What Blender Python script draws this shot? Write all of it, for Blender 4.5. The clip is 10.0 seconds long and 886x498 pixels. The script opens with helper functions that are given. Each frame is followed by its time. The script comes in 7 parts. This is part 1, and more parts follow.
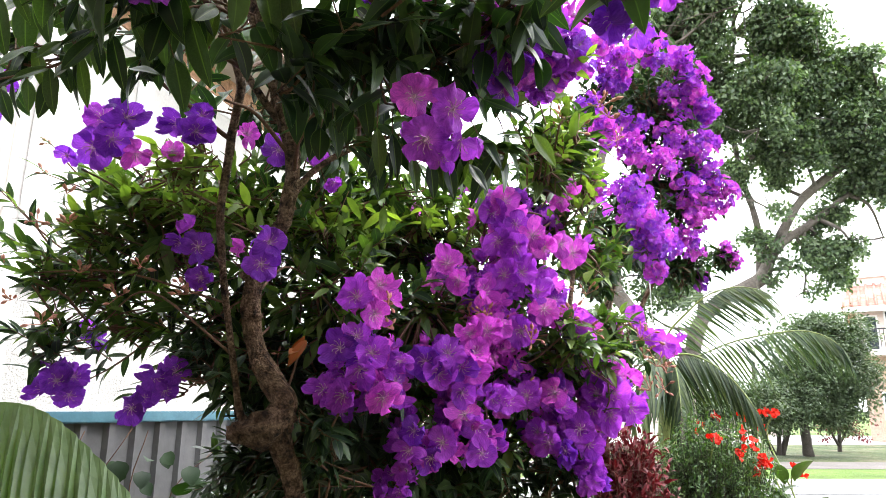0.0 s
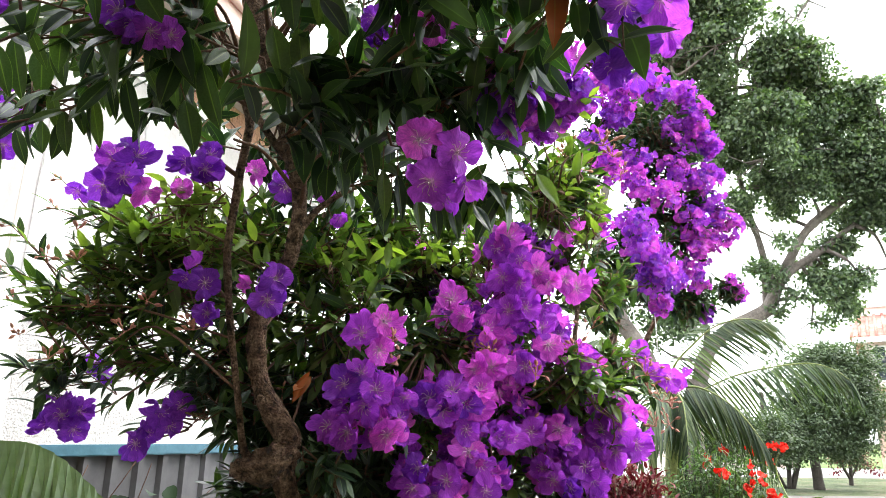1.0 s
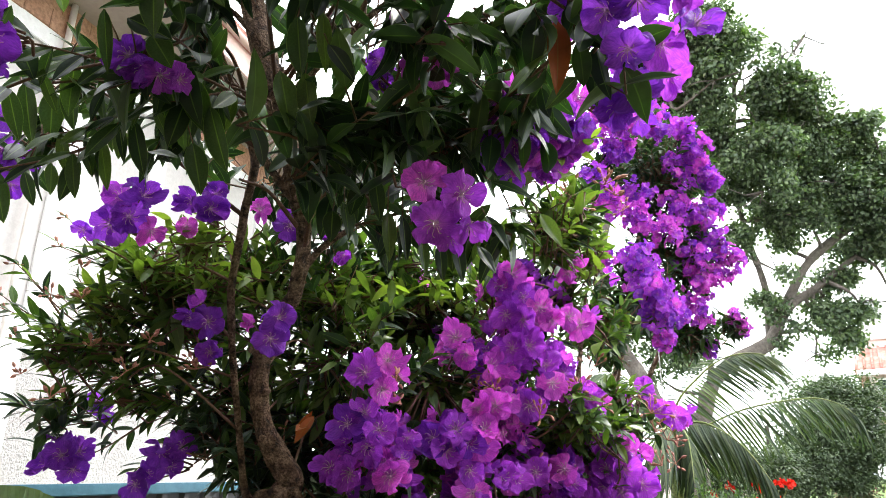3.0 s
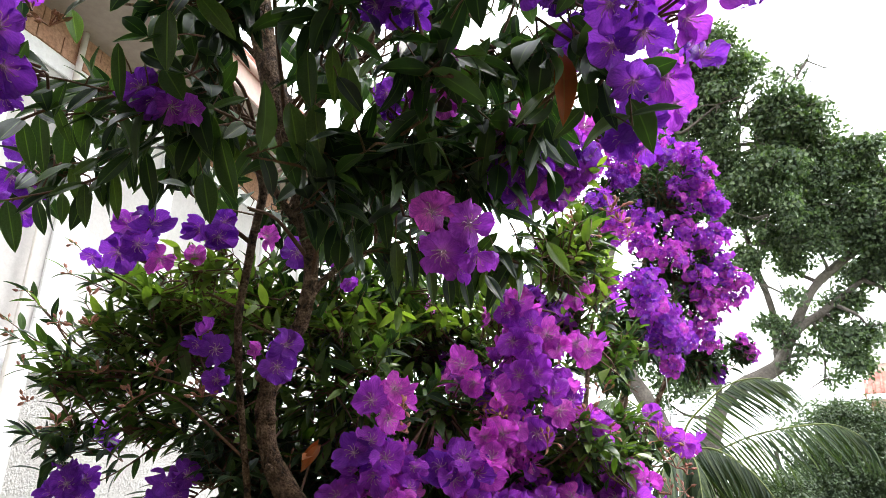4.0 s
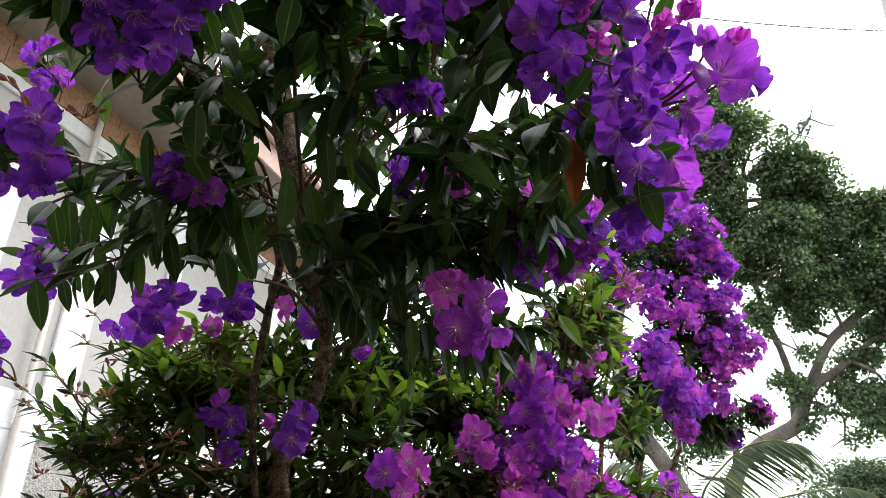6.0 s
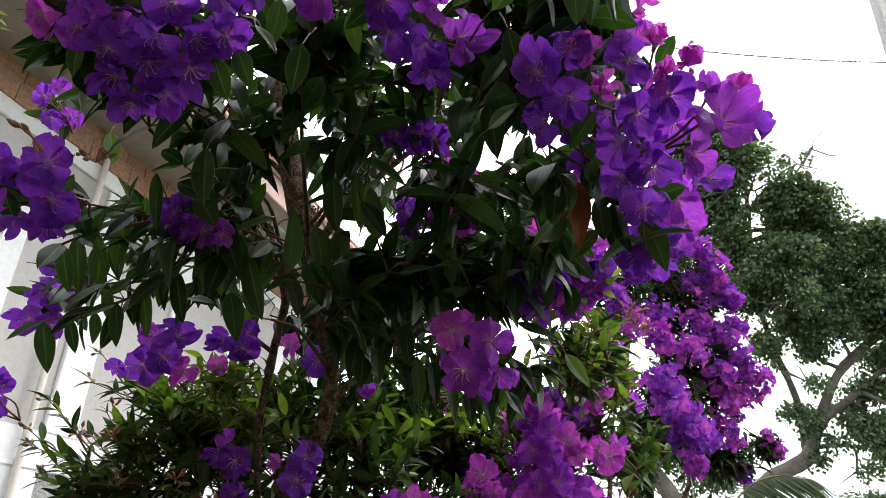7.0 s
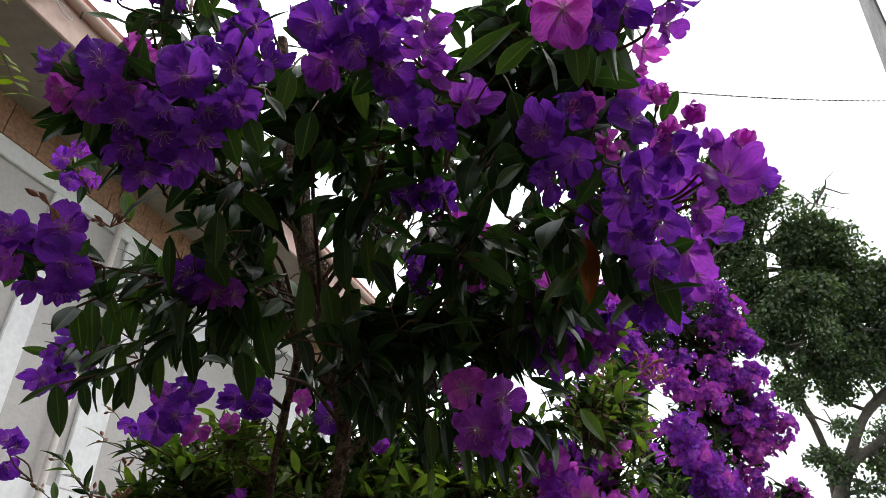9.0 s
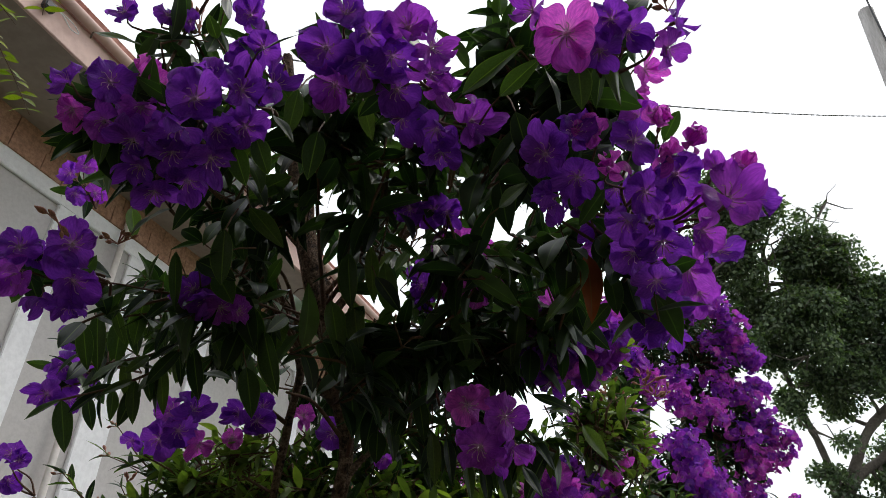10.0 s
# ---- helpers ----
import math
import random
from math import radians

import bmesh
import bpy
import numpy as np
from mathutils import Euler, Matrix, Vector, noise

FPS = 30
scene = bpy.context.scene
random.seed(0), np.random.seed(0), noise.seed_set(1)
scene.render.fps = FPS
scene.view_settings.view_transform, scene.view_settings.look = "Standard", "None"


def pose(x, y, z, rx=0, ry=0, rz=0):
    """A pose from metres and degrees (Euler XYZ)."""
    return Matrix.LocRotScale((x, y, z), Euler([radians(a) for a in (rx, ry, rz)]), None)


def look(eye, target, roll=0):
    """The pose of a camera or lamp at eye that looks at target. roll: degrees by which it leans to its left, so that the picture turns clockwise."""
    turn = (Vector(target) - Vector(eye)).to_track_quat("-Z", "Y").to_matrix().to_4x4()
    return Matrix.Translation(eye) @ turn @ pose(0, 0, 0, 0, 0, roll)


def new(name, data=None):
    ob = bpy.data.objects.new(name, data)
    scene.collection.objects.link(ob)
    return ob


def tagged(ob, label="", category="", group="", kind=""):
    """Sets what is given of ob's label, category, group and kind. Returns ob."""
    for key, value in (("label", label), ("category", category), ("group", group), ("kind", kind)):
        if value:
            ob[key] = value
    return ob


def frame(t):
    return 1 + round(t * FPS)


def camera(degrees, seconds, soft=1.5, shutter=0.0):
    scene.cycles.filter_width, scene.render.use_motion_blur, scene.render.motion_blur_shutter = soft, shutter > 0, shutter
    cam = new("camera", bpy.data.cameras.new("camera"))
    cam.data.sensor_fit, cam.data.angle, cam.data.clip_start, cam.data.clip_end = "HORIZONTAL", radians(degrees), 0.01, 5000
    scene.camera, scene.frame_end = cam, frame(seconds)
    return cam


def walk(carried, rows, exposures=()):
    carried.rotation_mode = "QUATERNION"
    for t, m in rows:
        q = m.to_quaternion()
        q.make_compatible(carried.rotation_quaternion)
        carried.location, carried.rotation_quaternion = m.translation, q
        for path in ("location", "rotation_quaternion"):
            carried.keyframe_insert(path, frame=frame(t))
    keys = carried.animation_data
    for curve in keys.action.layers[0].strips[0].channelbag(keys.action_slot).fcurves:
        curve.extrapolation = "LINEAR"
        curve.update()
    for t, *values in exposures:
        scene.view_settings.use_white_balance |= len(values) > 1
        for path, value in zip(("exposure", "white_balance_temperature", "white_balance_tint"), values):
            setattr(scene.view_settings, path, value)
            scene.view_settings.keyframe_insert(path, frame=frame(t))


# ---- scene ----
cam = camera(67.3, 10.0, 0.8)
PATH = [
    (0, (0.006, -0.119, 1.445), (-0.001, 1.826, 1.913), 0.2),
    (0.5, (0.008, -0.127, 1.459), (-0.01, 1.808, 1.963), 0.4),
    (1, (0.008, -0.141, 1.467), (-0.015, 1.782, 2.015), 0.5),
    (1.5, (0.008, -0.146, 1.473), (-0.006, 1.769, 2.049), 0.6),
    (2, (0.006, -0.148, 1.479), (-0.012, 1.756, 2.089), 0.4),
    (2.5, (0.004, -0.15, 1.482), (-0.016, 1.751, 2.103), 0.4),
    (4, (-0.005, -0.161, 1.497), (-0.047, 1.711, 2.199), 0.6),
    (4.5, (-0.005, -0.173, 1.504), (-0.046, 1.686, 2.24), 0.5),
    (5, (-0.007, -0.184, 1.511), (-0.056, 1.661, 2.28), 0.7),
    (5.5, (-0.01, -0.199, 1.521), (-0.075, 1.626, 2.337), 0.7),
    (6, (-0.016, -0.213, 1.526), (-0.084, 1.594, 2.381), 0.6),
    (7.5, (-0.02, -0.229, 1.553), (-0.112, 1.517, 2.523), 0.4),
    (8, (-0.017, -0.23, 1.557), (-0.124, 1.502, 2.552), 0.2),
    (8.5, (-0.013, -0.234, 1.561), (-0.128, 1.483, 2.579), 0.2),
    (9, (-0.011, -0.244, 1.567), (-0.128, 1.454, 2.618), 0.2),
    (9.5, (-0.015, -0.256, 1.569), (-0.131, 1.429, 2.641), 0.4),
    (10, (-0.015, -0.261, 1.57), (-0.135, 1.416, 2.652), 0.5),
]
EXPOSURES = [(0, 0.98), (1.5, 0.92), (2.7, 0.8), (4.0, 0.5), (5.0, 0.22), (6.0, -0.06), (7.5, -0.46), (9.0, -0.92), (10.0, -1.22)]
walk(cam, [(t, look(eye, target, roll)) for t, eye, target, roll in PATH], EXPOSURES)

# == world: an overcast white sky, with a broad soft sun behind the cloud
SUN_UP, SUN_TURN = radians(58), radians(70)
world = bpy.data.worlds.new("overcast_sky")
world.use_nodes = True
scene.world = world
wn = world.node_tree
sky = wn.nodes.new("ShaderNodeTexSky")
sky.sky_type, sky.sun_disc = "NISHITA", False
sky.sun_elevation, sky.sun_rotation = SUN_UP, SUN_TURN
sky.dust_density, sky.air_density = 6.0, 1.5
cloud = wn.nodes.new("ShaderNodeMixRGB")
cloud.inputs[0].default_value = 0.88
cloud.inputs[2].default_value = (22, 22.5, 23.5, 1)
background = wn.nodes["Background"]
background.inputs[1].default_value = 0.15
wn.links.new(sky.outputs[0], cloud.inputs[1])
wn.links.new(cloud.outputs[0], background.inputs[0])
sun = new("sun", bpy.data.lights.new("sun", "SUN"))
sun.data.energy, sun.data.angle, sun.data.color = 2.6, radians(25), (1.0, 0.96, 0.9)
sun.matrix_world = look((7, 2.5, 12), (0, 0, 0))


# == materials
def material(name, rough=0.6, spec=0.5, metal=0.0):
    m = bpy.data.materials.new(name)
    m.use_nodes = True
    b = m.node_tree.nodes["Principled BSDF"]
    b.inputs["Roughness"].default_value, b.inputs["Metallic"].default_value = rough, metal
    b.inputs["Specular IOR Level"].default_value = spec
    return m, m.node_tree, b


def node(nt, kind, **values):
    n = nt.nodes.new(kind)
    for key, value in values.items():
        n.inputs[key.replace("_", " ")].default_value = value
    return n


def ramp(nt, source, stops):
    r = nt.nodes.new("ShaderNodeValToRGB")
    while len(r.color_ramp.elements) < len(stops):
        r.color_ramp.elements.new(0.5)
    for e, (p, c) in zip(r.color_ramp.elements, stops):
        e.position, e.color = p, (*c, 1)
    nt.links.new(source, r.inputs[0])
    return r.outputs[0]


def mixed(nt, blend, amount, a, b):
    n = nt.nodes.new("ShaderNodeMixRGB")
    n.blend_type = blend
    for k, v in enumerate((amount, a, b)):
        if isinstance(v, (int, float)):
            n.inputs[k].default_value = v
        elif isinstance(v, tuple):
            n.inputs[k].default_value = (*v, 1)
        else:
            nt.links.new(v, n.inputs[k])
    return n.outputs[0]


def bump(nt, b, height, strength, distance=0.01):
    n = node(nt, "ShaderNodeBump", Strength=strength, Distance=distance)
    nt.links.new(height, n.inputs["Height"])
    nt.links.new(n.outputs[0], b.inputs["Normal"])


def noisy(name, stops, scale, rough=0.7, fine=8.0, relief=0.3, depth=0.01, spec=0.4, stretch=(1, 1, 1), metal=0.0, mottle=0.8):
    """A surface whose colour drifts at two scales, with a fine relief."""
    m, nt, b = material(name, rough, spec, metal)
    co = nt.nodes.new("ShaderNodeTexCoord")
    mp = node(nt, "ShaderNodeMapping", Scale=stretch)
    nt.links.new(co.outputs["Object"], mp.inputs[0])
    big = node(nt, "ShaderNodeTexNoise", Scale=scale, Detail=5.0, Roughness=0.6)
    small = node(nt, "ShaderNodeTexNoise", Scale=scale * fine, Detail=6.0, Roughness=0.65)
    for n in (big, small):
        nt.links.new(mp.outputs[0], n.inputs["Vector"])
    base = ramp(nt, big.outputs[0], stops)
    grain = ramp(nt, small.outputs[0], [(0.38, (0.55, 0.55, 0.55)), (0.6, (1, 1, 1))])
    nt.links.new(mixed(nt, "MULTIPLY", mottle, base, grain), b.inputs["Base Color"])
    bump(nt, b, small.outputs[0], relief, depth)
    return m


def leafy(name, colours, rough=0.35, veins=0.0, thin=0.4, per_object=False, glow=(0.5, 0.75, 0.08), patch=30.0, dull=(0.6, 0.65, 0.6)):
    """A leaf: colour that changes from leaf to leaf, ribs along it, and light let through."""
    m, nt, b = material(name, rough, 0.38)
    if per_object:
        chance = nt.nodes.new("ShaderNodeObjectInfo").outputs["Random"]
    else:
        chance = nt.nodes.new("ShaderNodeNewGeometry").outputs["Random Per Island"]
    n = len(colours) - 1
    base = ramp(nt, chance, [(k / n, c) for k, c in enumerate(colours)])
    co = nt.nodes.new("ShaderNodeTexCoord")
    blot = node(nt, "ShaderNodeTexNoise", Scale=patch, Detail=4.0)
    nt.links.new(co.outputs["Object"], blot.inputs["Vector"])
    base = mixed(nt, "MULTIPLY", 0.6, base, ramp(nt, blot.outputs[0], [(0.38, dull), (0.6, (1, 1, 1))]))
    if veins:
        sep = nt.nodes.new("ShaderNodeSeparateXYZ")
        nt.links.new(co.outputs["UV"], sep.inputs[0])
        wave = node(nt, "ShaderNodeMath")
        wave.operation = "PINGPONG"
        nt.links.new(sep.outputs[0], wave.inputs[0])
        wave.inputs[1].default_value = 0.25
        line = ramp(nt, wave.outputs[0], [(0.0, (1, 1, 1)), (0.045, (0, 0, 0))])
        base = mixed(nt, "MIX", mixed(nt, "MULTIPLY", 1.0, line, (veins, veins, veins)), base, (0.16, 0.27, 0.07))
        bump(nt, b, wave.outputs[0], 0.5, 0.004)
    nt.links.new(base, b.inputs["Base Color"])
    through_light = nt.nodes.new("ShaderNodeBsdfTranslucent")
    nt.links.new(mixed(nt, "MULTIPLY", 1.0, mixed(nt, "ADD", 1.0, base, base), glow), through_light.inputs[0])
    both = node(nt, "ShaderNodeMixShader", Fac=thin)
    nt.links.new(b.outputs[0], both.inputs[1])
    nt.links.new(through_light.outputs[0], both.inputs[2])
    nt.links.new(both.outputs[0], nt.nodes["Material Output"].inputs[0])
    return m


def petals(name, outer, inner, per_object=True):
    """A thin crinkled petal, paler at the claw, with fine veins, that glows against the light."""
    m, nt, b = material(name, 0.45, 0.35)
    co = nt.nodes.new("ShaderNodeTexCoord")
    sep = nt.nodes.new("ShaderNodeSeparateXYZ")
    nt.links.new(co.outputs["UV"], sep.inputs[0])
    along = ramp(nt, sep.outputs[1], [(0.0, (0.75, 0.45, 0.68)), (0.12, inner), (0.42, outer)])
    crinkle = node(nt, "ShaderNodeTexNoise", Scale=6.0, Detail=6.0, Roughness=0.62)
    stretch = node(nt, "ShaderNodeMapping", Scale=(2.6, 0.7, 1))
    nt.links.new(co.outputs["UV"], stretch.inputs[0])
    nt.links.new(stretch.outputs[0], crinkle.inputs["Vector"])
    tone = mixed(nt, "MULTIPLY", 0.85, along, ramp(nt, crinkle.outputs[0], [(0.34, (0.55, 0.5, 0.68)), (0.66, (1.05, 1.1, 1.03))]))
    if per_object:
        chance = nt.nodes.new("ShaderNodeObjectInfo").outputs["Random"]
    else:
        chance = nt.nodes.new("ShaderNodeNewGeometry").outputs["Random Per Island"]
    tone = mixed(nt, "MULTIPLY", 0.8, tone, ramp(nt, chance, [(0, (0.6, 0.55, 0.74)), (0.6, (1.0, 1.0, 1.0)), (1, (1.12, 1.35, 1.06))]))
    nt.links.new(tone, b.inputs["Base Color"])
    bump(nt, b, crinkle.outputs[0], 0.7, 0.008)
    through_light = nt.nodes.new("ShaderNodeBsdfTranslucent")
    nt.links.new(tone, through_light.inputs[0])
    both = node(nt, "ShaderNodeMixShader", Fac=0.5)
    nt.links.new(b.outputs[0], both.inputs[1])
    nt.links.new(through_light.outputs[0], both.inputs[2])
    nt.links.new(both.outputs[0], nt.nodes["Material Output"].inputs[0])
    return m


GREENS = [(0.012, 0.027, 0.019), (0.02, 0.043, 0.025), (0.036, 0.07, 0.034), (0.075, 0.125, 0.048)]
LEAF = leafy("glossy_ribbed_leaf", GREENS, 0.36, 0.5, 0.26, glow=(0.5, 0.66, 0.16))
# Lit copy of the ribbed leaf, with skylight put into its paler green.
LIT_LEAF = leafy("lit_ribbed_leaf", [(0.06, 0.105, 0.045), (0.105, 0.17, 0.065), (0.2, 0.275, 0.1)], 0.26, 0.4, 0.36, glow=(0.55, 0.68, 0.14))
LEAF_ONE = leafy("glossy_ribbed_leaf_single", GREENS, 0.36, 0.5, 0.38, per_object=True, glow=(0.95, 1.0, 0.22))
LIT_LEAF_ONE = leafy("lit_ribbed_leaf_single", [(0.06, 0.105, 0.045), (0.105, 0.17, 0.065), (0.2, 0.275, 0.1)], 0.26, 0.4, 0.36, per_object=True, glow=(0.55, 0.68, 0.14))
# Climber leaf near black, its green carrying the shade at the fence foot.
SHADE_LEAF = leafy("shaded_climber_leaf", [(0.012, 0.03, 0.014), (0.025, 0.055, 0.022)], 0.62, 0.0, 0.2, per_object=True)
LEAF_FAR = leafy("shrub_leaf", GREENS, 0.35, 0.0, 0.3)
# Young leaves, and tips whose yellow-green puts skylight into the colour.
YOUNG_LIT = leafy("young_and_lit_leaf", [(0.12, 0.19, 0.05), (0.2, 0.29, 0.08), (0.32, 0.42, 0.12)], 0.3, 0.3, 0.4, glow=(0.58, 0.68, 0.16))
RUSTY = leafy("dying_orange_leaf", [(0.24, 0.06, 0.01), (0.3, 0.085, 0.015)], 0.5, 0.3, 0.3, glow=(0.6, 0.25, 0.05))
STREET_LEAF = leafy("street_tree_leaf", [(0.046, 0.074, 0.044), (0.1, 0.14, 0.082), (0.21, 0.265, 0.165)], 0.3, 0.0, 0.3, patch=1.1, dull=(0.5, 0.52, 0.52))
ROUND_LEAF = leafy("garden_tree_leaf", [(0.045, 0.068, 0.04), (0.075, 0.105, 0.06), (0.12, 0.155, 0.09)], 0.5, 0.0, 0.25)
PALM_LEAF = leafy("palm_leaflet", [(0.026, 0.046, 0.026), (0.056, 0.086, 0.042), (0.14, 0.175, 0.085)], 0.32, 0.0, 0.22)
PALM_LEAF_ONE = leafy("palm_leaflet_single", [(0.026, 0.046, 0.026), (0.056, 0.086, 0.042), (0.14, 0.175, 0.085)], 0.32, 0.0, 0.22, per_object=True)
FAN_LEAF = leafy("pleated_palm_blade", [(0.15, 0.21, 0.12), (0.17, 0.23, 0.13)], 0.34, 0.0, 0.35)
BUSH_LEAF = leafy("fine_bush_leaf", [(0.045, 0.085, 0.042), (0.085, 0.14, 0.066), (0.17, 0.24, 0.115)], 0.4, 0.0, 0.35)
WINE_LEAF = leafy("wine_red_leaf", [(0.07, 0.008, 0.012), (0.12, 0.012, 0.02), (0.17, 0.02, 0.03)], 0.55, 0.0, 0.3, glow=(0.6, 0.06, 0.08))
VINE_LEAF = leafy("yellow_green_vine_leaf", [(0.24, 0.27, 0.03), (0.32, 0.33, 0.04), (0.15, 0.2, 0.03)], 0.4, 0.0, 0.4, per_object=True)
SCARLET = leafy("scarlet_petal", [(0.62, 0.025, 0.012), (0.75, 0.05, 0.02)], 0.5, 0.0, 0.35, glow=(0.6, 0.05, 0.03))
HUES = [((0.36, 0.058, 0.72), (0.48, 0.1, 0.7)), ((0.58, 0.082, 0.82), (0.7, 0.15, 0.8)), ((0.88, 0.12, 0.82), (0.92, 0.24, 0.8))]
PETAL = [petals("violet_petal", *HUES[0]), petals("purple_petal", *HUES[1]), petals("magenta_petal", *HUES[2])]
PETAL_FAR = [petals("violet_petals", *HUES[0], False), petals("purple_petals", *HUES[1], False), petals("magenta_petals", *HUES[2], False)]
STAMEN = noisy("stamen", [(0.3, (0.7, 0.38, 0.62)), (0.7, (0.85, 0.66, 0.72))], 60, 0.6)
BUD = noisy("downy_bud", [(0.3, (0.38, 0.14, 0.1)), (0.7, (0.56, 0.28, 0.2))], 40, 0.6)
CALYX = noisy("green_calyx", [(0.3, (0.12, 0.13, 0.04)), (0.7, (0.25, 0.12, 0.06))], 50, 0.6)
BARK = noisy("scarred_brown_bark", [(0.36, (0.035, 0.019, 0.013)), (0.49, (0.2, 0.117, 0.07)), (0.64, (0.4, 0.265, 0.17))], 34, 0.85, 4, 1.0, 0.05, mottle=1.0)
TWIG = noisy("reddish_twig", [(0.3, (0.1, 0.045, 0.028)), (0.7, (0.18, 0.1, 0.06))], 20, 0.7)
GREY_BARK = noisy("grey_bark", [(0.25, (0.07, 0.06, 0.052)), (0.5, (0.14, 0.12, 0.105)), (0.75, (0.22, 0.195, 0.17))], 2.2, 0.9, 9, 0.8, 0.03)
DARK_BARK = noisy("dark_bark", [(0.3, (0.03, 0.025, 0.02)), (0.7, (0.065, 0.055, 0.045))], 4, 0.9)
RACHIS = noisy("palm_rachis", [(0.3, (0.16, 0.22, 0.06)), (0.7, (0.24, 0.28, 0.09))], 8, 0.5)
STUCCO = noisy("roughcast_stucco", [(0.3, (0.64, 0.615, 0.59)), (0.7, (0.74, 0.72, 0.69))], 1.2, 0.9, 20, 1.0, 0.12, mottle=0.4)
RENDERED = noisy("smooth_beige_panel", [(0.3, (0.46, 0.435, 0.42)), (0.7, (0.52, 0.5, 0.49))], 0.8, 0.8, 30, 0.15, mottle=0.22)
WHITE_PAINT = noisy("white_paint", [(0.3, (0.76, 0.76, 0.78)), (0.7, (0.84, 0.84, 0.85))], 1.5, 0.55, 12, 0.12, mottle=0.22)
CREAM_PAINT = noisy("cream_paint", [(0.3, (0.64, 0.6, 0.57)), (0.7, (0.74, 0.69, 0.64))], 1.5, 0.5, 12, 0.12, mottle=0.22)
SOFFIT = noisy("brown_soffit", [(0.3, (0.25, 0.2, 0.17)), (0.7, (0.31, 0.255, 0.215))], 1.0, 0.8, mottle=0.22)
FASCIA = noisy("pink_brown_fascia", [(0.3, (0.5, 0.34, 0.3)), (0.7, (0.58, 0.41, 0.36))], 1.2, 0.6, mottle=0.22)
SHINGLE = noisy("tan_shingle", [(0.3, (0.36, 0.19, 0.12)), (0.7, (0.48, 0.28, 0.19))], 2.0, 0.85, 10, 0.5)
ROOF_TILE = noisy("red_roof_tile", [(0.35, (0.38, 0.13, 0.1)), (0.62, (0.56, 0.27, 0.22))], 1.5, 0.8, 8, 0.5)
# Sheets darkened well below white: the trees' shade is put into the colour.
FENCE_SHEET = noisy("shaded_fence_sheet", [(0.3, (0.1, 0.1, 0.108)), (0.7, (0.16, 0.162, 0.17))], 1.2, 0.6, 9, 0.15, mottle=0.4)
BLUE_CAP = noisy("blue_fence_cap", [(0.3, (0.06, 0.16, 0.22)), (0.7, (0.09, 0.22, 0.29))], 3, 0.45, mottle=0.22)
DARK_STEEL = noisy("dark_railing", [(0.3, (0.03, 0.03, 0.035)), (0.7, (0.05, 0.05, 0.055))], 3, 0.5)
WIRE_COAT = noisy("cable", [(0.3, (0.16, 0.16, 0.17)), (0.7, (0.24, 0.24, 0.25))], 5, 0.6)
CORD = noisy("pale_cord", [(0.3, (0.6, 0.6, 0.58)), (0.7, (0.7, 0.7, 0.68))], 20, 0.8)
POLE_WOOD = noisy("weathered_pole", [(0.25, (0.25, 0.24, 0.23)), (0.75, (0.46, 0.45, 0.44))], 1.5, 0.85, 12, 0.6, stretch=(6, 6, 0.6))
SOIL = noisy("garden_soil", [(0.3, (0.05, 0.035, 0.025)), (0.7, (0.1, 0.075, 0.05))], 3, 0.95, 9, 0.8, 0.03)
LAWN = noisy("lawn", [(0.3, (0.06, 0.11, 0.018)), (0.6, (0.11, 0.185, 0.03)), (0.8, (0.19, 0.19, 0.07))], 0.8, 0.95, 60, 0.8, 0.04)
DRY_LAWN = noisy("dry_lawn", [(0.34, (0.036, 0.06, 0.017)), (0.5, (0.07, 0.095, 0.033)), (0.66, (0.15, 0.13, 0.08))], 0.9, 0.95, 9, 1.0, 0.06, mottle=1.0)
CONCRETE = noisy("pale_concrete", [(0.3, (0.3, 0.29, 0.28)), (0.7, (0.42, 0.41, 0.4))], 0.8, 0.9, 40, 0.3)
PATH_SLAB = noisy("worn_footpath", [(0.3, (0.1, 0.088, 0.085)), (0.7, (0.16, 0.142, 0.138))], 0.9, 0.9, 40, 0.4)
TAR = noisy("tar_joint", [(0.3, (0.05, 0.05, 0.05)), (0.7, (0.12, 0.12, 0.12))], 2.0, 0.8)
ROAD = noisy("worn_concrete_road", [(0.3, (0.42, 0.42, 0.42)), (0.7, (0.55, 0.55, 0.55))], 0.6, 0.9, 60, 0.3)
PINK_WALL = noisy("pink_render", [(0.3, (0.6, 0.5, 0.46)), (0.7, (0.7, 0.6, 0.56))], 0.6, 0.85, 20, 0.2, mottle=0.22)
PINK_BRICK = noisy("pale_brick", [(0.3, (0.42, 0.29, 0.22)), (0.7, (0.55, 0.4, 0.32))], 1.2, 0.9, 14, 0.4)
GLASS, _gn, _gb = material("window_glass", 0.05, 0.8)
_gb.inputs["Base Color"].default_value = (0.03, 0.04, 0.05, 1)


# == builders
def part(name, data, mat, parent, label="", kind=""):
    """Links a bmesh, or a mesh that is shared, as one mesh object under a thing or a part."""
    if isinstance(data, bmesh.types.BMesh):
        me = bpy.data.meshes.new(name)
        data.to_mesh(me)
        data.free()
        data = me
    if mat and not data.materials:
        data.materials.append(mat)
    ob = new(name, data)
    ob.parent = parent
    return tagged(ob, label, kind=kind)


def thing(name, label, category, at=(0, 0, 0), group="", kind=""):
    ob = new(name)
    ob.location = at
    return tagged(ob, label, category, group, kind)


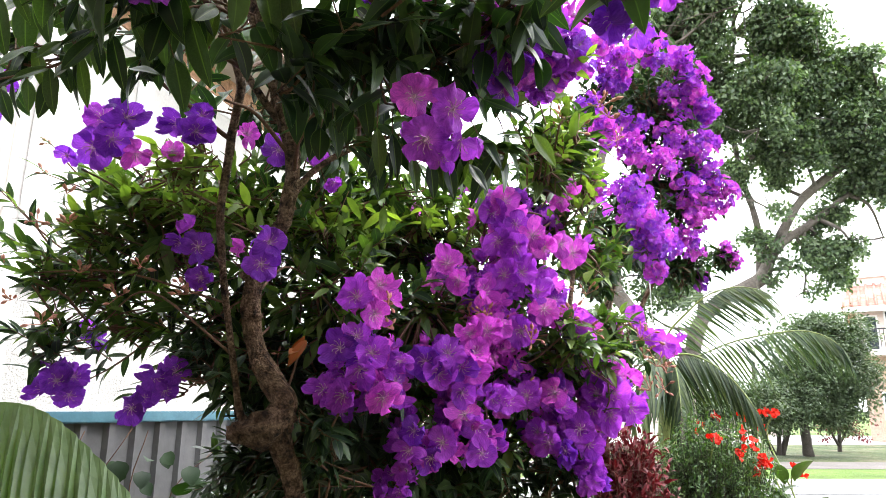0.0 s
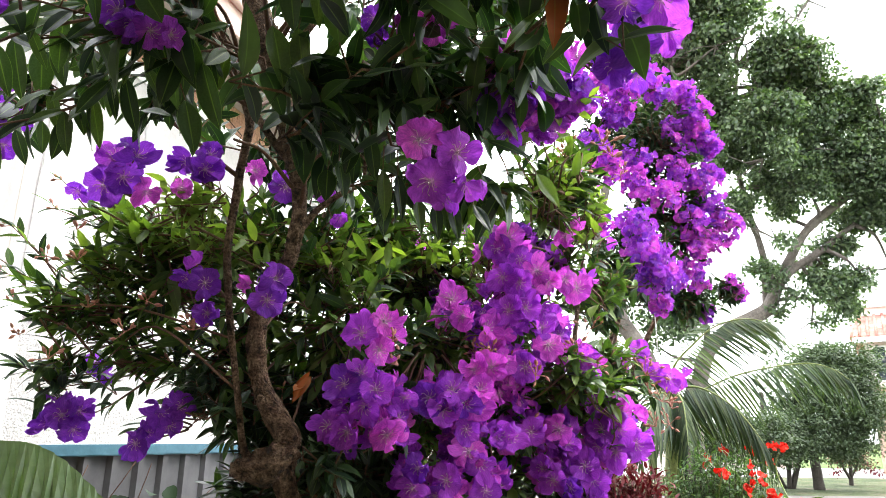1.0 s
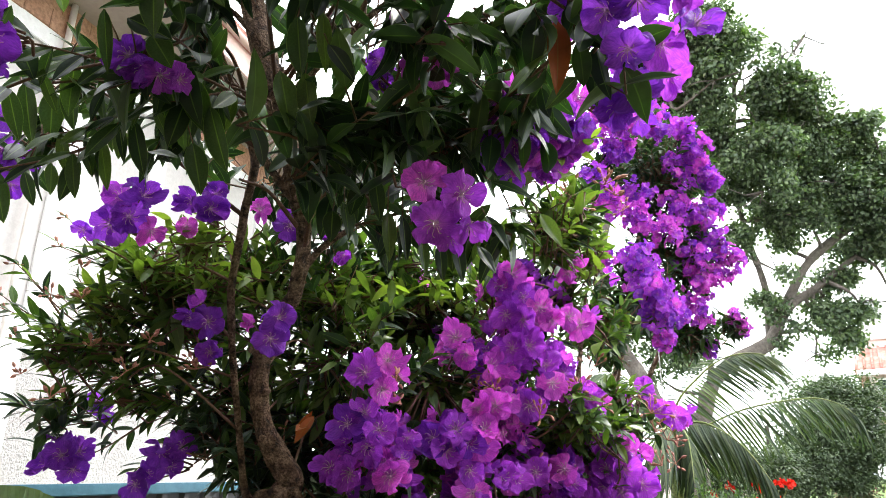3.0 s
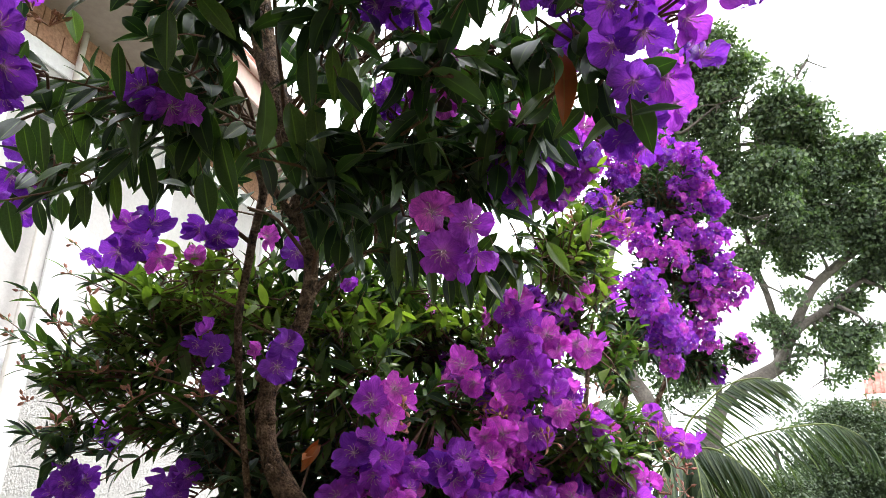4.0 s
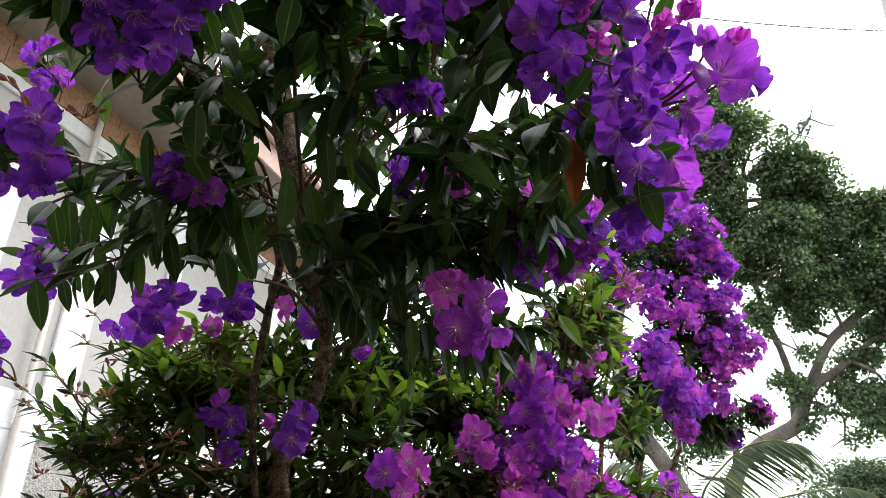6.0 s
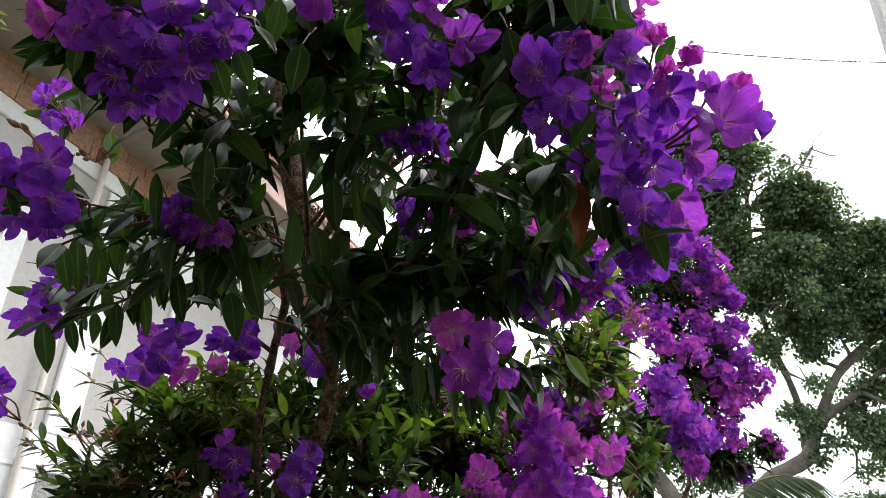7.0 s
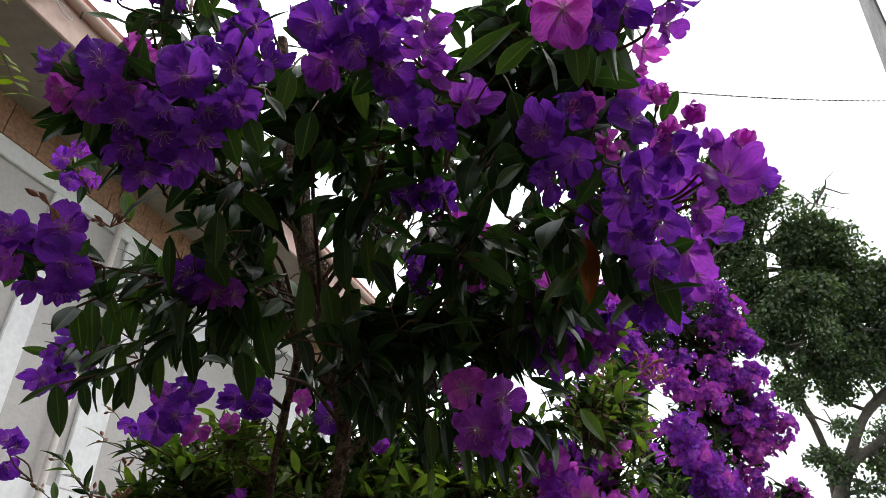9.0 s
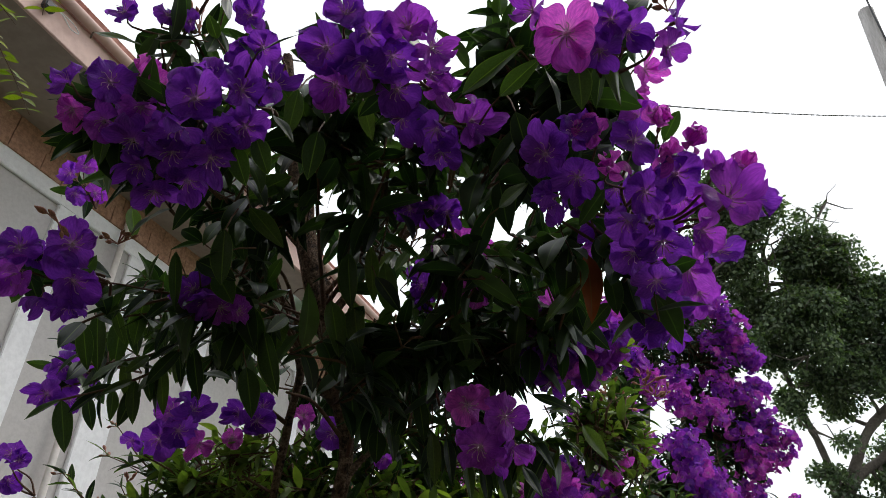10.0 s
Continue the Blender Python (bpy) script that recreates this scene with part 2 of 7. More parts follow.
def box(bm, lo, hi, m=None, bevel=0.0):
    lo, hi = Vector(lo), Vector(hi)
    r = bmesh.ops.create_cube(bm, size=1.0)
    vs = r["verts"]
    for v in vs:
        v.co = Vector(((v.co.x + 0.5) * (hi.x - lo.x) + lo.x, (v.co.y + 0.5) * (hi.y - lo.y) + lo.y, (v.co.z + 0.5) * (hi.z - lo.z) + lo.z))
    if bevel:
        es = list({e for v in vs for e in v.link_edges})
        out = bmesh.ops.bevel(bm, geom=es, offset=bevel, segments=2, affect="EDGES")
        vs = list({v for f in out["faces"] for v in f.verts} | {v for v in vs if v.is_valid})
    if m is not None:
        bmesh.ops.transform(bm, matrix=m, verts=vs)
    return bm


def slab(lo, hi, m=None, bevel=0.0):
    return box(bmesh.new(), lo, hi, m, bevel)


def smooth_path(rows, steps, bow=0.5):
    """Points and radii along a smooth curve through rows of x, y, z, radius."""
    a = np.array(rows, float)
    a = np.vstack([2 * a[0] - a[1], a, 2 * a[-1] - a[-2]])
    out = []
    for k in range(1, len(a) - 2):
        for i in range(steps):
            s = i / steps
            p0, p1, p2, p3 = a[k - 1:k + 3]
            m1, m2 = bow * (p2 - p0), bow * (p3 - p1)
            out.append((2 * s ** 3 - 3 * s * s + 1) * p1 + (s ** 3 - 2 * s * s + s) * m1 + (3 * s * s - 2 * s ** 3) * p2 + (s ** 3 - s * s) * m2)
    out.append(a[-2])
    return np.array(out)


class Batch:
    """Gathers many small pieces into one mesh."""

    def __init__(self):
        self.v, self.f, self.uv, self.mi, self.n = [], [], [], [], 0

    def add(self, shape, m, slot=0):
        v, f, uv = shape
        m = np.asarray(m, float)
        self.v.append(v @ m[:3, :3].T + m[:3, 3])
        self.f += [[i + self.n for i in q] for q in f]
        self.uv.append(uv)
        self.mi += [slot] * len(f)
        self.n += len(v)

    def tube(self, rows, sides=6, rough=0.0, slot=0, cap=True):
        """A tapered tube along rows of x, y, z, radius; rough makes it knobbly."""
        p = np.asarray(rows, float)
        d = np.gradient(p[:, :3], axis=0)
        d /= np.linalg.norm(d, axis=1)[:, None] + 1e-9
        ref = np.array([1.0, 0.2, 0.1]) if abs(d[0][0]) < 0.8 else np.array([0.1, 1.0, 0.2])
        a = np.arange(sides) * 2 * math.pi / sides
        rings = []
        for q, w in zip(p, d):
            x = np.cross(w, ref)
            x /= np.linalg.norm(x)
            y = np.cross(w, x)
            r = np.full(sides, q[3])
            if rough:
                r = r * np.array([1 + rough * noise.noise(Vector((q[0] * 14 + 3 * math.cos(b), q[1] * 14 + 3 * math.sin(b), q[2] * 14))) for b in a])
            rings.append(q[:3] + np.outer(np.cos(a) * r, x) + np.outer(np.sin(a) * r, y))
        k = len(p)
        f = [[i * sides + j, i * sides + (j + 1) % sides, (i + 1) * sides + (j + 1) % sides, (i + 1) * sides + j] for i in range(k - 1) for j in range(sides)]
        if cap:
            f += [list(range(sides))[::-1], list(range((k - 1) * sides, k * sides))]
        uv = np.array([(j / sides, i / k) for i in range(k) for j in range(sides)])
        self.add((np.vstack(rings), f, uv), np.eye(4), slot)

    def mesh(self, name, mats, smooth=True):
        me = bpy.data.meshes.new(name)
        me.from_pydata(np.vstack(self.v), [], self.f)
        for m in mats:
            me.materials.append(m)
        me.polygons.foreach_set("material_index", np.array(self.mi, np.int32))
        me.polygons.foreach_set("use_smooth", np.full(len(me.polygons), smooth))
        uv = np.vstack(self.uv)
        idx = np.empty(len(me.loops), np.int32)
        me.loops.foreach_get("vertex_index", idx)
        me.uv_layers.new(name="UVMap").data.foreach_set("uv", uv[idx].ravel())
        me.update()
        return me


def blade(length, width, across, along, fold, droop, twist=0.0, wave=0.0, widest=0.42):
    """A lance-shaped leaf from the origin along +Y: folded on its midrib and drooping to its tip."""
    v, uv = [], []
    for i in range(along + 1):
        s = i / along
        w = width / 2 * (math.sin(math.pi * s ** (math.log(0.5) / math.log(widest))) ** 0.8 if 0 < s < 1 else (0.06 if s == 0 else 0.0))
        for j in range(across + 1):
            c = 2 * j / across - 1
            x = c * w
            z = abs(c) * w * fold - droop * length * s * s + wave * width * math.sin(9 * s + 2 * c) * abs(c)
            a = twist * s
            v.append((x * math.cos(a) - z * math.sin(a) * 0.3, s * length * (1 - 0.35 * droop * s), z + x * math.sin(a)))
            uv.append((c * 0.5 + 0.5, s))
    n = across + 1
    f = [[i * n + j, i * n + j + 1, (i + 1) * n + j + 1, (i + 1) * n + j] for i in range(along) for j in range(across)]
    return np.array(v), f, np.array(uv)


def petal_shape(size, cup, ruffle, seed, na=8, stations=(0.0, 0.14, 0.3, 0.48, 0.64, 0.78, 0.89, 0.96, 1.0)):
    """A broad obovate petal with a blunt rounded end, from a narrow claw along +Y, with a crinkled rim."""
    rnd = random.Random(seed)
    ph = rnd.uniform(0, 6)
    lean = rnd.uniform(-0.1, 0.1)
    v, uv = [], []
    nl = len(stations) - 1
    for s in stations:
        if s > 0.64:
            w = 0.52 * size * max(0.34, (1 - ((s - 0.64) / 0.37) ** 2.6) ** 0.5)
        else:
            w = 0.52 * size * (0.2 + 0.8 * math.sin(s / 0.64 * math.pi / 2) ** 1.35)
        for j in range(na + 1):
            c = 2 * j / na - 1
            y = s * size * (1 - 0.1 * c * c * s - 0.04 * s * (1 - abs(c)) ** 3 + 0.02 * s * math.sin(7 * c + ph))
            z = cup * size * (s * s * 0.5 + 0.3 * c * c * s) - 0.16 * size * max(0.0, s - 0.6) + ruffle * size * s * s * (math.sin(2.6 * c + ph + 1.5 * s) + 0.4 * s * math.sin(6.5 * c + 2 * ph)) + rnd.uniform(-1, 1) * 0.012 * size * s
            v.append((c * w + lean * size * s * s, y, z))
            uv.append((c * 0.5 + 0.5, s))
    n = na + 1
    f = [[i * n + j, i * n + j + 1, (i + 1) * n + j + 1, (i + 1) * n + j] for i in range(nl) for j in range(na)]
    return np.array(v), f, np.array(uv)


def ovoid(length, width, sides=6, rings=4):
    v, uv = [], []
    for i in range(rings + 1):
        s = i / rings
        w = width / 2 * max(0.08, math.sin(math.pi * (0.08 + 0.9 * s ** 0.85)))
        for j in range(sides):
            a = 2 * math.pi * j / sides
            v.append((w * math.cos(a), s * length, w * math.sin(a)))
            uv.append((j / sides, s))
    f = [[i * sides + j, i * sides + (j + 1) % sides, (i + 1) * sides + (j + 1) % sides, (i + 1) * sides + j] for i in range(rings) for j in range(sides)]
    f += [list(range(sides)), list(range(rings * sides, (rings + 1) * sides))[::-1]]
    return np.array(v), f, np.array(uv)


def unit(v):
    v = np.asarray(v, float)
    return v / (np.linalg.norm(v) + 1e-9)


def frame_along(p, y, up, scale=1.0):
    """A matrix at p whose Y axis is y and whose Z leans to up."""
    y = unit(y)
    x = unit(np.cross(y, np.asarray(up, float) + np.array([1e-4, 2e-4, 3e-4])))
    z = np.cross(x, y)
    m = np.eye(4)
    m[:3, 0], m[:3, 1], m[:3, 2], m[:3, 3] = x * scale, y * scale, z * scale, p
    return m


def place(shape_mesh, name, mat, m, parent, label=""):
    ob = part(name, shape_mesh, mat, parent, label)
    ob.matrix_basis = Matrix([list(r) for r in m])
    return ob


rng = np.random.default_rng(7)


def jitter(amount):
    return rng.normal(0, 1, 3) * amount


# == the ground, the road and what lies across it
def sheet(name, x0, x1, y0, y1, z, mat, label, category, thick=0.1, cuts=1):
    bm = slab((x0, y0, z - thick), (x1, y1, z), None, 0.0)
    ob = new(name, bpy.data.meshes.new(name))
    bm.to_mesh(ob.data)
    bm.free()
    ob.data.materials.append(mat)
    return tagged(ob, label, category, kind="structure")


sheet("ground", -400, 400, -300, 900, -0.06, LAWN, "flat grassy ground reaching the horizon", "ground")
sheet("garden_bed", -3.5, 5.5, 0.2, 7.6, 0.0, SOIL, "dark garden soil under the shrubs", "soil")
sheet("road", -120, 120, 8.4, 13.8, -0.03, ROAD, "pale worn concrete street", "road")
sheet("kerb", -120, 120, 13.8, 14.05, 0.1, ROAD, "pale concrete kerb", "kerb", 0.25)
sheet("gutter_joint", -120, 120, 12.55, 12.66, -0.024, TAR, "dark tar joint along the gutter", "joint", 0.02)
sheet("near_kerb", -120, 120, 8.15, 8.4, 0.1, CONCRETE, "pale concrete kerb", "kerb", 0.25)
sheet("verge", -120, 120, 14.05, 16.5, 0.09, LAWN, "bright green strip of mown grass", "lawn")
sheet("pavement", -120, 120, 16.5, 18.6, 0.1, PATH_SLAB, "pale concrete footpath across the street", "pavement")
sheet("front_lawn", -120, 120, 18.6, 28.0, 0.09, DRY_LAWN, "patchy lawn in front of the building", "lawn")
sheet("driveway", -120, 120, 28.0, 38.0, 0.1, CONCRETE, "pale paved forecourt", "pavement")

# == an unseen brick wall and roof behind the camera, added to block skylight
def rear_blocker():
    h = thing("light_blocker", "unseen brick wall and roof added to block light", "house", kind="structure")
    part("wall", slab((-9, -2.6, -0.02), (4.5, -2.3, 6.4)), PINK_BRICK, h)
    part("eave", slab((-9.2, -3.2, 6.4), (4.8, -1.7, 6.55)), SOFFIT, h)
    # Unseen roof over the camera, added to darken the near side of the crown.
    part("blocker_roof", slab((-3.6, -2.3, 3.4), (3.2, -0.4, 3.52)), SOFFIT, h)


rear_blocker()

# == the house behind the fence
HU, HN, H0 = np.array([0.2756, 0.9613, 0]), np.array([0.9613, -0.2756, 0]), np.array([-4.8, 6.3, 0])
HM = Matrix(((HN[0], HU[0], 0, H0[0]), (HN[1], HU[1], 0, H0[1]), (0, 0, 1, 0), (0, 0, 0, 1)))
S0, S1 = -9.0, 7.2


def house():
    h = thing("house", "two-storey white stucco house with beige panels and wide brown eaves", "house")
    h.matrix_basis = HM
    part("lower_wall", slab((-0.3, S0, 0), (0, S1, 2.72)), STUCCO, h, "white roughcast lower wall")
    part("lower_pilaster", slab((0, -0.3, 0), (0.05, 0.62, 2.72), None, 0.008), WHITE_PAINT, h)
    part("ledge", slab((-0.3, S0, 2.72), (0.06, S1, 2.78), None, 0.01), WHITE_PAINT, h)
    part("upper_wall", slab((-0.3, S0, 2.78), (-0.02, S1, 6.86)), RENDERED, h, "smooth beige upper wall")
    part("sill_rail", slab((-0.02, S0, 2.78), (0.03, S1, 3.12), None, 0.008), WHITE_PAINT, h)
    part("top_rail", slab((-0.02, S0, 6.2), (0.03, S1, 6.42), None, 0.008), WHITE_PAINT, h)
    for k in range(-6, 5):
        s = 0.86 + 1.34 * k
        part("pilaster", slab((-0.02, s - (0.3 if k == 0 else 0.14), 3.12), (0.035, s + 0.14, 6.2), None, 0.008), WHITE_PAINT, h, "flat white painted pilaster")
    pipe = Batch()
    pipe.tube([(0.11, 0.3, 0.0, 0.04), (0.11, 0.3, 3.0, 0.04), (0.11, 0.3, 6.86, 0.04)], 10)
    part("downpipe", pipe.mesh("downpipe", [CREAM_PAINT]), None, h, "cream painted downpipe")
    band = part("shingle_band", slab((-0.02, S0, 6.42), (0.02, S1, 6.86)), SHINGLE, h)
    for row in range(2):
        s, z0 = S0 + 0.1 * row, 6.41 + 0.23 * row
        rnd = random.Random(row)
        while s < S1 - 0.4:
            w = rnd.uniform(0.3, 0.46)
            part("shingle", slab((0.018, s, z0 + rnd.uniform(-0.012, 0.012)), (0.042 + 0.012 * (1 - row), s + w - 0.012, z0 + 0.25), None, 0.0), SHINGLE, band)
            s += w
    part("soffit", slab((-0.3, S0, 6.86), (1.28, S1, 6.9)), SOFFIT, h, "dark brown eave lining")
    part("fascia", slab((1.28, S0, 6.82), (1.32, S1, 7.2), None, 0.006), FASCIA, h, "pinkish brown fascia board")
    g = Batch()
    g.tube([(1.385, S0, 7.24, 0.06), (1.385, 0, 7.24, 0.06), (1.385, S1, 7.24, 0.06)], 10)
    part("gutter", g.mesh("gutter", [FASCIA]), None, h)
    roof = part("roof", slab((-6, S0, 7.28), (1.42, S1, 7.34), Matrix.Translation((1.42, 0, 7.3)) @ Matrix.Rotation(radians(22), 4, "Y") @ Matrix.Translation((-1.42, 0, -7.3))), ROOF_TILE, h)
    part("rear_wall", slab((-8, S0, 0), (-7.7, S1, 6.9)), RENDERED, h)
    for s in (S0, S1 - 0.3):
        part("end_wall", slab((-7.7, s, 0), (-0.3, s + 0.3, 6.86)), STUCCO, h)


house()

# == the fence: ribbed white sheets under a blue cap, then a lower paling return
FM = Matrix(((0.94, 0.342, 0, -1.75), (-0.342, 0.94, 0, 2.35), (0, 0, 1, 0), (0, 0, 0, 1)))


def fence():
    f = thing("fence", "grey-white ribbed sheet fence darkened for shade, with a blue top cap", "fence")
    f.matrix_basis = FM
    part("cap", slab((-0.035, -3.0, 1.38), (0.035, 3.2, 1.43), None, 0.006), BLUE_CAP, f, "blue painted top rail")
    for k in range(8):
        b = Batch()
        s0 = -3.0 + 0.775 * k
        prof = []
        for i in range(5):
            s = s0 + 0.155 * i
            prof += [(0.0, s), (0.0, s + 0.09), (0.022, s + 0.105), (0.022, s + 0.14)]
        prof.append((0.0, s0 + 0.772))
        v = [(x, s, z) for z in (0.02, 1.385) for x, s in prof] + [(x - 0.004, s, z) for z in (0.02, 1.385) for x, s in prof]
        n = len(prof)
        q = [[i, i + 1, n + i + 1, n + i] for i in range(n - 1)] + [[2 * n + i + 1, 2 * n + i, 3 * n + i, 3 * n + i + 1] for i in range(n - 1)]
        b.add((np.array(v), q, np.zeros((len(v), 2))), np.eye(4))
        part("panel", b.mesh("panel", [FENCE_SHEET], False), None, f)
    for s in (-3.0, -0.7, 1.6, 3.2):
        part("post", slab((-0.06, s - 0.025, 0), (-0.01, s + 0.025, 1.38)), WHITE_PAINT, f)


fence()


def paling_fence():
    f = thing("paling_fence", "low white timber paling fence with a raked top", "fence", (0.3, 3.75, 0))
    f.rotation_euler = (0, 0, radians(8))
    for z in (0.3, 0.85):
        part("rail", slab((-0.9, 0.02, z), (1.3, 0.06, z + 0.07), None, 0.004), WHITE_PAINT, f)
    for k in range(24):
        x = -0.9 + 0.09 * k
        top = 1.22 - 0.13 * k / 8
        part("paling", slab((x, -0.01, 0.04), (x + 0.078, 0.018, top), None, 0.004), WHITE_PAINT, f)


paling_fence()

# == the flowering trees
CROWN_BLOOMS_A = [
    (-0.635, 0.492, 2.413, -53, -36, 0.84, 0), (-0.713, 0.494, 2.42, -108, -28, 0.69, 0), (-0.603, 0.514, 2.456, -55, 8, 0.71, 2), (-0.579, 0.526, 2.439, -31, -12, 0.63, 2),
    (-0.711, 0.527, 2.387, -137, -66, 0.62, 2), (-0.658, 0.541, 2.371, -45, -77, 0.79, 1), (-0.595, 0.532, 2.391, -32, -42, 0.74, 1), (-0.477, 0.489, 2.36, -54, -35, 1.08, 0),
    (-0.472, 0.514, 2.433, -54, 9, 0.81, 0), (-0.506, 0.512, 2.321, -51, -68, 0.95, 0), (-0.406, 0.5, 2.387, -48, -27, 0.92, 0), (-0.354, 0.499, 2.395, -45, 4, 0.78, 0),
    (-0.449, 0.533, 2.332, -30, -52, 0.84, 0), (-0.6, 0.548, 2.329, -77, -73, 0.86, 0),
]
CROWN_BLOOMS_B = [
    (-0.534, 0.562, 2.313, -34, -69, 0.93, 0), (-0.468, 0.572, 2.306, -11, -66, 0.89, 0), (-0.598, 0.587, 2.306, -120, -78, 0.81, 0), (-0.58, 0.619, 2.275, -32, -77, 0.82, 0),
    (-0.41, 0.548, 2.35, -29, -39, 0.8, 0), (-0.521, 0.613, 2.292, -11, -65, 0.82, 0), (-0.248, 0.425, 2.391, -89, -44, 0.96, 0), (-0.22, 0.412, 2.453, -78, -8, 0.75, 0),
    (-0.187, 0.438, 2.435, -63, -36, 0.94, 0), (-0.243, 0.478, 2.366, -78, -79, 0.85, 1), (-0.197, 0.464, 2.393, -61, -62, 0.94, 0), (-0.124, 0.437, 2.443, -61, -29, 0.94, 1),
    (-0.09, 0.47, 2.432, -32, -27, 0.77, 1), (-0.154, 0.473, 2.42, -58, -56, 0.9, 0),
]
CROWN_BLOOMS_C = [
    (-0.094, 0.52, 2.428, -34, -40, 0.8, 1), (-0.152, 0.531, 2.404, -64, -66, 0.89, 0), (-0.077, 0.557, 2.427, -39, -35, 0.72, 1), (-0.032, 0.67, 2.459, -47, -43, 1.05, 1),
    (-0.095, 0.66, 2.432, -95, -59, 1.09, 0), (-0.087, 0.698, 2.409, -84, -75, 0.9, 0), (-0.153, 0.615, 2.42, -109, -70, 0.92, 0), (0.126, 0.451, 2.428, -117, -63, 1.11, 2),
    (0.077, 0.448, 2.484, -129, -24, 0.68, 1), (0.204, 0.464, 2.473, -104, -39, 0.77, 0), (0.236, 0.489, 2.474, -75, -67, 0.78, 0), (0.306, 0.523, 2.467, -34, -59, 0.7, 1),
    (0.321, 0.501, 2.503, -44, -17, 0.7, 0), (0.188, 0.504, 2.446, -81, -76, 0.69, 0),
]
CROWN_BLOOMS_D = [
    (0.362, 0.811, 2.728, -50, -42, 0.82, 2), (0.335, 0.84, 2.68, -50, -40, 0.76, 2), (0.298, 0.718, 2.494, -90, -25, 0.82, 1), (0.103, 0.66, 2.36, -120, -42, 0.99, 0),
    (0.156, 0.649, 2.401, -96, -2, 0.82, 0), (0.192, 0.652, 2.401, -93, -24, 0.75, 2), (0.206, 0.649, 2.313, -88, -21, 0.82, 5), (0.158, 0.686, 2.326, -110, -48, 0.85, 0),
    (0.112, 0.712, 2.298, -144, -63, 0.86, 0), (0.263, 0.665, 2.389, -97, -23, 0.92, 0), (0.301, 0.631, 2.389, -89, 0, 0.83, 5), (0.35, 0.65, 2.365, -67, -2, 0.79, 5),
    (0.308, 0.628, 2.321, -103, -40, 0.71, 5), (0.322, 0.662, 2.306, -107, -55, 1.05, 0),
]
CROWN_BLOOMS_E = [
    (0.24, 0.707, 2.245, -120, -55, 1.02, 0), (0.275, 0.699, 2.299, -103, -54, 0.9, 0), (0.402, 0.675, 2.257, -83, -30, 1.23, 1), (0.456, 0.687, 2.263, -23, -10, 0.74, 0),
    (0.439, 0.672, 2.321, -57, 14, 0.63, 2), (0.392, 0.668, 2.322, -76, 7, 0.53, 1), (0.303, 0.749, 2.223, -108, -63, 1.08, 0), (0.367, 0.726, 2.229, -62, -53, 0.89, 1),
    (0.487, 0.972, 2.342, -63, -16, 1.09, 0), (0.42, 0.99, 2.306, -106, -48, 1.13, 1), (0.322, 0.892, 2.225, -125, -56, 0.99, 0), (0.257, 0.774, 2.217, -139, -53, 0.92, 0),
    (0.383, 1.06, 2.248, -107, -59, 1.16, 0), (0.468, 1.089, 2.304, -79, -42, 0.94, 1),
]
CROWN_BLOOMS_F = [
    (0.358, 1.123, 2.239, -137, -57, 1.07, 0), (0.408, 1.137, 2.224, -91, -76, 0.76, 0), (-0.884, 0.867, 2.338, -58, -12, 1.13, 0), (-0.886, 0.908, 2.274, -41, -40, 1.25, 0),
    (-0.991, 0.855, 2.327, -66, -11, 0.95, 0), (-0.998, 0.885, 2.279, -77, -45, 1.07, 1), (-0.966, 0.941, 2.251, -37, -76, 0.78, 0), (-0.906, 0.954, 2.236, -2, -72, 0.78, 0),
    (-0.98, 0.899, 2.333, -50, -27, 0.73, 0), (-1.278, 1.532, 2.445, -49, 6, 1.04, 0), (-1.315, 1.577, 2.371, -55, -20, 1.11, 0), (-1.261, 1.599, 2.342, -33, -24, 0.94, 0),
    (-1.37, 1.62, 2.297, -71, -42, 1.11, 0), (-1.301, 1.634, 2.283, -25, -48, 0.94, 0),
]
CROWN_BLOOMS_G = [
    (-1.232, 1.629, 2.391, -43, -17, 0.62, 2), (-1.453, 1.468, 3.048, -73, -32, 0.91, 0), (-1.397, 1.461, 3.065, -49, -9, 0.91, 1), (-1.436, 1.506, 2.99, -47, -57, 0.91, 0),
    (-1.367, 1.511, 2.99, -25, -38, 0.79, 1), (-0.756, 0.603, 2.747, -83, -13, 0.71, 0), (-0.665, 0.613, 2.742, -50, -19, 0.59, 0), (-0.473, 0.593, 2.701, -70, -16, 0.85, 0),
    (-0.449, 0.629, 2.646, -62, -53, 0.85, 0), (-0.486, 0.633, 2.636, -100, -49, 0.73, 0), (-0.618, 0.622, 2.732, -22, -56, 0.48, 0), (0.164, 1.381, 2.282, -74, -38, 1.13, 0),
    (0.099, 1.383, 2.275, -114, -36, 1.21, 0), (0.152, 1.419, 2.229, -98, -66, 0.93, 0),
]
CROWN_BLOOMS_H = [
    (0.128, 1.353, 2.371, -107, -18, 1.21, 2), (0.221, 1.418, 2.334, -77, -34, 1.25, 2), (0.272, 1.398, 2.398, -78, 4, 1.1, 1), (0.273, 1.421, 2.325, -76, -45, 1.25, 1),
    (0.341, 1.433, 2.454, -57, -6, 0.83, 2), (0.198, 1.393, 2.412, -96, -6, 1.1, 2), (-0.697, 1.063, 2.331, -82, -28, 0.96, 0), (-0.664, 1.073, 2.302, -64, -53, 0.89, 0),
    (-0.628, 1.077, 2.29, -42, -40, 0.89, 1), (-0.586, 1.08, 2.283, -29, -33, 0.7, 1), (-0.087, 1.557, 2.774, -101, -2, 1.03, 2), (-0.03, 1.568, 2.742, -62, -14, 1.06, 2),
    (-0.099, 1.581, 2.701, -116, -38, 1.06, 2), (-0.047, 1.572, 2.665, -79, -55, 1.09, 2),
]
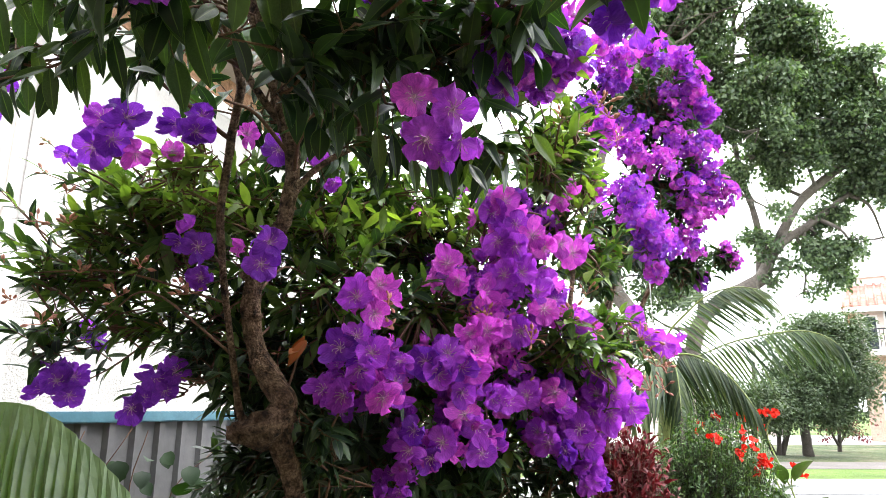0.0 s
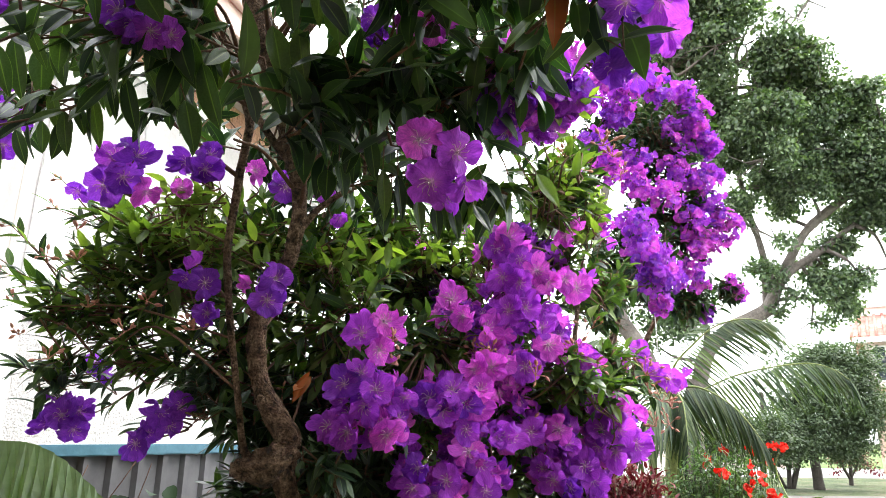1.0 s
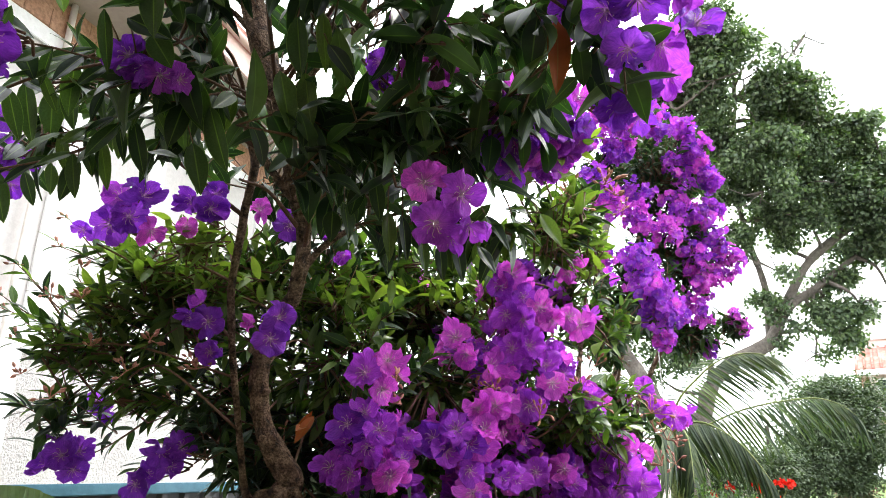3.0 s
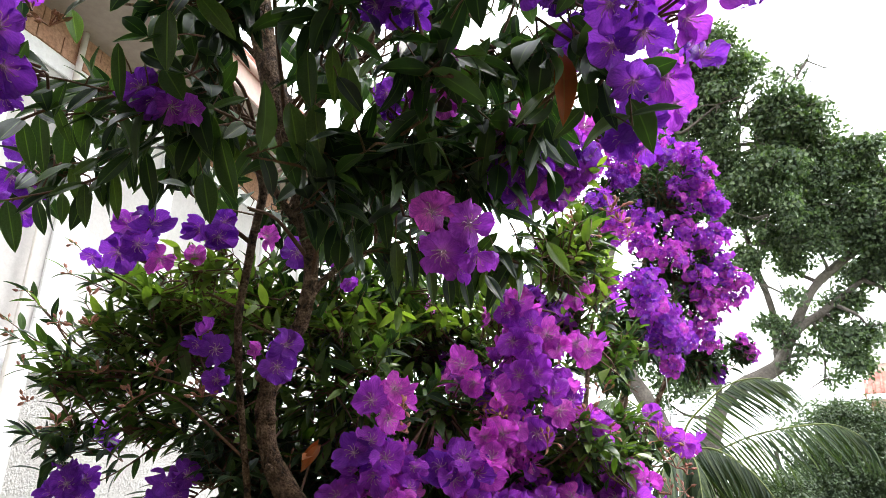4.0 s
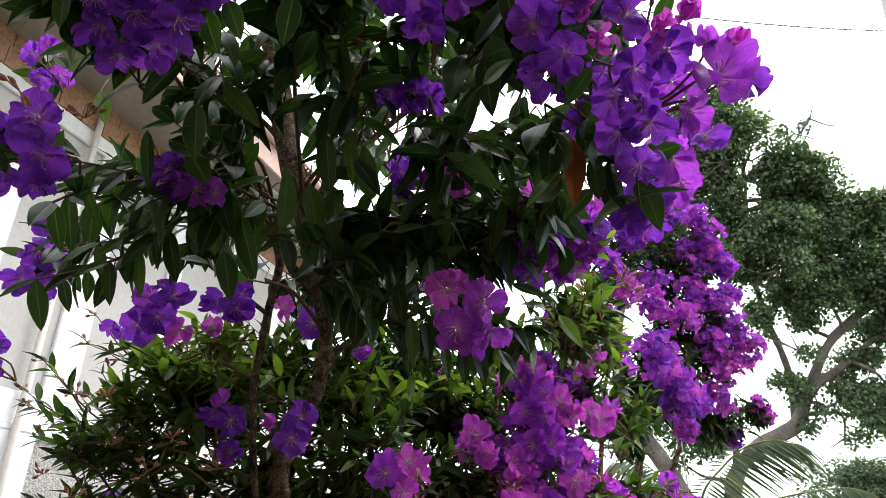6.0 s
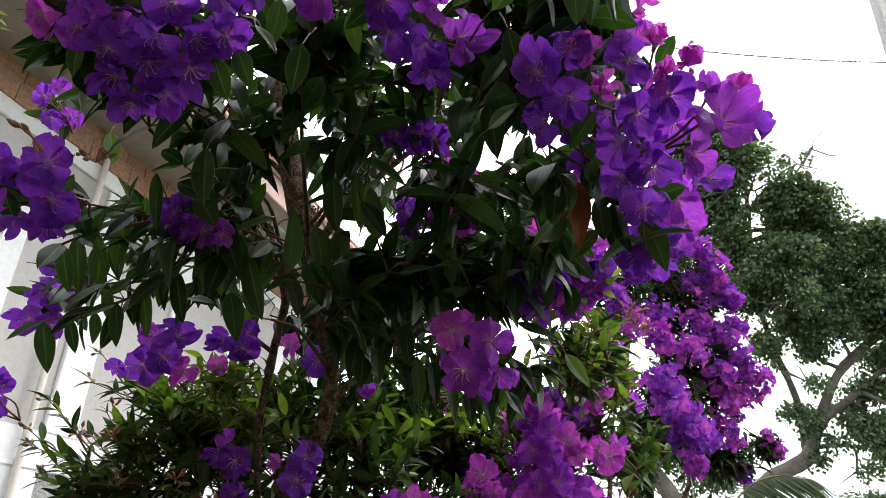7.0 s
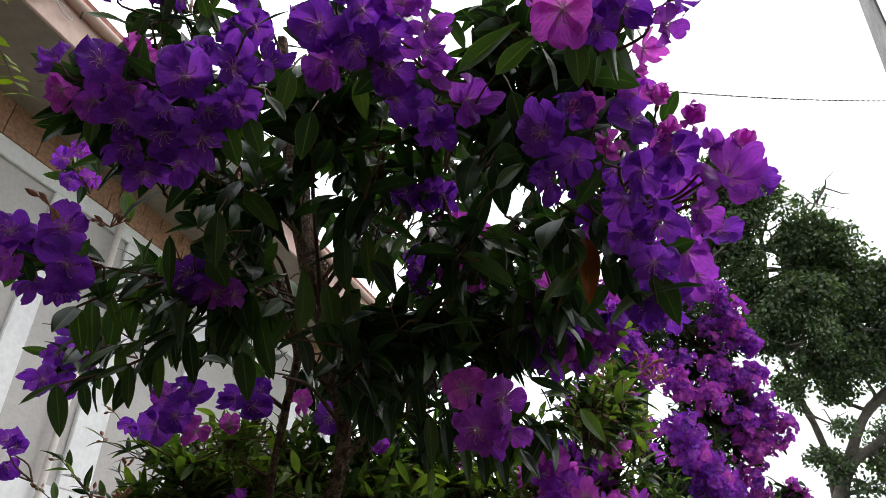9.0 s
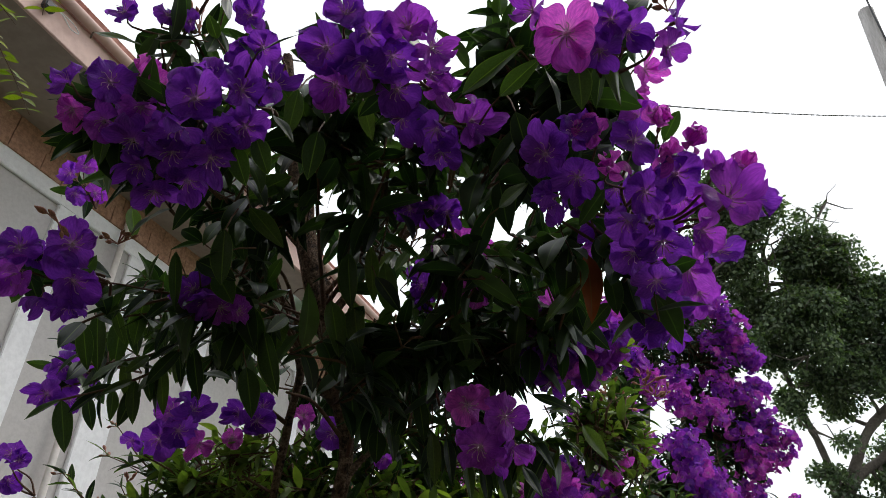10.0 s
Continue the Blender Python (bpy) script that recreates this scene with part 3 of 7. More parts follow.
CROWN_BLOOMS_I = [
    (-0.08, 1.536, 2.709, -94, -30, 1.08, 2), (-0.005, 1.604, 2.697, -43, -37, 0.94, 1), (-0.228, 1.657, 2.723, -70, -21, 0.96, 0), (-0.21, 1.669, 2.684, -49, -60, 0.89, 0),
    (-0.058, 1.124, 2.062, -100, -10, 1.05, 2), (0.021, 1.131, 2.038, -78, -18, 1.05, 1), (-0.034, 1.147, 1.981, -95, -41, 1.15, 1), (0.04, 1.168, 1.984, -61, -39, 1, 1),
    (-0.002, 1.193, 1.967, -77, -62, 0.84, 1), (0.137, 0.926, 2.497, -116, -54, 0.95, 0), (0.2, 0.96, 2.473, -113, -58, 0.84, 0), (0.259, 1.009, 2.437, -106, -58, 0.98, 0),
    (0.307, 1.075, 2.41, -114, -49, 0.89, 0), (0.247, 1.088, 2.428, -124, -42, 0.77, 1),
]
CROWN_BLOOMS_J = [
    (0.356, 0.924, 2.385, -111, -52, 1.03, 0), (0.441, 1.09, 2.383, -95, -34, 1.02, 1), (0.377, 1.099, 2.358, -108, -43, 0.89, 1), (0.415, 1.119, 2.312, -94, -43, 0.89, 0),
    (0.365, 1.135, 2.27, -115, -44, 1.12, 0), (0.397, 0.863, 2.404, -96, -51, 0.88, 1), (0.265, 0.852, 2.423, -116, -54, 0.88, 0),
]
CROWN_BLOOMS_K = [
    (-0.103, 1.129, 2.467, -100, -31, 0.92, 2), (-0.051, 1.137, 2.449, -80, -41, 1.05, 2), (-0.018, 1.173, 2.412, -62, -53, 0.93, 2), (-0.078, 1.176, 2.398, -107, -60, 0.99, 2),
    (-0.031, 1.198, 2.373, -72, -71, 0.8, 2), (-0.174, 1.203, 2.408, -97, -39, 0.73, 0), (-0.167, 1.217, 2.37, -80, -65, 0.6, 0), (-0.189, 1.048, 2.536, -111, -59, 0.89, 0),
    (-0.132, 1.051, 2.531, -72, -59, 1.02, 0), (-0.1, 1.054, 2.525, -50, -50, 0.76, 0), (0.155, 1.337, 2.354, -111, -39, 1.01, 0), (0.198, 1.356, 2.307, -91, -51, 1.01, 0),
    (0.128, 1.385, 2.282, -118, -41, 0.93, 0), (0.16, 1.302, 2.391, -96, -19, 0.91, 2),
]
CROWN_BLOOMS = CROWN_BLOOMS_A + CROWN_BLOOMS_B + CROWN_BLOOMS_C + CROWN_BLOOMS_D + CROWN_BLOOMS_E + CROWN_BLOOMS_F + CROWN_BLOOMS_G + CROWN_BLOOMS_H + CROWN_BLOOMS_I + CROWN_BLOOMS_J + CROWN_BLOOMS_K
LOW_BLOOMS_A = [
    (-0.715, 1.763, 1.902, -69, -17, 1.06, 0), (-0.74, 1.746, 1.954, -68, 29, 0.8, 1), (-0.772, 1.777, 1.918, -113, -12, 0.74, 0), (-0.716, 1.809, 1.82, -70, -4, 0.97, 0),
    (-0.5, 1.733, 1.909, -66, 10, 1.05, 0), (-0.524, 1.752, 1.85, -73, -22, 1.11, 0), (-0.577, 1.738, 1.89, -116, 2, 0.65, 2), (-0.967, 1.603, 2.147, -72, -26, 1.25, 0),
    (-0.939, 1.58, 2.218, -66, 10, 1.09, 1), (-0.875, 1.579, 2.223, -52, 4, 1.09, 0), (-0.851, 1.61, 2.128, -45, -31, 0.99, 2), (-0.916, 1.597, 2.167, -57, -18, 1.18, 0),
    (-1.173, 1.827, 2.212, -86, -20, 0.83, 0), (-0.797, 1.712, 2.18, -67, -19, 0.71, 2),
]
LOW_BLOOMS_B = [
    (-0.692, 1.609, 2.197, -63, -20, 1.16, 0), (-0.755, 1.629, 2.227, -88, -3, 0.88, 0), (-0.686, 1.623, 2.248, -61, 3, 0.88, 0), (-0.627, 1.855, 2.294, -70, 10, 0.84, 2),
    (-0.503, 1.784, 2.212, -88, -21, 1.09, 0), (-0.432, 2.061, 2.275, -80, -2, 1, 1), (-0.382, 2.08, 2.214, -64, -40, 0.8, 1), (-1.237, 2.049, 1.529, -66, 4, 1.2, 0),
    (-1.282, 2.056, 1.503, -95, -9, 0.98, 0), (-1.2, 2.062, 1.486, -50, -31, 1.02, 0), (-1.263, 2.065, 1.578, -66, 36, 0.92, 0), (-1.198, 2.075, 1.543, -41, 8, 0.92, 0),
    (-0.899, 2, 1.542, -68, 9, 1.14, 0), (-0.844, 2.016, 1.557, -51, 13, 0.97, 0),
]
LOW_BLOOMS_C = [
    (-0.978, 2.027, 1.445, -76, -20, 1.03, 0), (-0.892, 2.061, 1.503, -53, -24, 0.91, 0), (-0.961, 2.067, 1.479, -65, -12, 0.8, 0), (-1.255, 2.241, 1.721, -69, 6, 1.09, 0),
    (-1.219, 2.252, 1.683, -45, -20, 0.97, 0), (-1.594, 1.859, 2.18, -64, 7, 1.01, 0), (-1.566, 1.871, 2.164, -42, 3, 0.75, 0), (-1.606, 1.903, 2.108, -53, -31, 0.93, 0),
]
LOW_BLOOMS = LOW_BLOOMS_A + LOW_BLOOMS_B + LOW_BLOOMS_C
HANGING_LEAVES_A = [
    (-0.608, 1.18, 2.348, -0.557, 1.193, 2.21, 0.44), (-0.899, 1.194, 2.392, -0.884, 1.216, 2.228, 0.38), (-0.554, 1.182, 2.276, -0.507, 1.202, 2.116, 0.33), (-0.617, 1.194, 2.304, -0.649, 1.201, 2.181, 0.44),
    (-0.696, 1.166, 2.324, -0.805, 1.17, 2.21, 0.29), (-0.728, 1.191, 2.244, -0.694, 1.203, 2.109, 0.31), (-0.979, 1.162, 2.328, -0.949, 1.179, 2.177, 0.3), (-0.959, 1.115, 2.309, -0.856, 1.102, 2.255, 0.25),
    (-0.945, 1.211, 2.338, -0.933, 1.221, 2.209, 0.41), (-0.921, 1.199, 2.212, -0.802, 1.176, 2.19, 0.27), (-0.816, 1.218, 2.222, -0.783, 1.23, 2.086, 0.24), (-0.785, 1.239, 2.256, -0.772, 1.235, 2.169, 0.42),
    (-0.884, 1.171, 2.137, -0.969, 1.15, 2.103, 0.39), (-0.917, 1.219, 2.151, -0.898, 1.214, 2.069, 0.36),
]
HANGING_LEAVES_B = [
    (-0.856, 1.216, 2.163, -0.883, 1.219, 2.054, 0.36), (-0.848, 1.228, 2.191, -0.816, 1.22, 2.117, 0.38), (-0.593, 1.208, 2.196, -0.561, 1.216, 2.071, 0.4), (-0.646, 0.951, 2.34, -0.544, 0.939, 2.282, 0.43),
    (-0.621, 1.004, 2.339, -0.568, 0.998, 2.259, 0.55), (-0.72, 0.987, 2.389, -0.697, 1.002, 2.244, 0.2), (-0.929, 1.049, 2.352, -0.877, 1.047, 2.264, 0.47), (-0.819, 1.14, 2.4, -0.937, 1.12, 2.362, 0.28),
    (-0.804, 1.05, 2.353, -0.778, 1.004, 2.399, 0.27), (-0.866, 1.251, 2.379, -0.789, 1.236, 2.33, 0.44), (-0.893, 1.266, 2.333, -0.802, 1.248, 2.292, 0.4), (-0.763, 1.277, 2.301, -0.672, 1.254, 2.277, 0.34),
    (-0.742, 1.303, 2.223, -0.654, 1.278, 2.203, 0.35), (-0.699, 1.172, 2.305, -0.726, 1.17, 2.211, 0.39),
]
HANGING_LEAVES_C = [
    (-0.53, 1.241, 2.42, -0.621, 1.222, 2.38, 0.38), (-1.011, 1.27, 2.154, -0.971, 1.267, 2.064, 0.32), (-0.849, 1.28, 2.357, -0.915, 1.263, 2.308, 0.49), (-1.003, 1.267, 2.326, -1.038, 1.255, 2.265, 0.57),
    (-0.32, 0.995, 2.375, -0.307, 1.007, 2.239, 0.37), (-0.368, 1.072, 2.298, -0.336, 1.085, 2.161, 0.39), (-0.314, 1.074, 2.293, -0.298, 1.084, 2.164, 0.38), (-0.256, 1.012, 2.323, -0.193, 1.01, 2.235, 0.38),
    (-0.278, 1.034, 2.419, -0.264, 1.048, 2.276, 0.23), (-0.168, 1.017, 2.148, -0.093, 0.985, 2.15, 0.38), (-0.101, 1.014, 2.159, -0.006, 0.982, 2.163, 0.4), (0.198, 0.975, 2.289, 0.098, 0.977, 2.182, 0.29),
    (0.247, 0.994, 2.232, 0.18, 0.986, 2.156, 0.35), (-0.201, 1.21, 2.527, -0.247, 1.202, 2.452, 0.52),
]
HANGING_LEAVES_D = [
    (-0.257, 1.256, 2.545, -0.308, 1.245, 2.48, 0.5), (-0.134, 1.295, 2.592, -0.196, 1.28, 2.538, 0.48), (0.135, 1.221, 2.503, 0.193, 1.19, 2.503, 0.54), (0.107, 1.231, 2.47, 0.159, 1.221, 2.407, 0.46),
    (0.066, 1.21, 2.535, 0.011, 1.199, 2.47, 0.48), (-0.002, 1.163, 2.353, 0.055, 1.151, 2.294, 0.43), (-0.18, 1.246, 2.416, -0.116, 1.233, 2.36, 0.44), (-0.245, 1.204, 2.216, -0.177, 1.195, 2.148, 0.39),
    (-0.281, 1.159, 2.192, -0.232, 1.161, 2.091, 0.37), (0.313, 1.444, 2.304, 0.36, 1.392, 2.37, 0.25), (-0.273, 1.264, 2.054, -0.271, 1.255, 1.975, 0.6), (-0.247, 1.259, 2.073, -0.227, 1.254, 1.98, 0.45),
    (-0.142, 1.218, 2.036, -0.131, 1.221, 1.917, 0.27), (-0.109, 1.222, 2.024, -0.095, 1.222, 1.917, 0.27),
]
HANGING_LEAVES_E = [
    (-0.067, 1.236, 1.979, -0.054, 1.231, 1.888, 0.29), (-0.027, 1.24, 1.965, -0.017, 1.234, 1.879, 0.34), (0.01, 1.24, 1.968, 0.026, 1.235, 1.876, 0.32), (0.058, 1.242, 1.963, 0.099, 1.23, 1.895, 0.37),
    (0.077, 1.27, 2.047, 0.133, 1.265, 1.959, 0.32), (0.147, 1.364, 2.084, 0.183, 1.362, 1.984, 0.31), (0.222, 1.411, 2.106, 0.277, 1.406, 2.016, 0.35), (0.095, 1.341, 2.165, 0.205, 1.325, 2.115, 0.29),
    (0.234, 1.521, 2.267, 0.144, 1.501, 2.226, 0.39), (0.256, 1.573, 2.268, 0.34, 1.538, 2.286, 0.44), (0.333, 1.637, 2.231, 0.414, 1.593, 2.278, 0.41), (-0.209, 1.247, 2.117, -0.229, 1.24, 2.031, 0.46),
    (-0.177, 1.243, 2.129, -0.16, 1.244, 2.019, 0.34), (-0.299, 1.242, 2.128, -0.255, 1.233, 2.055, 0.5),
]
HANGING_LEAVES_F = [
    (-0.351, 0.413, 2.372, -0.273, 0.378, 2.378, 0.3), (-0.044, 0.575, 2.431, 0.065, 0.512, 2.485, 0.27), (0.022, 0.581, 2.428, 0.093, 0.526, 2.467, 0.36), (-0.193, 0.506, 2.43, -0.157, 0.506, 2.378, 0.65),
    (0.229, 0.574, 2.555, 0.233, 0.622, 2.425, 0.26), (0.221, 0.601, 2.549, 0.194, 0.634, 2.439, 0.3), (-0.723, 0.635, 2.45, -0.73, 0.651, 2.367, 0.43), (-0.629, 0.674, 2.677, -0.704, 0.643, 2.662, 0.32),
    (-0.61, 0.654, 2.71, -0.695, 0.626, 2.689, 0.26), (-0.831, 0.631, 2.723, -0.712, 0.63, 2.682, 0.17), (-0.568, 0.656, 2.712, -0.572, 0.607, 2.733, 0.67), (-0.596, 0.645, 2.633, -0.488, 0.643, 2.593, 0.3),
    (-0.485, 0.597, 2.627, -0.442, 0.6, 2.571, 0.41), (-0.33, 0.552, 2.436, -0.344, 0.573, 2.345, 0.35),
]
HANGING_LEAVES_G = [
    (-0.289, 0.543, 2.398, -0.268, 0.541, 2.348, 0.71), (-0.36, 0.537, 2.363, -0.315, 0.54, 2.307, 0.34), (-0.407, 0.592, 2.365, -0.379, 0.605, 2.292, 0.44), (-0.465, 0.634, 2.386, -0.436, 0.651, 2.306, 0.47),
    (-0.298, 0.594, 2.374, -0.312, 0.614, 2.284, 0.42), (-0.226, 0.605, 2.457, -0.208, 0.623, 2.376, 0.36), (0.096, 0.523, 2.434, 0.127, 0.544, 2.348, 0.46), (0.156, 0.536, 2.458, 0.158, 0.558, 2.367, 0.45),
    (0.052, 0.634, 2.441, 0.077, 0.668, 2.335, 0.36), (0.075, 0.684, 2.459, -0.003, 0.707, 2.358, 0.29), (0.017, 0.767, 2.323, 0.07, 0.718, 2.349, 0.52), (-0.531, 0.82, 2.274, -0.568, 0.798, 2.248, 1.09),
    (-0.524, 0.796, 2.312, -0.526, 0.83, 2.203, 0.43), (-0.542, 0.932, 2.468, -0.458, 0.961, 2.376, 0.36),
]
HANGING_LEAVES_H = [
    (-1.179, 1.457, 2.881, -1.157, 1.489, 2.777, 0.44), (-1.281, 1.42, 2.928, -1.206, 1.371, 2.957, 0.44), (-1.308, 1.392, 2.968, -1.258, 1.392, 2.918, 0.53),
]
HANGING_LEAVES = HANGING_LEAVES_A + HANGING_LEAVES_B + HANGING_LEAVES_C + HANGING_LEAVES_D + HANGING_LEAVES_E + HANGING_LEAVES_F + HANGING_LEAVES_G + HANGING_LEAVES_H
LOW_SPRAYS_A = [
    (-1.379, 2.14, 1.999, -1.51, 2.034, 2.163, 0.075, 4), (-1.199, 2.172, 1.905, -1.467, 2.049, 2.117, 0.08, 3), (-1.359, 2.152, 1.961, -1.565, 2.066, 2.061, 0.08, 3), (-1.154, 2.129, 1.878, -1.397, 2.042, 1.976, 0.08, 4),
    (-1.134, 2.123, 1.896, -1.32, 2.022, 2.04, 0.075, 4), (-1.076, 2.129, 1.878, -1.301, 2.047, 2.128, 0.06, 2), (-0.979, 2.052, 2.12, -1.331, 1.97, 2.204, 0.1, 3), (-0.96, 2.059, 2.102, -1.254, 1.98, 2.174, 0.09, 4),
    (-0.901, 2.071, 2.065, -1.198, 1.963, 2.064, 0.095, 5), (-0.862, 2.083, 2.028, -1.123, 1.973, 2.038, 0.09, 5), (-0.881, 2.107, 1.954, -1.113, 1.993, 1.976, 0.09, 5), (-0.959, 2.13, 1.879, -1.197, 2, 1.948, 0.085, 5),
]
LOW_SPRAYS_B = [
    (-1.037, 2.141, 1.841, -1.44, 2.016, 1.894, 0.085, 6), (-0.997, 2.154, 1.804, -1.383, 2.034, 1.837, 0.09, 6), (-1.077, 2.058, 2.101, -1.302, 1.941, 2.295, 0.075, 2), (-1.02, 2.168, 1.715, -1.446, 2.118, 1.688, 0.09, 5),
    (-0.983, 2.175, 1.874, -1.515, 2.029, 1.999, 0.085, 7), (-0.922, 2.169, 1.716, -1.36, 2.14, 1.615, 0.09, 5), (-1, 2.179, 1.678, -1.226, 2.168, 1.524, 0.085, 4), (-0.863, 2.191, 1.641, -1.054, 2.18, 1.489, 0.09, 4),
    (-0.759, 2.271, 1.728, -0.919, 2.068, 1.705, 0.11, 5), (-0.719, 2.249, 1.807, -0.864, 2.048, 1.777, 0.11, 5), (-0.392, 2.275, 1.732, -0.545, 2.097, 1.618, 0.11, 4), (-0.312, 2.208, 1.967, -0.174, 1.993, 1.998, 0.11, 5),
]
LOW_SPRAYS_C = [
    (-0.394, 2.185, 2.045, -0.473, 1.97, 2.068, 0.11, 5), (-0.189, 2.254, 1.812, -0.061, 2.035, 1.856, 0.11, 5),
]
LOW_SPRAYS = LOW_SPRAYS_A + LOW_SPRAYS_B + LOW_SPRAYS_C
TWIG_PATHS = [[(-0.495, 1.308, 2.359), (-0.592, 1.219, 2.374), (-0.634, 1.163, 2.352), (-0.734, 1.150, 2.324), (-0.868, 1.149, 2.323)],
    [(-0.634, 1.163, 2.352), (-0.679, 1.094, 2.334), (-0.783, 1.091, 2.342), (-0.863, 1.039, 2.337), (-0.988, 1.033, 2.354)],
    [(-0.545, 1.247, 2.353), (-0.607, 1.207, 2.313), (-0.734, 1.172, 2.254), (-0.842, 1.183, 2.217), (-0.931, 1.186, 2.205)],
    [(-0.734, 1.172, 2.254), (-0.797, 1.191, 2.193), (-0.881, 1.166, 2.136), (-1.001, 1.138, 2.091)],
    [(-0.783, 1.088, 2.351), (-0.888, 1.083, 2.298), (-0.987, 1.071, 2.235)]]
CASCADE_FLOWERS_A = [
    (-0.22, 1.86, 1.77, 0.06, 7), (-0.27, 1.9, 1.62, 0.08, 10), (-0.19, 1.88, 1.48, 0.07, 7), (-0.29, 1.93, 1.48, 0.07, 7),
    (-0.35, 1.87, 1.5, 0.02, 1), (-0.16, 1.95, 1.59, 0.06, 6), (-0.17, 2.1, 1.2, 0.05, 6), (-0.03, 2.01, 1.59, 0.08, 10),
    (0.12, 2.11, 1.6, 0.07, 7), (0.03, 2.14, 1.89, 0.08, 7), (-0.05, 2.33, 1.97, 0.04, 3), (0.19, 2.19, 2.11, 0.09, 12),
    (0.3, 2.26, 2.04, 0.1, 13), (0.19, 2.22, 1.99, 0.09, 10), (0.13, 2.15, 1.83, 0.08, 9), (0.26, 2.24, 1.89, 0.09, 10),
    (0.36, 2.25, 1.85, 0.08, 9), (0.48, 2.28, 1.73, 0.07, 6), (0.23, 2.18, 1.72, 0.08, 9),
]
CASCADE_FLOWERS_B = [
    (0.38, 2.28, 1.75, 0.08, 9), (0.12, 2.14, 1.7, 0.07, 7), (0.19, 2.2, 1.64, 0.07, 7), (0.07, 2.13, 1.49, 0.08, 10),
    (0.21, 2.24, 1.49, 0.05, 6), (0.3, 2.29, 1.5, 0.05, 6), (0.41, 2.34, 1.5, 0.06, 7), (0.51, 2.55, 2.32, 0.07, 7),
    (0.53, 2.51, 2.07, 0.08, 7), (0.31, 2.46, 2.26, 0.06, 6), (0.39, 2.39, 2.14, 0.07, 6), (-0.08, 2.07, 1.31, 0.09, 12),
    (0.03, 2.16, 1.36, 0.08, 10), (0.14, 2.18, 1.31, 0.07, 7), (0.07, 2.15, 1.44, 0.07, 7), (-0.12, 2.11, 1.36, 0.07, 6),
    (0.61, 2.52, 1.61, 0.07, 7), (0.66, 2.49, 1.52, 0.09, 13), (0.56, 2.46, 1.44, 0.07, 10),
]
CASCADE_FLOWERS_C = [
    (0.45, 2.42, 1.37, 0.08, 10), (0.34, 2.37, 1.36, 0.05, 6), (0.51, 2.44, 1.29, 0.08, 12), (0.52, 2.41, 1.21, 0.06, 7),
    (0.69, 2.46, 1.44, 0.05, 6), (1.01, 3, 1.74, 0.08, 7), (0.88, 2.98, 1.84, 0.05, 3), (0.69, 2.75, 2.35, 0.04, 1),
    (-0.21, 2.64, 2.36, 0.05, 4), (-0.16, 2.66, 2.27, 0.06, 4), (0.06, 2.55, 2.33, 0.06, 4),
]
CASCADE_FLOWERS = CASCADE_FLOWERS_A + CASCADE_FLOWERS_B + CASCADE_FLOWERS_C
CASCADE_BLOOMS_A = [
    (-0.244, 1.741, 1.753, -94, -3, 1.16, 1), (-0.18, 1.733, 1.785, -74, 19, 0.96, 2), (-0.195, 1.755, 1.707, -77, -25, 1.06, 2), (-0.299, 1.83, 1.618, -106, 1, 1.15, 0),
    (-0.25, 1.821, 1.65, -84, 22, 0.99, 0), (-0.206, 1.815, 1.601, -73, 2, 1.14, 1), (-0.241, 1.848, 1.555, -89, -14, 1.09, 1), (-0.29, 1.868, 1.483, -94, -13, 1.15, 0),
    (-0.172, 1.841, 1.476, -79, -6, 1.23, 2), (-0.347, 1.863, 1.498, -112, -1, 0.99, 1), (-0.143, 1.878, 1.524, -57, 4, 0.83, 0), (-0.129, 1.892, 1.582, -70, 8, 0.91, 0),
    (-0.054, 1.943, 1.586, -105, 8, 1.21, 0), (0.015, 1.936, 1.611, -90, 23, 1.21, 0),
]
CASCADE_BLOOMS_B = [
    (-0.011, 1.933, 1.552, -89, -8, 1.2, 0), (0.058, 1.948, 1.57, -74, 3, 1.14, 0), (0.102, 1.957, 1.613, -75, 7, 1.05, 2), (0.094, 1.971, 1.563, -73, -14, 1.05, 2),
    (0.059, 1.99, 1.495, -85, -13, 1.05, 1), (0.069, 2.04, 1.428, -92, -11, 1.17, 2), (0.105, 2.05, 1.394, -73, -10, 1.06, 1), (0.161, 2.076, 1.48, -82, 10, 1.09, 1),
    (0.206, 2.079, 1.472, -71, 0, 1.01, 1), (0.141, 2.016, 1.689, -93, 5, 1.2, 2), (0.086, 1.999, 1.678, -109, 0, 1.08, 2), (0.181, 2.061, 1.712, -83, 10, 1.11, 2),
    (0.013, 1.956, 1.897, -102, -6, 1.2, 2), (0.05, 1.971, 1.845, -91, -22, 1.09, 2),
]
CASCADE_BLOOMS_C = [
    (0.125, 2.03, 1.819, -81, -9, 1.11, 2), (0.203, 2.063, 1.882, -101, -5, 1.14, 0), (0.262, 2.08, 1.895, -85, 1, 1.07, 1), (0.187, 2.079, 2.002, -106, -13, 1.16, 1),
    (0.246, 2.085, 1.984, -90, -25, 1.2, 1), (0.31, 2.122, 2.034, -92, -8, 1.19, 2), (0.171, 2.099, 2.108, -100, -4, 1.19, 1), (0.21, 2.089, 2.147, -89, 7, 1.19, 2),
    (0.25, 2.111, 2.071, -96, -9, 1.11, 1), (0.152, 2.101, 2.171, -105, 7, 1, 1), (0.352, 2.152, 2, -80, -13, 1.08, 2), (0.433, 2.23, 2.191, -94, -11, 1.18, 2),
    (0.454, 2.219, 2.232, -88, 7, 1.01, 2), (0.476, 2.282, 2.01, -89, -7, 1.26, 2),
]
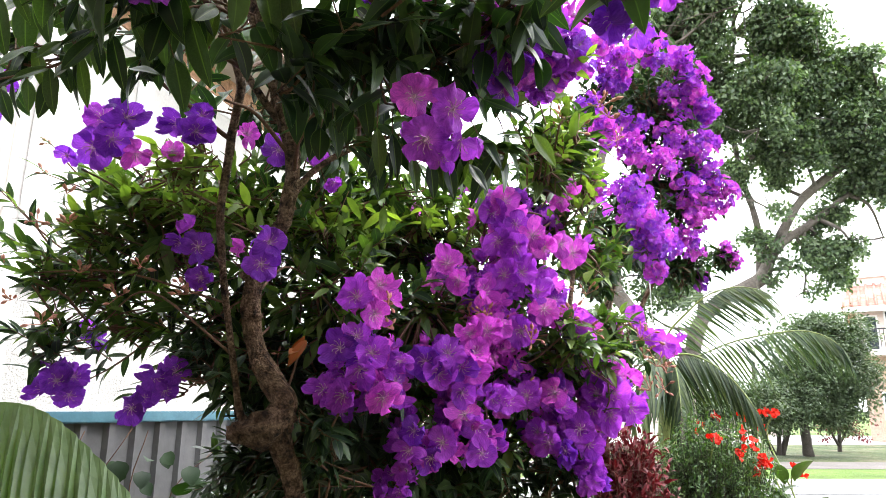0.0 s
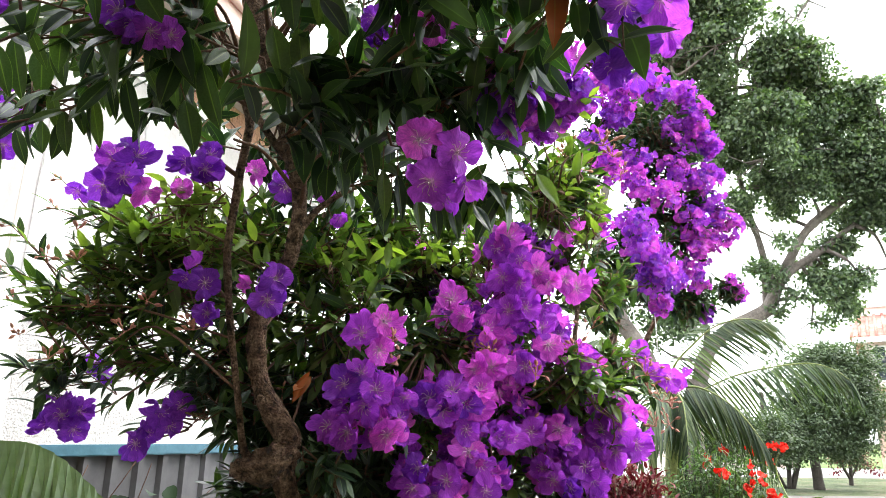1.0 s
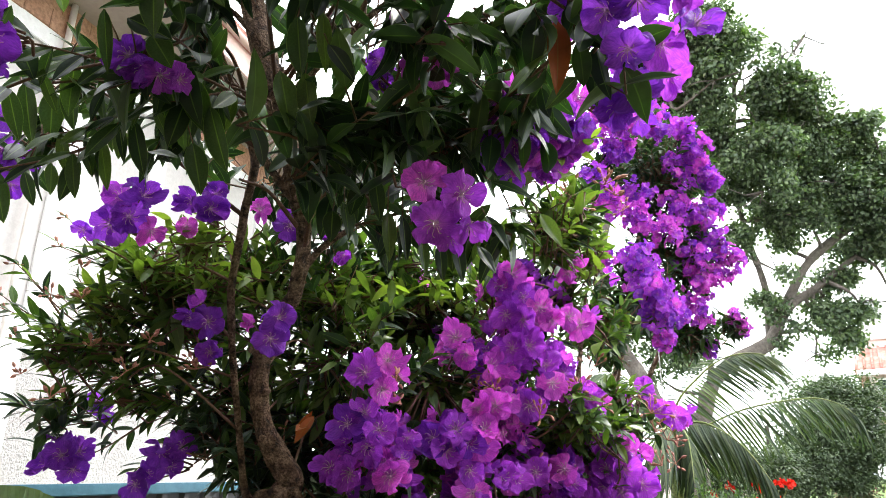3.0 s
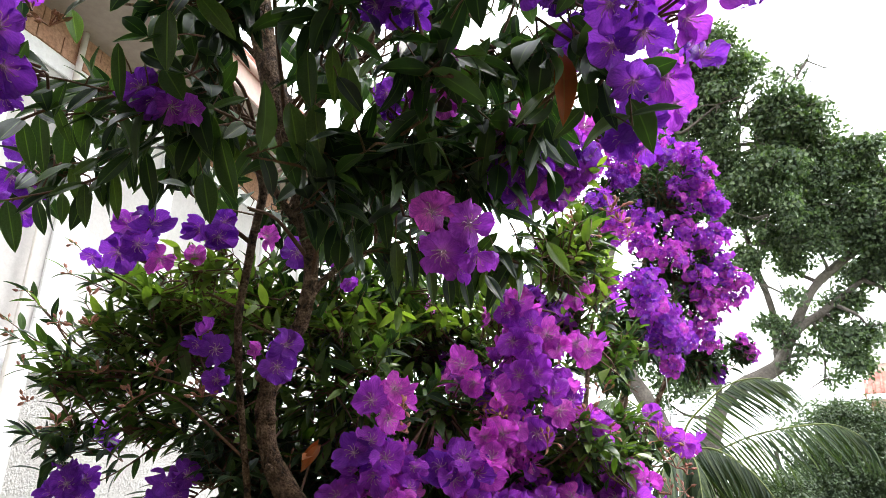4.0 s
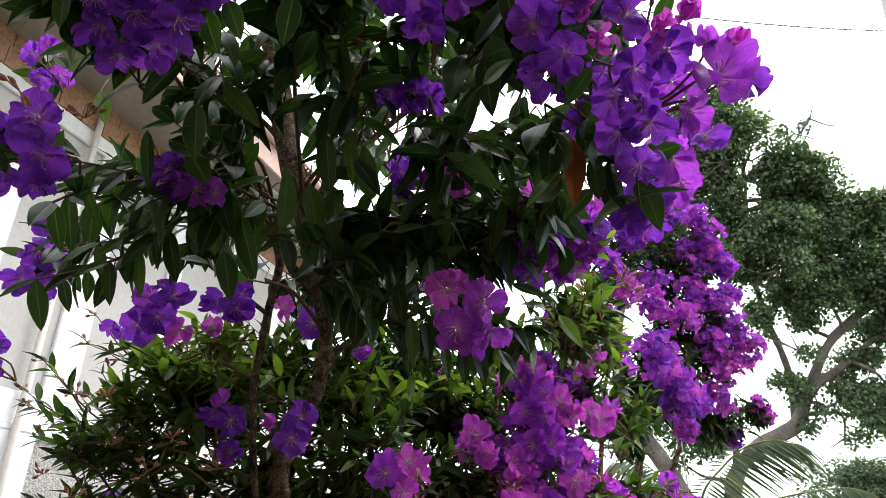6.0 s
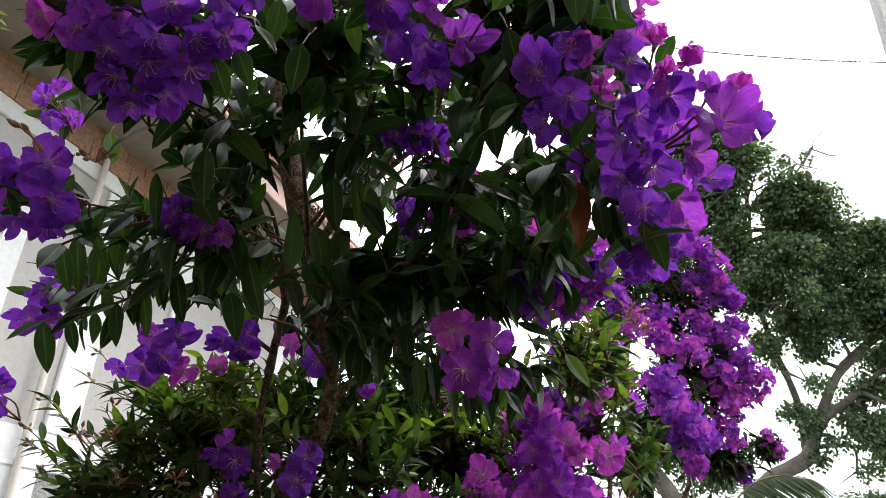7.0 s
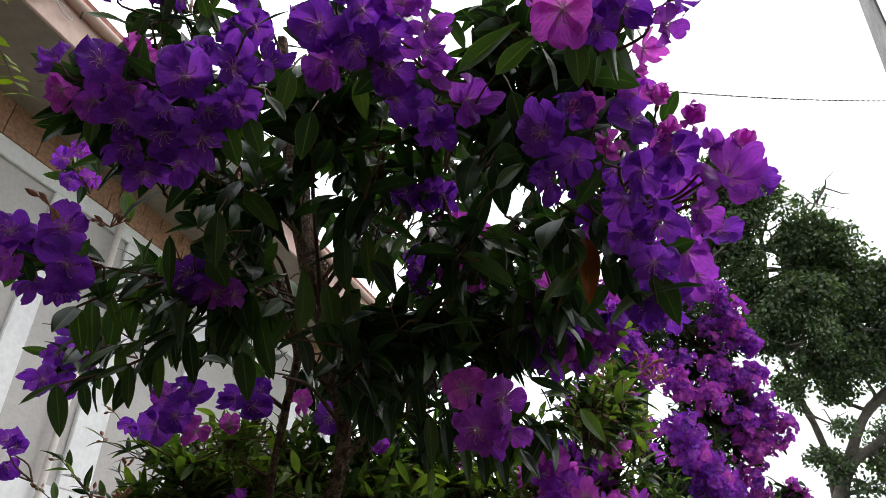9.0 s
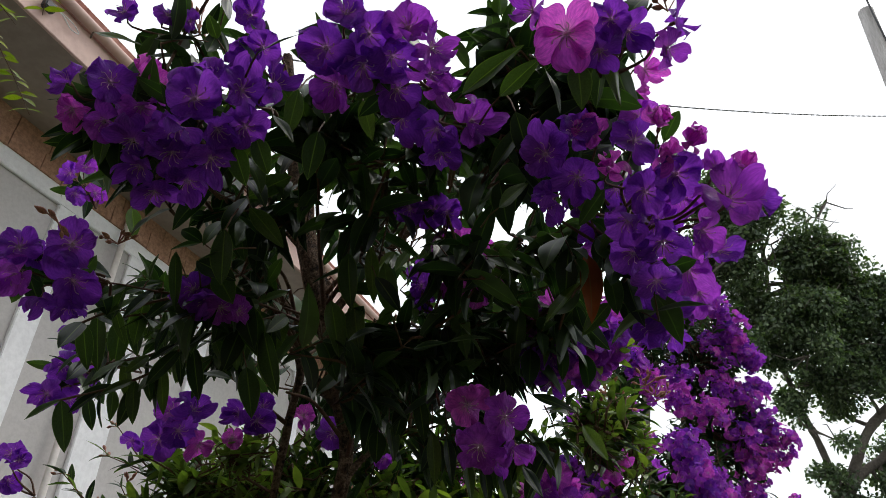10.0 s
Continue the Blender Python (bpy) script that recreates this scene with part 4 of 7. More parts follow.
CASCADE_BLOOMS_D = [
    (0.425, 2.226, 2.028, -99, 4, 1.03, 2), (0.324, 2.128, 1.836, -86, 2, 1.16, 1), (0.344, 2.144, 1.78, -86, -14, 1.16, 2), (0.261, 2.116, 1.7, -91, -6, 1.21, 1),
    (0.479, 2.256, 1.746, -83, -6, 1.21, 1), (0.403, 2.218, 1.771, -94, -13, 1, 2), (0.281, 2.176, 1.491, -97, -1, 1.06, 1), (0.384, 2.224, 1.501, -99, 5, 1.16, 2),
    (0.417, 2.258, 1.455, -87, -12, 0.94, 1), (0.541, 2.351, 1.594, -101, 8, 1.15, 1), (0.562, 2.377, 1.505, -113, 4, 1.24, 1), (0.639, 2.38, 1.565, -85, 20, 1.16, 2),
    (0.624, 2.377, 1.505, -98, -1, 1.36, 1), (0.614, 2.4, 1.426, -104, -11, 1.36, 0),
]
CASCADE_BLOOMS_E = [
    (0.691, 2.412, 1.456, -79, -6, 1.25, 0), (0.552, 2.393, 1.445, -114, -5, 1.11, 1), (0.491, 2.362, 1.377, -95, -4, 1.21, 0), (0.373, 2.323, 1.331, -109, 3, 1.19, 0),
    (0.432, 2.332, 1.303, -100, -8, 1.19, 0), (0.522, 2.376, 1.329, -82, -9, 1.09, 0), (0.333, 2.312, 1.368, -108, 12, 0.99, 0), (-0.088, 2.002, 1.378, -99, 8, 1.11, 0),
    (-0.001, 2.032, 1.344, -84, -2, 1.12, 0), (-0.105, 2.018, 1.319, -105, -2, 1.04, 0), (-0.036, 2.045, 1.297, -89, -14, 0.98, 0), (0.124, 2.105, 1.307, -87, -1, 1.01, 0),
    (0.968, 2.822, 1.729, -90, -5, 1.33, 0), (0.906, 2.815, 1.752, -116, 11, 1.04, 1),
]
CASCADE_BLOOMS_F = [
    (0.832, 2.787, 1.846, -104, 15, 1.04, 0), (0.758, 2.801, 1.793, -120, -6, 0.89, 0),
]
CASCADE_BLOOMS = CASCADE_BLOOMS_A + CASCADE_BLOOMS_B + CASCADE_BLOOMS_C + CASCADE_BLOOMS_D + CASCADE_BLOOMS_E + CASCADE_BLOOMS_F
FAR_FLOWERS_A = [
    (1.42, 3.75, 3.34, 0.09, 18), (1.69, 3.9, 3.13, 0.07, 14), (1.03, 3.51, 3.49, 0.1, 24), (1.26, 3.59, 3.56, 0.12, 28),
    (1.47, 3.69, 3.58, 0.08, 18), (1.54, 3.73, 3.44, 0.11, 32), (1.62, 3.77, 3.27, 0.08, 24), (0.99, 3.54, 3.35, 0.08, 18),
    (0.9, 3.42, 2.98, 0.09, 21), (1.07, 3.54, 2.91, 0.09, 24), (1.4, 3.71, 3.09, 0.1, 24), (1.27, 3.65, 2.88, 0.11, 32),
    (1.56, 3.82, 3.06, 0.09, 18), (1.67, 3.95, 2.92, 0.11, 28), (1.8, 3.98, 2.82, 0.09, 28), (1.53, 3.88, 2.8, 0.11, 28),
    (0.82, 3.39, 3.12, 0.07, 14), (1.13, 3.6, 3.11, 0.08, 14), (1.03, 3.41, 2.62, 0.1, 32),
]
FAR_FLOWERS_B = [
    (1.08, 3.35, 2.44, 0.1, 35), (1.11, 3.38, 2.32, 0.09, 28), (1.24, 3.47, 2.35, 0.08, 21), (1.56, 3.92, 2.63, 0.11, 24),
    (1.55, 3.96, 2.47, 0.09, 21), (1.24, 3.71, 2.24, 0.05, 14), (1.64, 4.11, 2.26, 0.05, 10), (1.89, 4.26, 2.51, 0.04, 7),
    (1.96, 4.28, 2.43, 0.04, 7), (0.5, 3.08, 2.69, 0.09, 21), (0.62, 3.09, 2.64, 0.09, 18), (0.81, 3.3, 2.62, 0.06, 14),
    (0.69, 3.17, 2.76, 0.07, 14), (0.9, 3.4, 3.52, 0.07, 18), (0.78, 3.34, 3.34, 0.06, 14), (1.69, 4, 2.74, 0.1, 21),
    (0.3, 1.46, 2.36, 0.06, 28), (0.17, 1.42, 2.31, 0.06, 28), (0.26, 1.48, 2.28, 0.04, 18),
]
FAR_FLOWERS_C = [
    (1.05, 3.63, 3.41, 0.09, 14),
]
FAR_FLOWERS = FAR_FLOWERS_A + FAR_FLOWERS_B + FAR_FLOWERS_C
CROWN_LEAVES_A = [
    (-0.27, 1.89, 2.49, 0.35, 0.21, 0.26, 11), (0.12, 1.38, 2.06, 0.16, 0.08, 0.1, 4),
    (-0.69, 0.79, 2.55, 0.25, 0.09, 0.11, 14), (-0.56, 1.26, 3.03, 0.3, 0.21, 0.27, 9), (-0.27, 1.56, 2.79, 0.39, 0.31, 0.39, 9), (0.11, 0.81, 2.61, 0.15, 0.12, 0.18, 13),
    (0.28, 0.93, 2.34, 0.15, 0.11, 0.14, 4), (-0.65, 0.68, 2.81, 0.17, 0.06, 0.08, 3), (-0.32, 1.78, 2.43, 0.3, 0.16, 0.21, 10),
    (-0.69, 1.07, 2.39, 0.12, 0.1, 0.19, 4),
]
CROWN_LEAVES_B = [
    (-0.15, 1.17, 2.3, 0.15, 0.12, 0.16, 6), (-0.31, 1.05, 2.46, 0.08, 0.07, 0.14, 3), (-0.59, 1.53, 2.3, 0.15, 0.12, 0.23, 7), (-0.58, 1.88, 2.99, 0.62, 0.35, 0.44, 9),
    (-0.7, 2.24, 2.61, 0.46, 0.28, 0.34, 16), (-0.51, 2.35, 2.27, 0.38, 0.19, 0.24, 18), (-0.5, 1.61, 3.24, 0.32, 0.19, 0.23, 8), (-0.23, 0.94, 2.64, 0.15, 0.12, 0.18, 11),
    (0.27, 1.91, 2.67, 0.31, 0.24, 0.31, 17), (0.16, 1.79, 2.72, 0.21, 0.15, 0.19, 12), (-0.34, 1.35, 2.74, 0.17, 0.14, 0.2, 9), (-0.02, 1.29, 2.85, 0.31, 0.24, 0.31, 7),
    (-0.39, 0.85, 2.67, 0.14, 0.1, 0.13, 15),
]
CROWN_LEAVES_C = [
    (-0.78, 1.39, 3.09, 0.34, 0.2, 0.25, 18), (0.23, 1.68, 2.47, 0.25, 0.19, 0.23, 6), (-0.48, 2.21, 2.46, 0.34, 0.2, 0.25, 7), (-0.01, 1.33, 2.28, 0.12, 0.1, 0.15, 8),
    (-0.13, 1.52, 2.13, 0.13, 0.1, 0.12, 5), (-0.01, 1.35, 2.39, 0.14, 0.11, 0.18, 7), (0.09, 1.15, 2.54, 0.13, 0.1, 0.16, 7), (-0.07, 1.24, 2.75, 0.16, 0.13, 0.16, 4),
    (-0.38, 1.1, 2.92, 0.15, 0.12, 0.15, 13), (0.03, 0.76, 2.77, 0.11, 0.09, 0.11, 8), (0.21, 0.75, 2.61, 0.1, 0.08, 0.11, 12), (-0.04, 0.92, 2.69, 0.11, 0.09, 0.12, 5),
    (0.2, 1.28, 2.35, 0.16, 0.1, 0.13, 3),
]
CROWN_LEAVES_D = [
    (-0.66, 1.21, 2.55, 0.12, 0.08, 0.12, 4), (-0.58, 1.3, 2.46, 0.1, 0.08, 0.1, 5), (-0.66, 1.08, 2.6, 0.1, 0.08, 0.1, 4), (-0.53, 1.01, 2.53, 0.1, 0.08, 0.12, 5),
    (-1.02, 1.42, 2.53, 0.16, 0.08, 0.1, 6), (-0.8, 1.46, 2.4, 0.14, 0.08, 0.12, 6), (-1.12, 1.47, 2.35, 0.12, 0.08, 0.1, 4), (-0.27, 1.16, 2.19, 0.1, 0.07, 0.12, 6), (-0.16, 1.2, 2.23, 0.1, 0.07, 0.1, 5), (-0.06, 0.99, 2.37, 0.14, 0.07, 0.08, 5),
    (0.15, 1.22, 2.28, 0.11, 0.07, 0.09, 2), (0.3, 1.02, 2.58, 0.19, 0.15, 0.2, 9), (-0.77, 0.79, 2.63, 0.15, 0.09, 0.11, 15),
]
CROWN_LEAVES_E = [(-0.28, 1.37, 2.25, 0.14, 0.12, 0.1, 7)]
CROWN_LEAVES = CROWN_LEAVES_A + CROWN_LEAVES_B + CROWN_LEAVES_C + CROWN_LEAVES_D + CROWN_LEAVES_E
LOW_LEAVES_A = [
    (-0.9, 1.96, 2, 0.33, 0.18, 0.22, 34), (-1.18, 1.98, 1.89, 0.2, 0.12, 0.15, 10), (-1.31, 1.93, 1.88, 0.09, 0.07, 0.11, 7), (-1.29, 1.98, 1.67, 0.11, 0.06, 0.07, 5),
    (-1.1, 2.02, 1.73, 0.15, 0.07, 0.09, 7), (-0.81, 2.07, 1.74, 0.24, 0.1, 0.13, 10), (-0.44, 2.13, 1.91, 0.27, 0.17, 0.21, 24), (-0.77, 2.28, 1.53, 0.14, 0.11, 0.14, 7),
    (-0.46, 2.31, 1.61, 0.24, 0.18, 0.22, 18), (-0.72, 2.4, 1.23, 0.24, 0.08, 0.1, 7), (-1.04, 1.97, 2.16, 0.24, 0.09, 0.11, 13), (-0.23, 2.35, 2.29, 0.31, 0.11, 0.13, 26),
    (-0.75, 2.06, 2.19, 0.25, 0.11, 0.14, 19),
]
LOW_LEAVES_B = [
    (-0.46, 2.18, 2.13, 0.2, 0.13, 0.16, 17), (-0.44, 2.29, 1.24, 0.21, 0.11, 0.14, 29), (-0.28, 2.26, 1.38, 0.2, 0.12, 0.16, 26), (-0.73, 2.49, 1.27, 0.21, 0.1, 0.13, 17),
    (-0.8, 2.62, 1.15, 0.22, 0.07, 0.09, 10), (-0.5, 2.47, 1.8, 0.22, 0.18, 0.22, 14), (-0.72, 2.51, 1.62, 0.29, 0.21, 0.26, 34), (-0.55, 2.89, 1.33, 0.34, 0.22, 0.27, 34),
    (-0.73, 2.24, 1.68, 0.14, 0.11, 0.22, 21), (-0.63, 2.29, 1.45, 0.12, 0.1, 0.16, 14),
]
LOW_LEAVES = LOW_LEAVES_A + LOW_LEAVES_B
CASCADE_LEAVES_A = [
    (-0.14, 2.39, 2.12, 0.31, 0.14, 0.18, 42), (-0.14, 2.37, 1.78, 0.3, 0.19, 0.23, 45), (0.27, 2.55, 2.33, 0.21, 0.11, 0.14, 24), (0.44, 2.03, 2.37, 0.12, 0.09, 0.12, 14),
    (0.36, 2.51, 1.63, 0.29, 0.16, 0.2, 45), (0.72, 2.88, 2.23, 0.18, 0.15, 0.18, 24), (0.7, 2.72, 1.64, 0.17, 0.13, 0.17, 33), (-0.17, 2.39, 1.26, 0.47, 0.11, 0.14, 54),
    (0.2, 2.38, 1.32, 0.24, 0.11, 0.14, 24), (0.46, 2.5, 1.25, 0.15, 0.08, 0.11, 12), (0.26, 2.53, 1.99, 0.28, 0.17, 0.21, 33), (0.17, 2.91, 2.1, 0.45, 0.27, 0.34, 60),
    (-0.21, 2.82, 1.62, 0.49, 0.26, 0.32, 60),
]
CASCADE_LEAVES_B = [
    (0.41, 2.41, 1.65, 0.12, 0.07, 0.06, 16), (0.6, 2.51, 1.69, 0.1, 0.07, 0.06, 12), (0.29, 2.38, 1.56, 0.08, 0.06, 0.05, 8), (0.46, 2.37, 2.15, 0.1, 0.07, 0.06, 8), (-0.06, 2.16, 1.78, 0.1, 0.07, 0.1, 12),
    (0.45, 2.95, 1.51, 0.33, 0.22, 0.28, 40), (0.33, 1.93, 2.34, 0.15, 0.09, 0.11, 16), (0.51, 2.53, 2.43, 0.17, 0.1, 0.12, 18), (0.12, 2.52, 1.17, 0.34, 0.08, 0.11, 26),
    (-0.41, 2.69, 2.17, 0.3, 0.18, 0.22, 30), (-0.37, 3.17, 1.46, 0.43, 0.28, 0.35, 50), (0.01, 3.19, 1.78, 0.48, 0.27, 0.34, 50), (0.32, 3.25, 1.54, 0.34, 0.16, 0.2, 30),
    (-0.11, 3.04, 1.16, 0.41, 0.12, 0.15, 36), (0.45, 2.19, 1.68, 0.11, 0.08, 0.1, 10), (0.6, 2.33, 1.62, 0.09, 0.07, 0.09, 8), (0.72, 2.67, 1.83, 0.12, 0.08, 0.1, 10),
]
CASCADE_LEAVES = CASCADE_LEAVES_A + CASCADE_LEAVES_B
FAR_LEAVES = [
    (1.36, 3.93, 3.43, 0.41, 0.33, 0.41, 143), (1.51, 4.06, 2.92, 0.37, 0.3, 0.41, 143), (1.1, 3.74, 2.52, 0.31, 0.24, 0.31, 109), (1.93, 4.32, 2.46, 0.1, 0.07, 0.08, 25),
    (1.55, 4.09, 2.35, 0.22, 0.12, 0.15, 42), (0.88, 3.67, 3.22, 0.21, 0.17, 0.24, 42), (0.84, 3.41, 2.17, 0.15, 0.12, 0.15, 34), (0.5, 3.28, 2.71, 0.18, 0.12, 0.15, 42),
]
YOUNG_LIT_TIPS = [
    (0.55, 2.34, 2.36, 0.11, 0.05, 0.07, 12), (0.31, 1.84, 2.27, 0.12, 0.06, 0.07, 7), (0.14, 2.27, 2.2, 0.13, 0.05, 0.06, 8), (-0.1, 2.29, 2.13, 0.19, 0.05, 0.06, 10),
    (-0.34, 2.19, 2.09, 0.14, 0.05, 0.06, 6), (0.35, 1.63, 2.28, 0.06, 0.04, 0.05, 3), (0.35, 1.42, 2.34, 0.03, 0.02, 0.04, 1), (-0.65, 2.09, 2.08, 0.12, 0.05, 0.06, 7),
    (-0.82, 1.76, 2.16, 0.12, 0.05, 0.07, 6), (-0.99, 1.88, 2.11, 0.14, 0.04, 0.05, 7), (-0.78, 1.89, 2.06, 0.14, 0.04, 0.05, 7), (-0.44, 2.1, 2.06, 0.14, 0.05, 0.06, 6),
    (-1.13, 1.9, 2, 0.11, 0.06, 0.07, 4),
]
ORANGE, ORANGE_TIP = (0.197, 0.912, 2.306), (0.203, 0.92, 2.151)
SHADED_LEAVES = [
    (-0.74, 1.98, 1.57, 0.1, 0.08, 0.12, 6), (-0.34, 1.92, 1.4, 0.12, 0.08, 0.1, 9), (-0.33, 1.97, 1.28, 0.12, 0.06, 0.08, 6), (-0.82, 2.1, 1.68, 0.12, 0.1, 0.1, 6),
    (-0.89, 2.21, 2.01, 0.14, 0.1, 0.12, 9), (-0.77, 2.25, 1.85, 0.14, 0.1, 0.12, 9), (-0.91, 2.24, 1.66, 0.14, 0.1, 0.12, 9), (-0.62, 2.23, 1.95, 0.14, 0.1, 0.12, 9),
]
BUDS_A = [
    (-0.98, 1.86, 1.77, 0.03, 4), (-1.3, 1.86, 1.76, 0.02, 2), (-1.22, 1.8, 1.99, 0.02, 3), (0.47, 1.73, 2.33, 0.04, 5),
    (0.5, 1.74, 2.3, 0.03, 3), (-0.27, 1.4, 2.39, 0.02, 2), (-0.1, 1.32, 2.28, 0.02, 2), (0.84, 2.64, 1.52, 0.05, 5),
    (0.84, 2.71, 1.67, 0.05, 4), (-0.78, 0.86, 2.33, 0.04, 5), (-0.84, 0.75, 2.31, 0.02, 2), (0.36, 0.61, 2.67, 0.03, 3),
    (-0.64, 0.7, 2.79, 0.05, 5), (-1.13, 1.78, 2.07, 0.02, 2), (-0.16, 1.81, 1.74, 0.02, 3), (0.86, 3.11, 3.42, 0.08, 4),
    (0.23, 2.19, 1.68, 0.06, 3), (-1.21, 1.88, 1.69, 0.03, 2), (-0.91, 1.83, 1.86, 0.02, 3),
]
BUDS_B = [
    (-1.12, 1.89, 1.85, 0.02, 3), (0.45, 2.38, 2.16, 0.05, 4), (0.28, 2.23, 1.51, 0.04, 3), (0.77, 2.79, 1.75, 0.06, 4),
    (0.97, 2.83, 1.6, 0.05, 4), (0.38, 2.27, 2, 0.04, 3), (0.09, 2.17, 1.76, 0.04, 3), (0.58, 2.55, 1.9, 0.05, 4),
    (-0.16, 1.88, 1.68, 0.02, 3), (0.8, 2.59, 1.72, 0.06, 6), (0.88, 2.67, 1.62, 0.06, 6), (0.91, 2.69, 1.53, 0.05, 5),
    (0.44, 2.17, 1.76, 0.04, 5), (0.53, 2.24, 1.71, 0.04, 4), (0.29, 2.09, 1.67, 0.04, 4), (0.14, 2.02, 1.74, 0.04, 4),
    (0.35, 1.73, 2.3, 0.04, 5), (0.42, 1.84, 2.3, 0.04, 4), (-0.75, 1.81, 1.77, 0.04, 6),
]
BUDS_C = [
    (-1.1, 1.76, 1.97, 0.02, 3), (0.88, 3.06, 2.78, 0.06, 5),
]
BUDS = BUDS_A + BUDS_B + BUDS_C
TRUNK = [(-0.43, 2.08, 1.04, 0.028), (-0.445, 2.02, 1.18, 0.028), (-0.46, 1.98, 1.27, 0.03), (-0.48, 1.94, 1.34, 0.036), (-0.49, 1.92, 1.40, 0.040), (-0.47, 1.90, 1.46, 0.037), (-0.50, 1.90, 1.51, 0.036), (-0.55, 1.90, 1.58, 0.031), (-0.57, 1.89, 1.65, 0.028), (-0.58, 1.87, 1.74, 0.027), (-0.57, 1.85, 1.82, 0.026), (-0.55, 1.82, 1.91, 0.025), (-0.47, 1.76, 1.97, 0.022), (-0.44, 1.72, 2.11, 0.021), (-0.45, 1.7, 2.22, 0.025), (-0.49, 1.66, 2.4, 0.032), (-0.53, 1.62, 2.54, 0.036), (-0.59, 1.57, 2.74, 0.037), (-0.645, 1.51, 3.01, 0.036), (-0.69, 1.44, 3.28, 0.029), (-0.72, 1.39, 3.51, 0.018)]
STEM = [(-0.56, 1.95, 1.38, 0.023), (-0.61, 1.94, 1.43, 0.012), (-0.63, 1.9, 1.58, 0.010), (-0.66, 1.85, 1.81, 0.011), (-0.67, 1.8, 2.01, 0.012), (-0.64, 1.75, 2.23, 0.013), (-0.61, 1.71, 2.39, 0.014), (-0.65, 1.67, 2.54, 0.014), (-0.72, 1.63, 2.7, 0.011), (-0.77, 1.58, 2.9, 0.007)]
FORK = [(-0.44, 1.7, 2.22, 0.013), (-0.51, 1.68, 2.3, 0.012), (-0.58, 1.65, 2.4, 0.011), (-0.64, 1.63, 2.51, 0.009), (-0.7, 1.6, 2.64, 0.008), (-0.8, 1.56, 2.8, 0.005)]
SIDE = [(-0.47, 1.79, 2.05, 0.012), (-0.4, 1.77, 2.13, 0.010), (-0.33, 1.76, 2.18, 0.009), (-0.23, 1.75, 2.22, 0.007), (-0.08, 1.74, 2.26, 0.005)]
LEADER = [(-0.51, 1.62, 2.54, 0.015), (-0.37, 1.58, 2.71, 0.012), (-0.18, 1.54, 2.87, 0.009), (0.11, 1.51, 3.03, 0.006)]
REACH = [(-0.52, 1.6, 2.64, 0.012), (-0.67, 1.55, 2.82, 0.009), (-0.89, 1.53, 2.93, 0.007), (-1.1, 1.52, 2.96, 0.004)]
BURL = [(-0.63, 1.92, 1.38), (-0.57, 1.90, 1.38), (-0.50, 1.88, 1.40), (-0.44, 1.89, 1.44)]
LEAVES = [blade(1.0, w, 4, 7, fo, dr, tw, 0.03) for w, fo, dr, tw in ((0.36, 0.22, 0.12, 0.1), (0.33, 0.3, 0.25, -0.2), (0.4, 0.15, 0.35, 0.25), (0.31, 0.35, 0.18, -0.1), (0.41, 0.2, 0.45, 0.3))]
LEAVES_NARROW = [blade(1.0, w, 2, 6, fo, dr, tw, 0.02, wi) for w, fo, dr, tw, wi in ((0.3, 0.25, 0.1, 0.1, 0.42), (0.26, 0.3, 0.2, -0.2, 0.4), (0.33, 0.15, 0.14, 0.2, 0.45), (0.29, 0.3, 0.3, -0.1, 0.38))]
LEAVES_HANGING = [blade(1.0, 0.4, 6, 9, fo, dr, tw, 0.035) for fo, dr, tw in ((0.12, 0.06, 0.1), (0.2, 0.1, -0.15), (0.3, 0.05, 0.05))]
LEAVES_SMALL = [blade(1.0, w, 2, 4, fo, dr) for w, fo, dr in ((0.3, 0.3, 0.15), (0.27, 0.2, 0.3), (0.33, 0.35, 0.45))]
PETALS = [petal_shape(0.048, c, r, k) for k, (c, r) in enumerate(((0.4, 0.2), (0.75, 0.24), (-0.3, 0.26), (0.15, 0.3), (1.1, 0.2)))]
PETALS_SMALL = [petal_shape(0.046, c, r, k, 4, (0.0, 0.3, 0.62, 0.88, 1.0)) for k, (c, r) in enumerate(((0.15, 0.12), (0.35, 0.16), (-0.15, 0.15), (0.0, 0.18), (0.6, 0.12)))]
BUD_SHAPE = ovoid(0.019, 0.0095)


def stamens_mesh():
    b = Batch()
    for k in range(8):
        a = k * 0.79
        p = np.array([0.006 * math.cos(a), 0.006 * math.sin(a), 0.004])
        q = p + np.array([0.010 * math.cos(a), 0.010 * math.sin(a), 0.010 + 0.004 * (k % 2)])
        e = q + np.array([0.006 * math.cos(a + 1), 0.006 * math.sin(a + 1), 0.003])
        b.tube([(*p, 0.0009), (*q, 0.0008), (*e, 0.0012)], 3)
    b.tube([(0, 0, -0.001, 0.0042), (0, 0, 0.002, 0.0036), (0, 0, 0.005, 0.0016), (0, 0, 0.014, 0.0009)], 6)
    return b.mesh("stamen_tuft", [STAMEN])


def calyx_mesh():
    b = Batch()
    b.tube([(0, 0, -0.02, 0.0022), (0, 0, -0.012, 0.005), (0, 0, -0.004, 0.0055), (0, 0, -0.002, 0.003)], 7)
    return b.mesh("flower", [CALYX])


def shaped_mesh(name, shape, mat):
    b = Batch()
    b.add(shape, np.eye(4))
    return b.mesh(name, [mat])


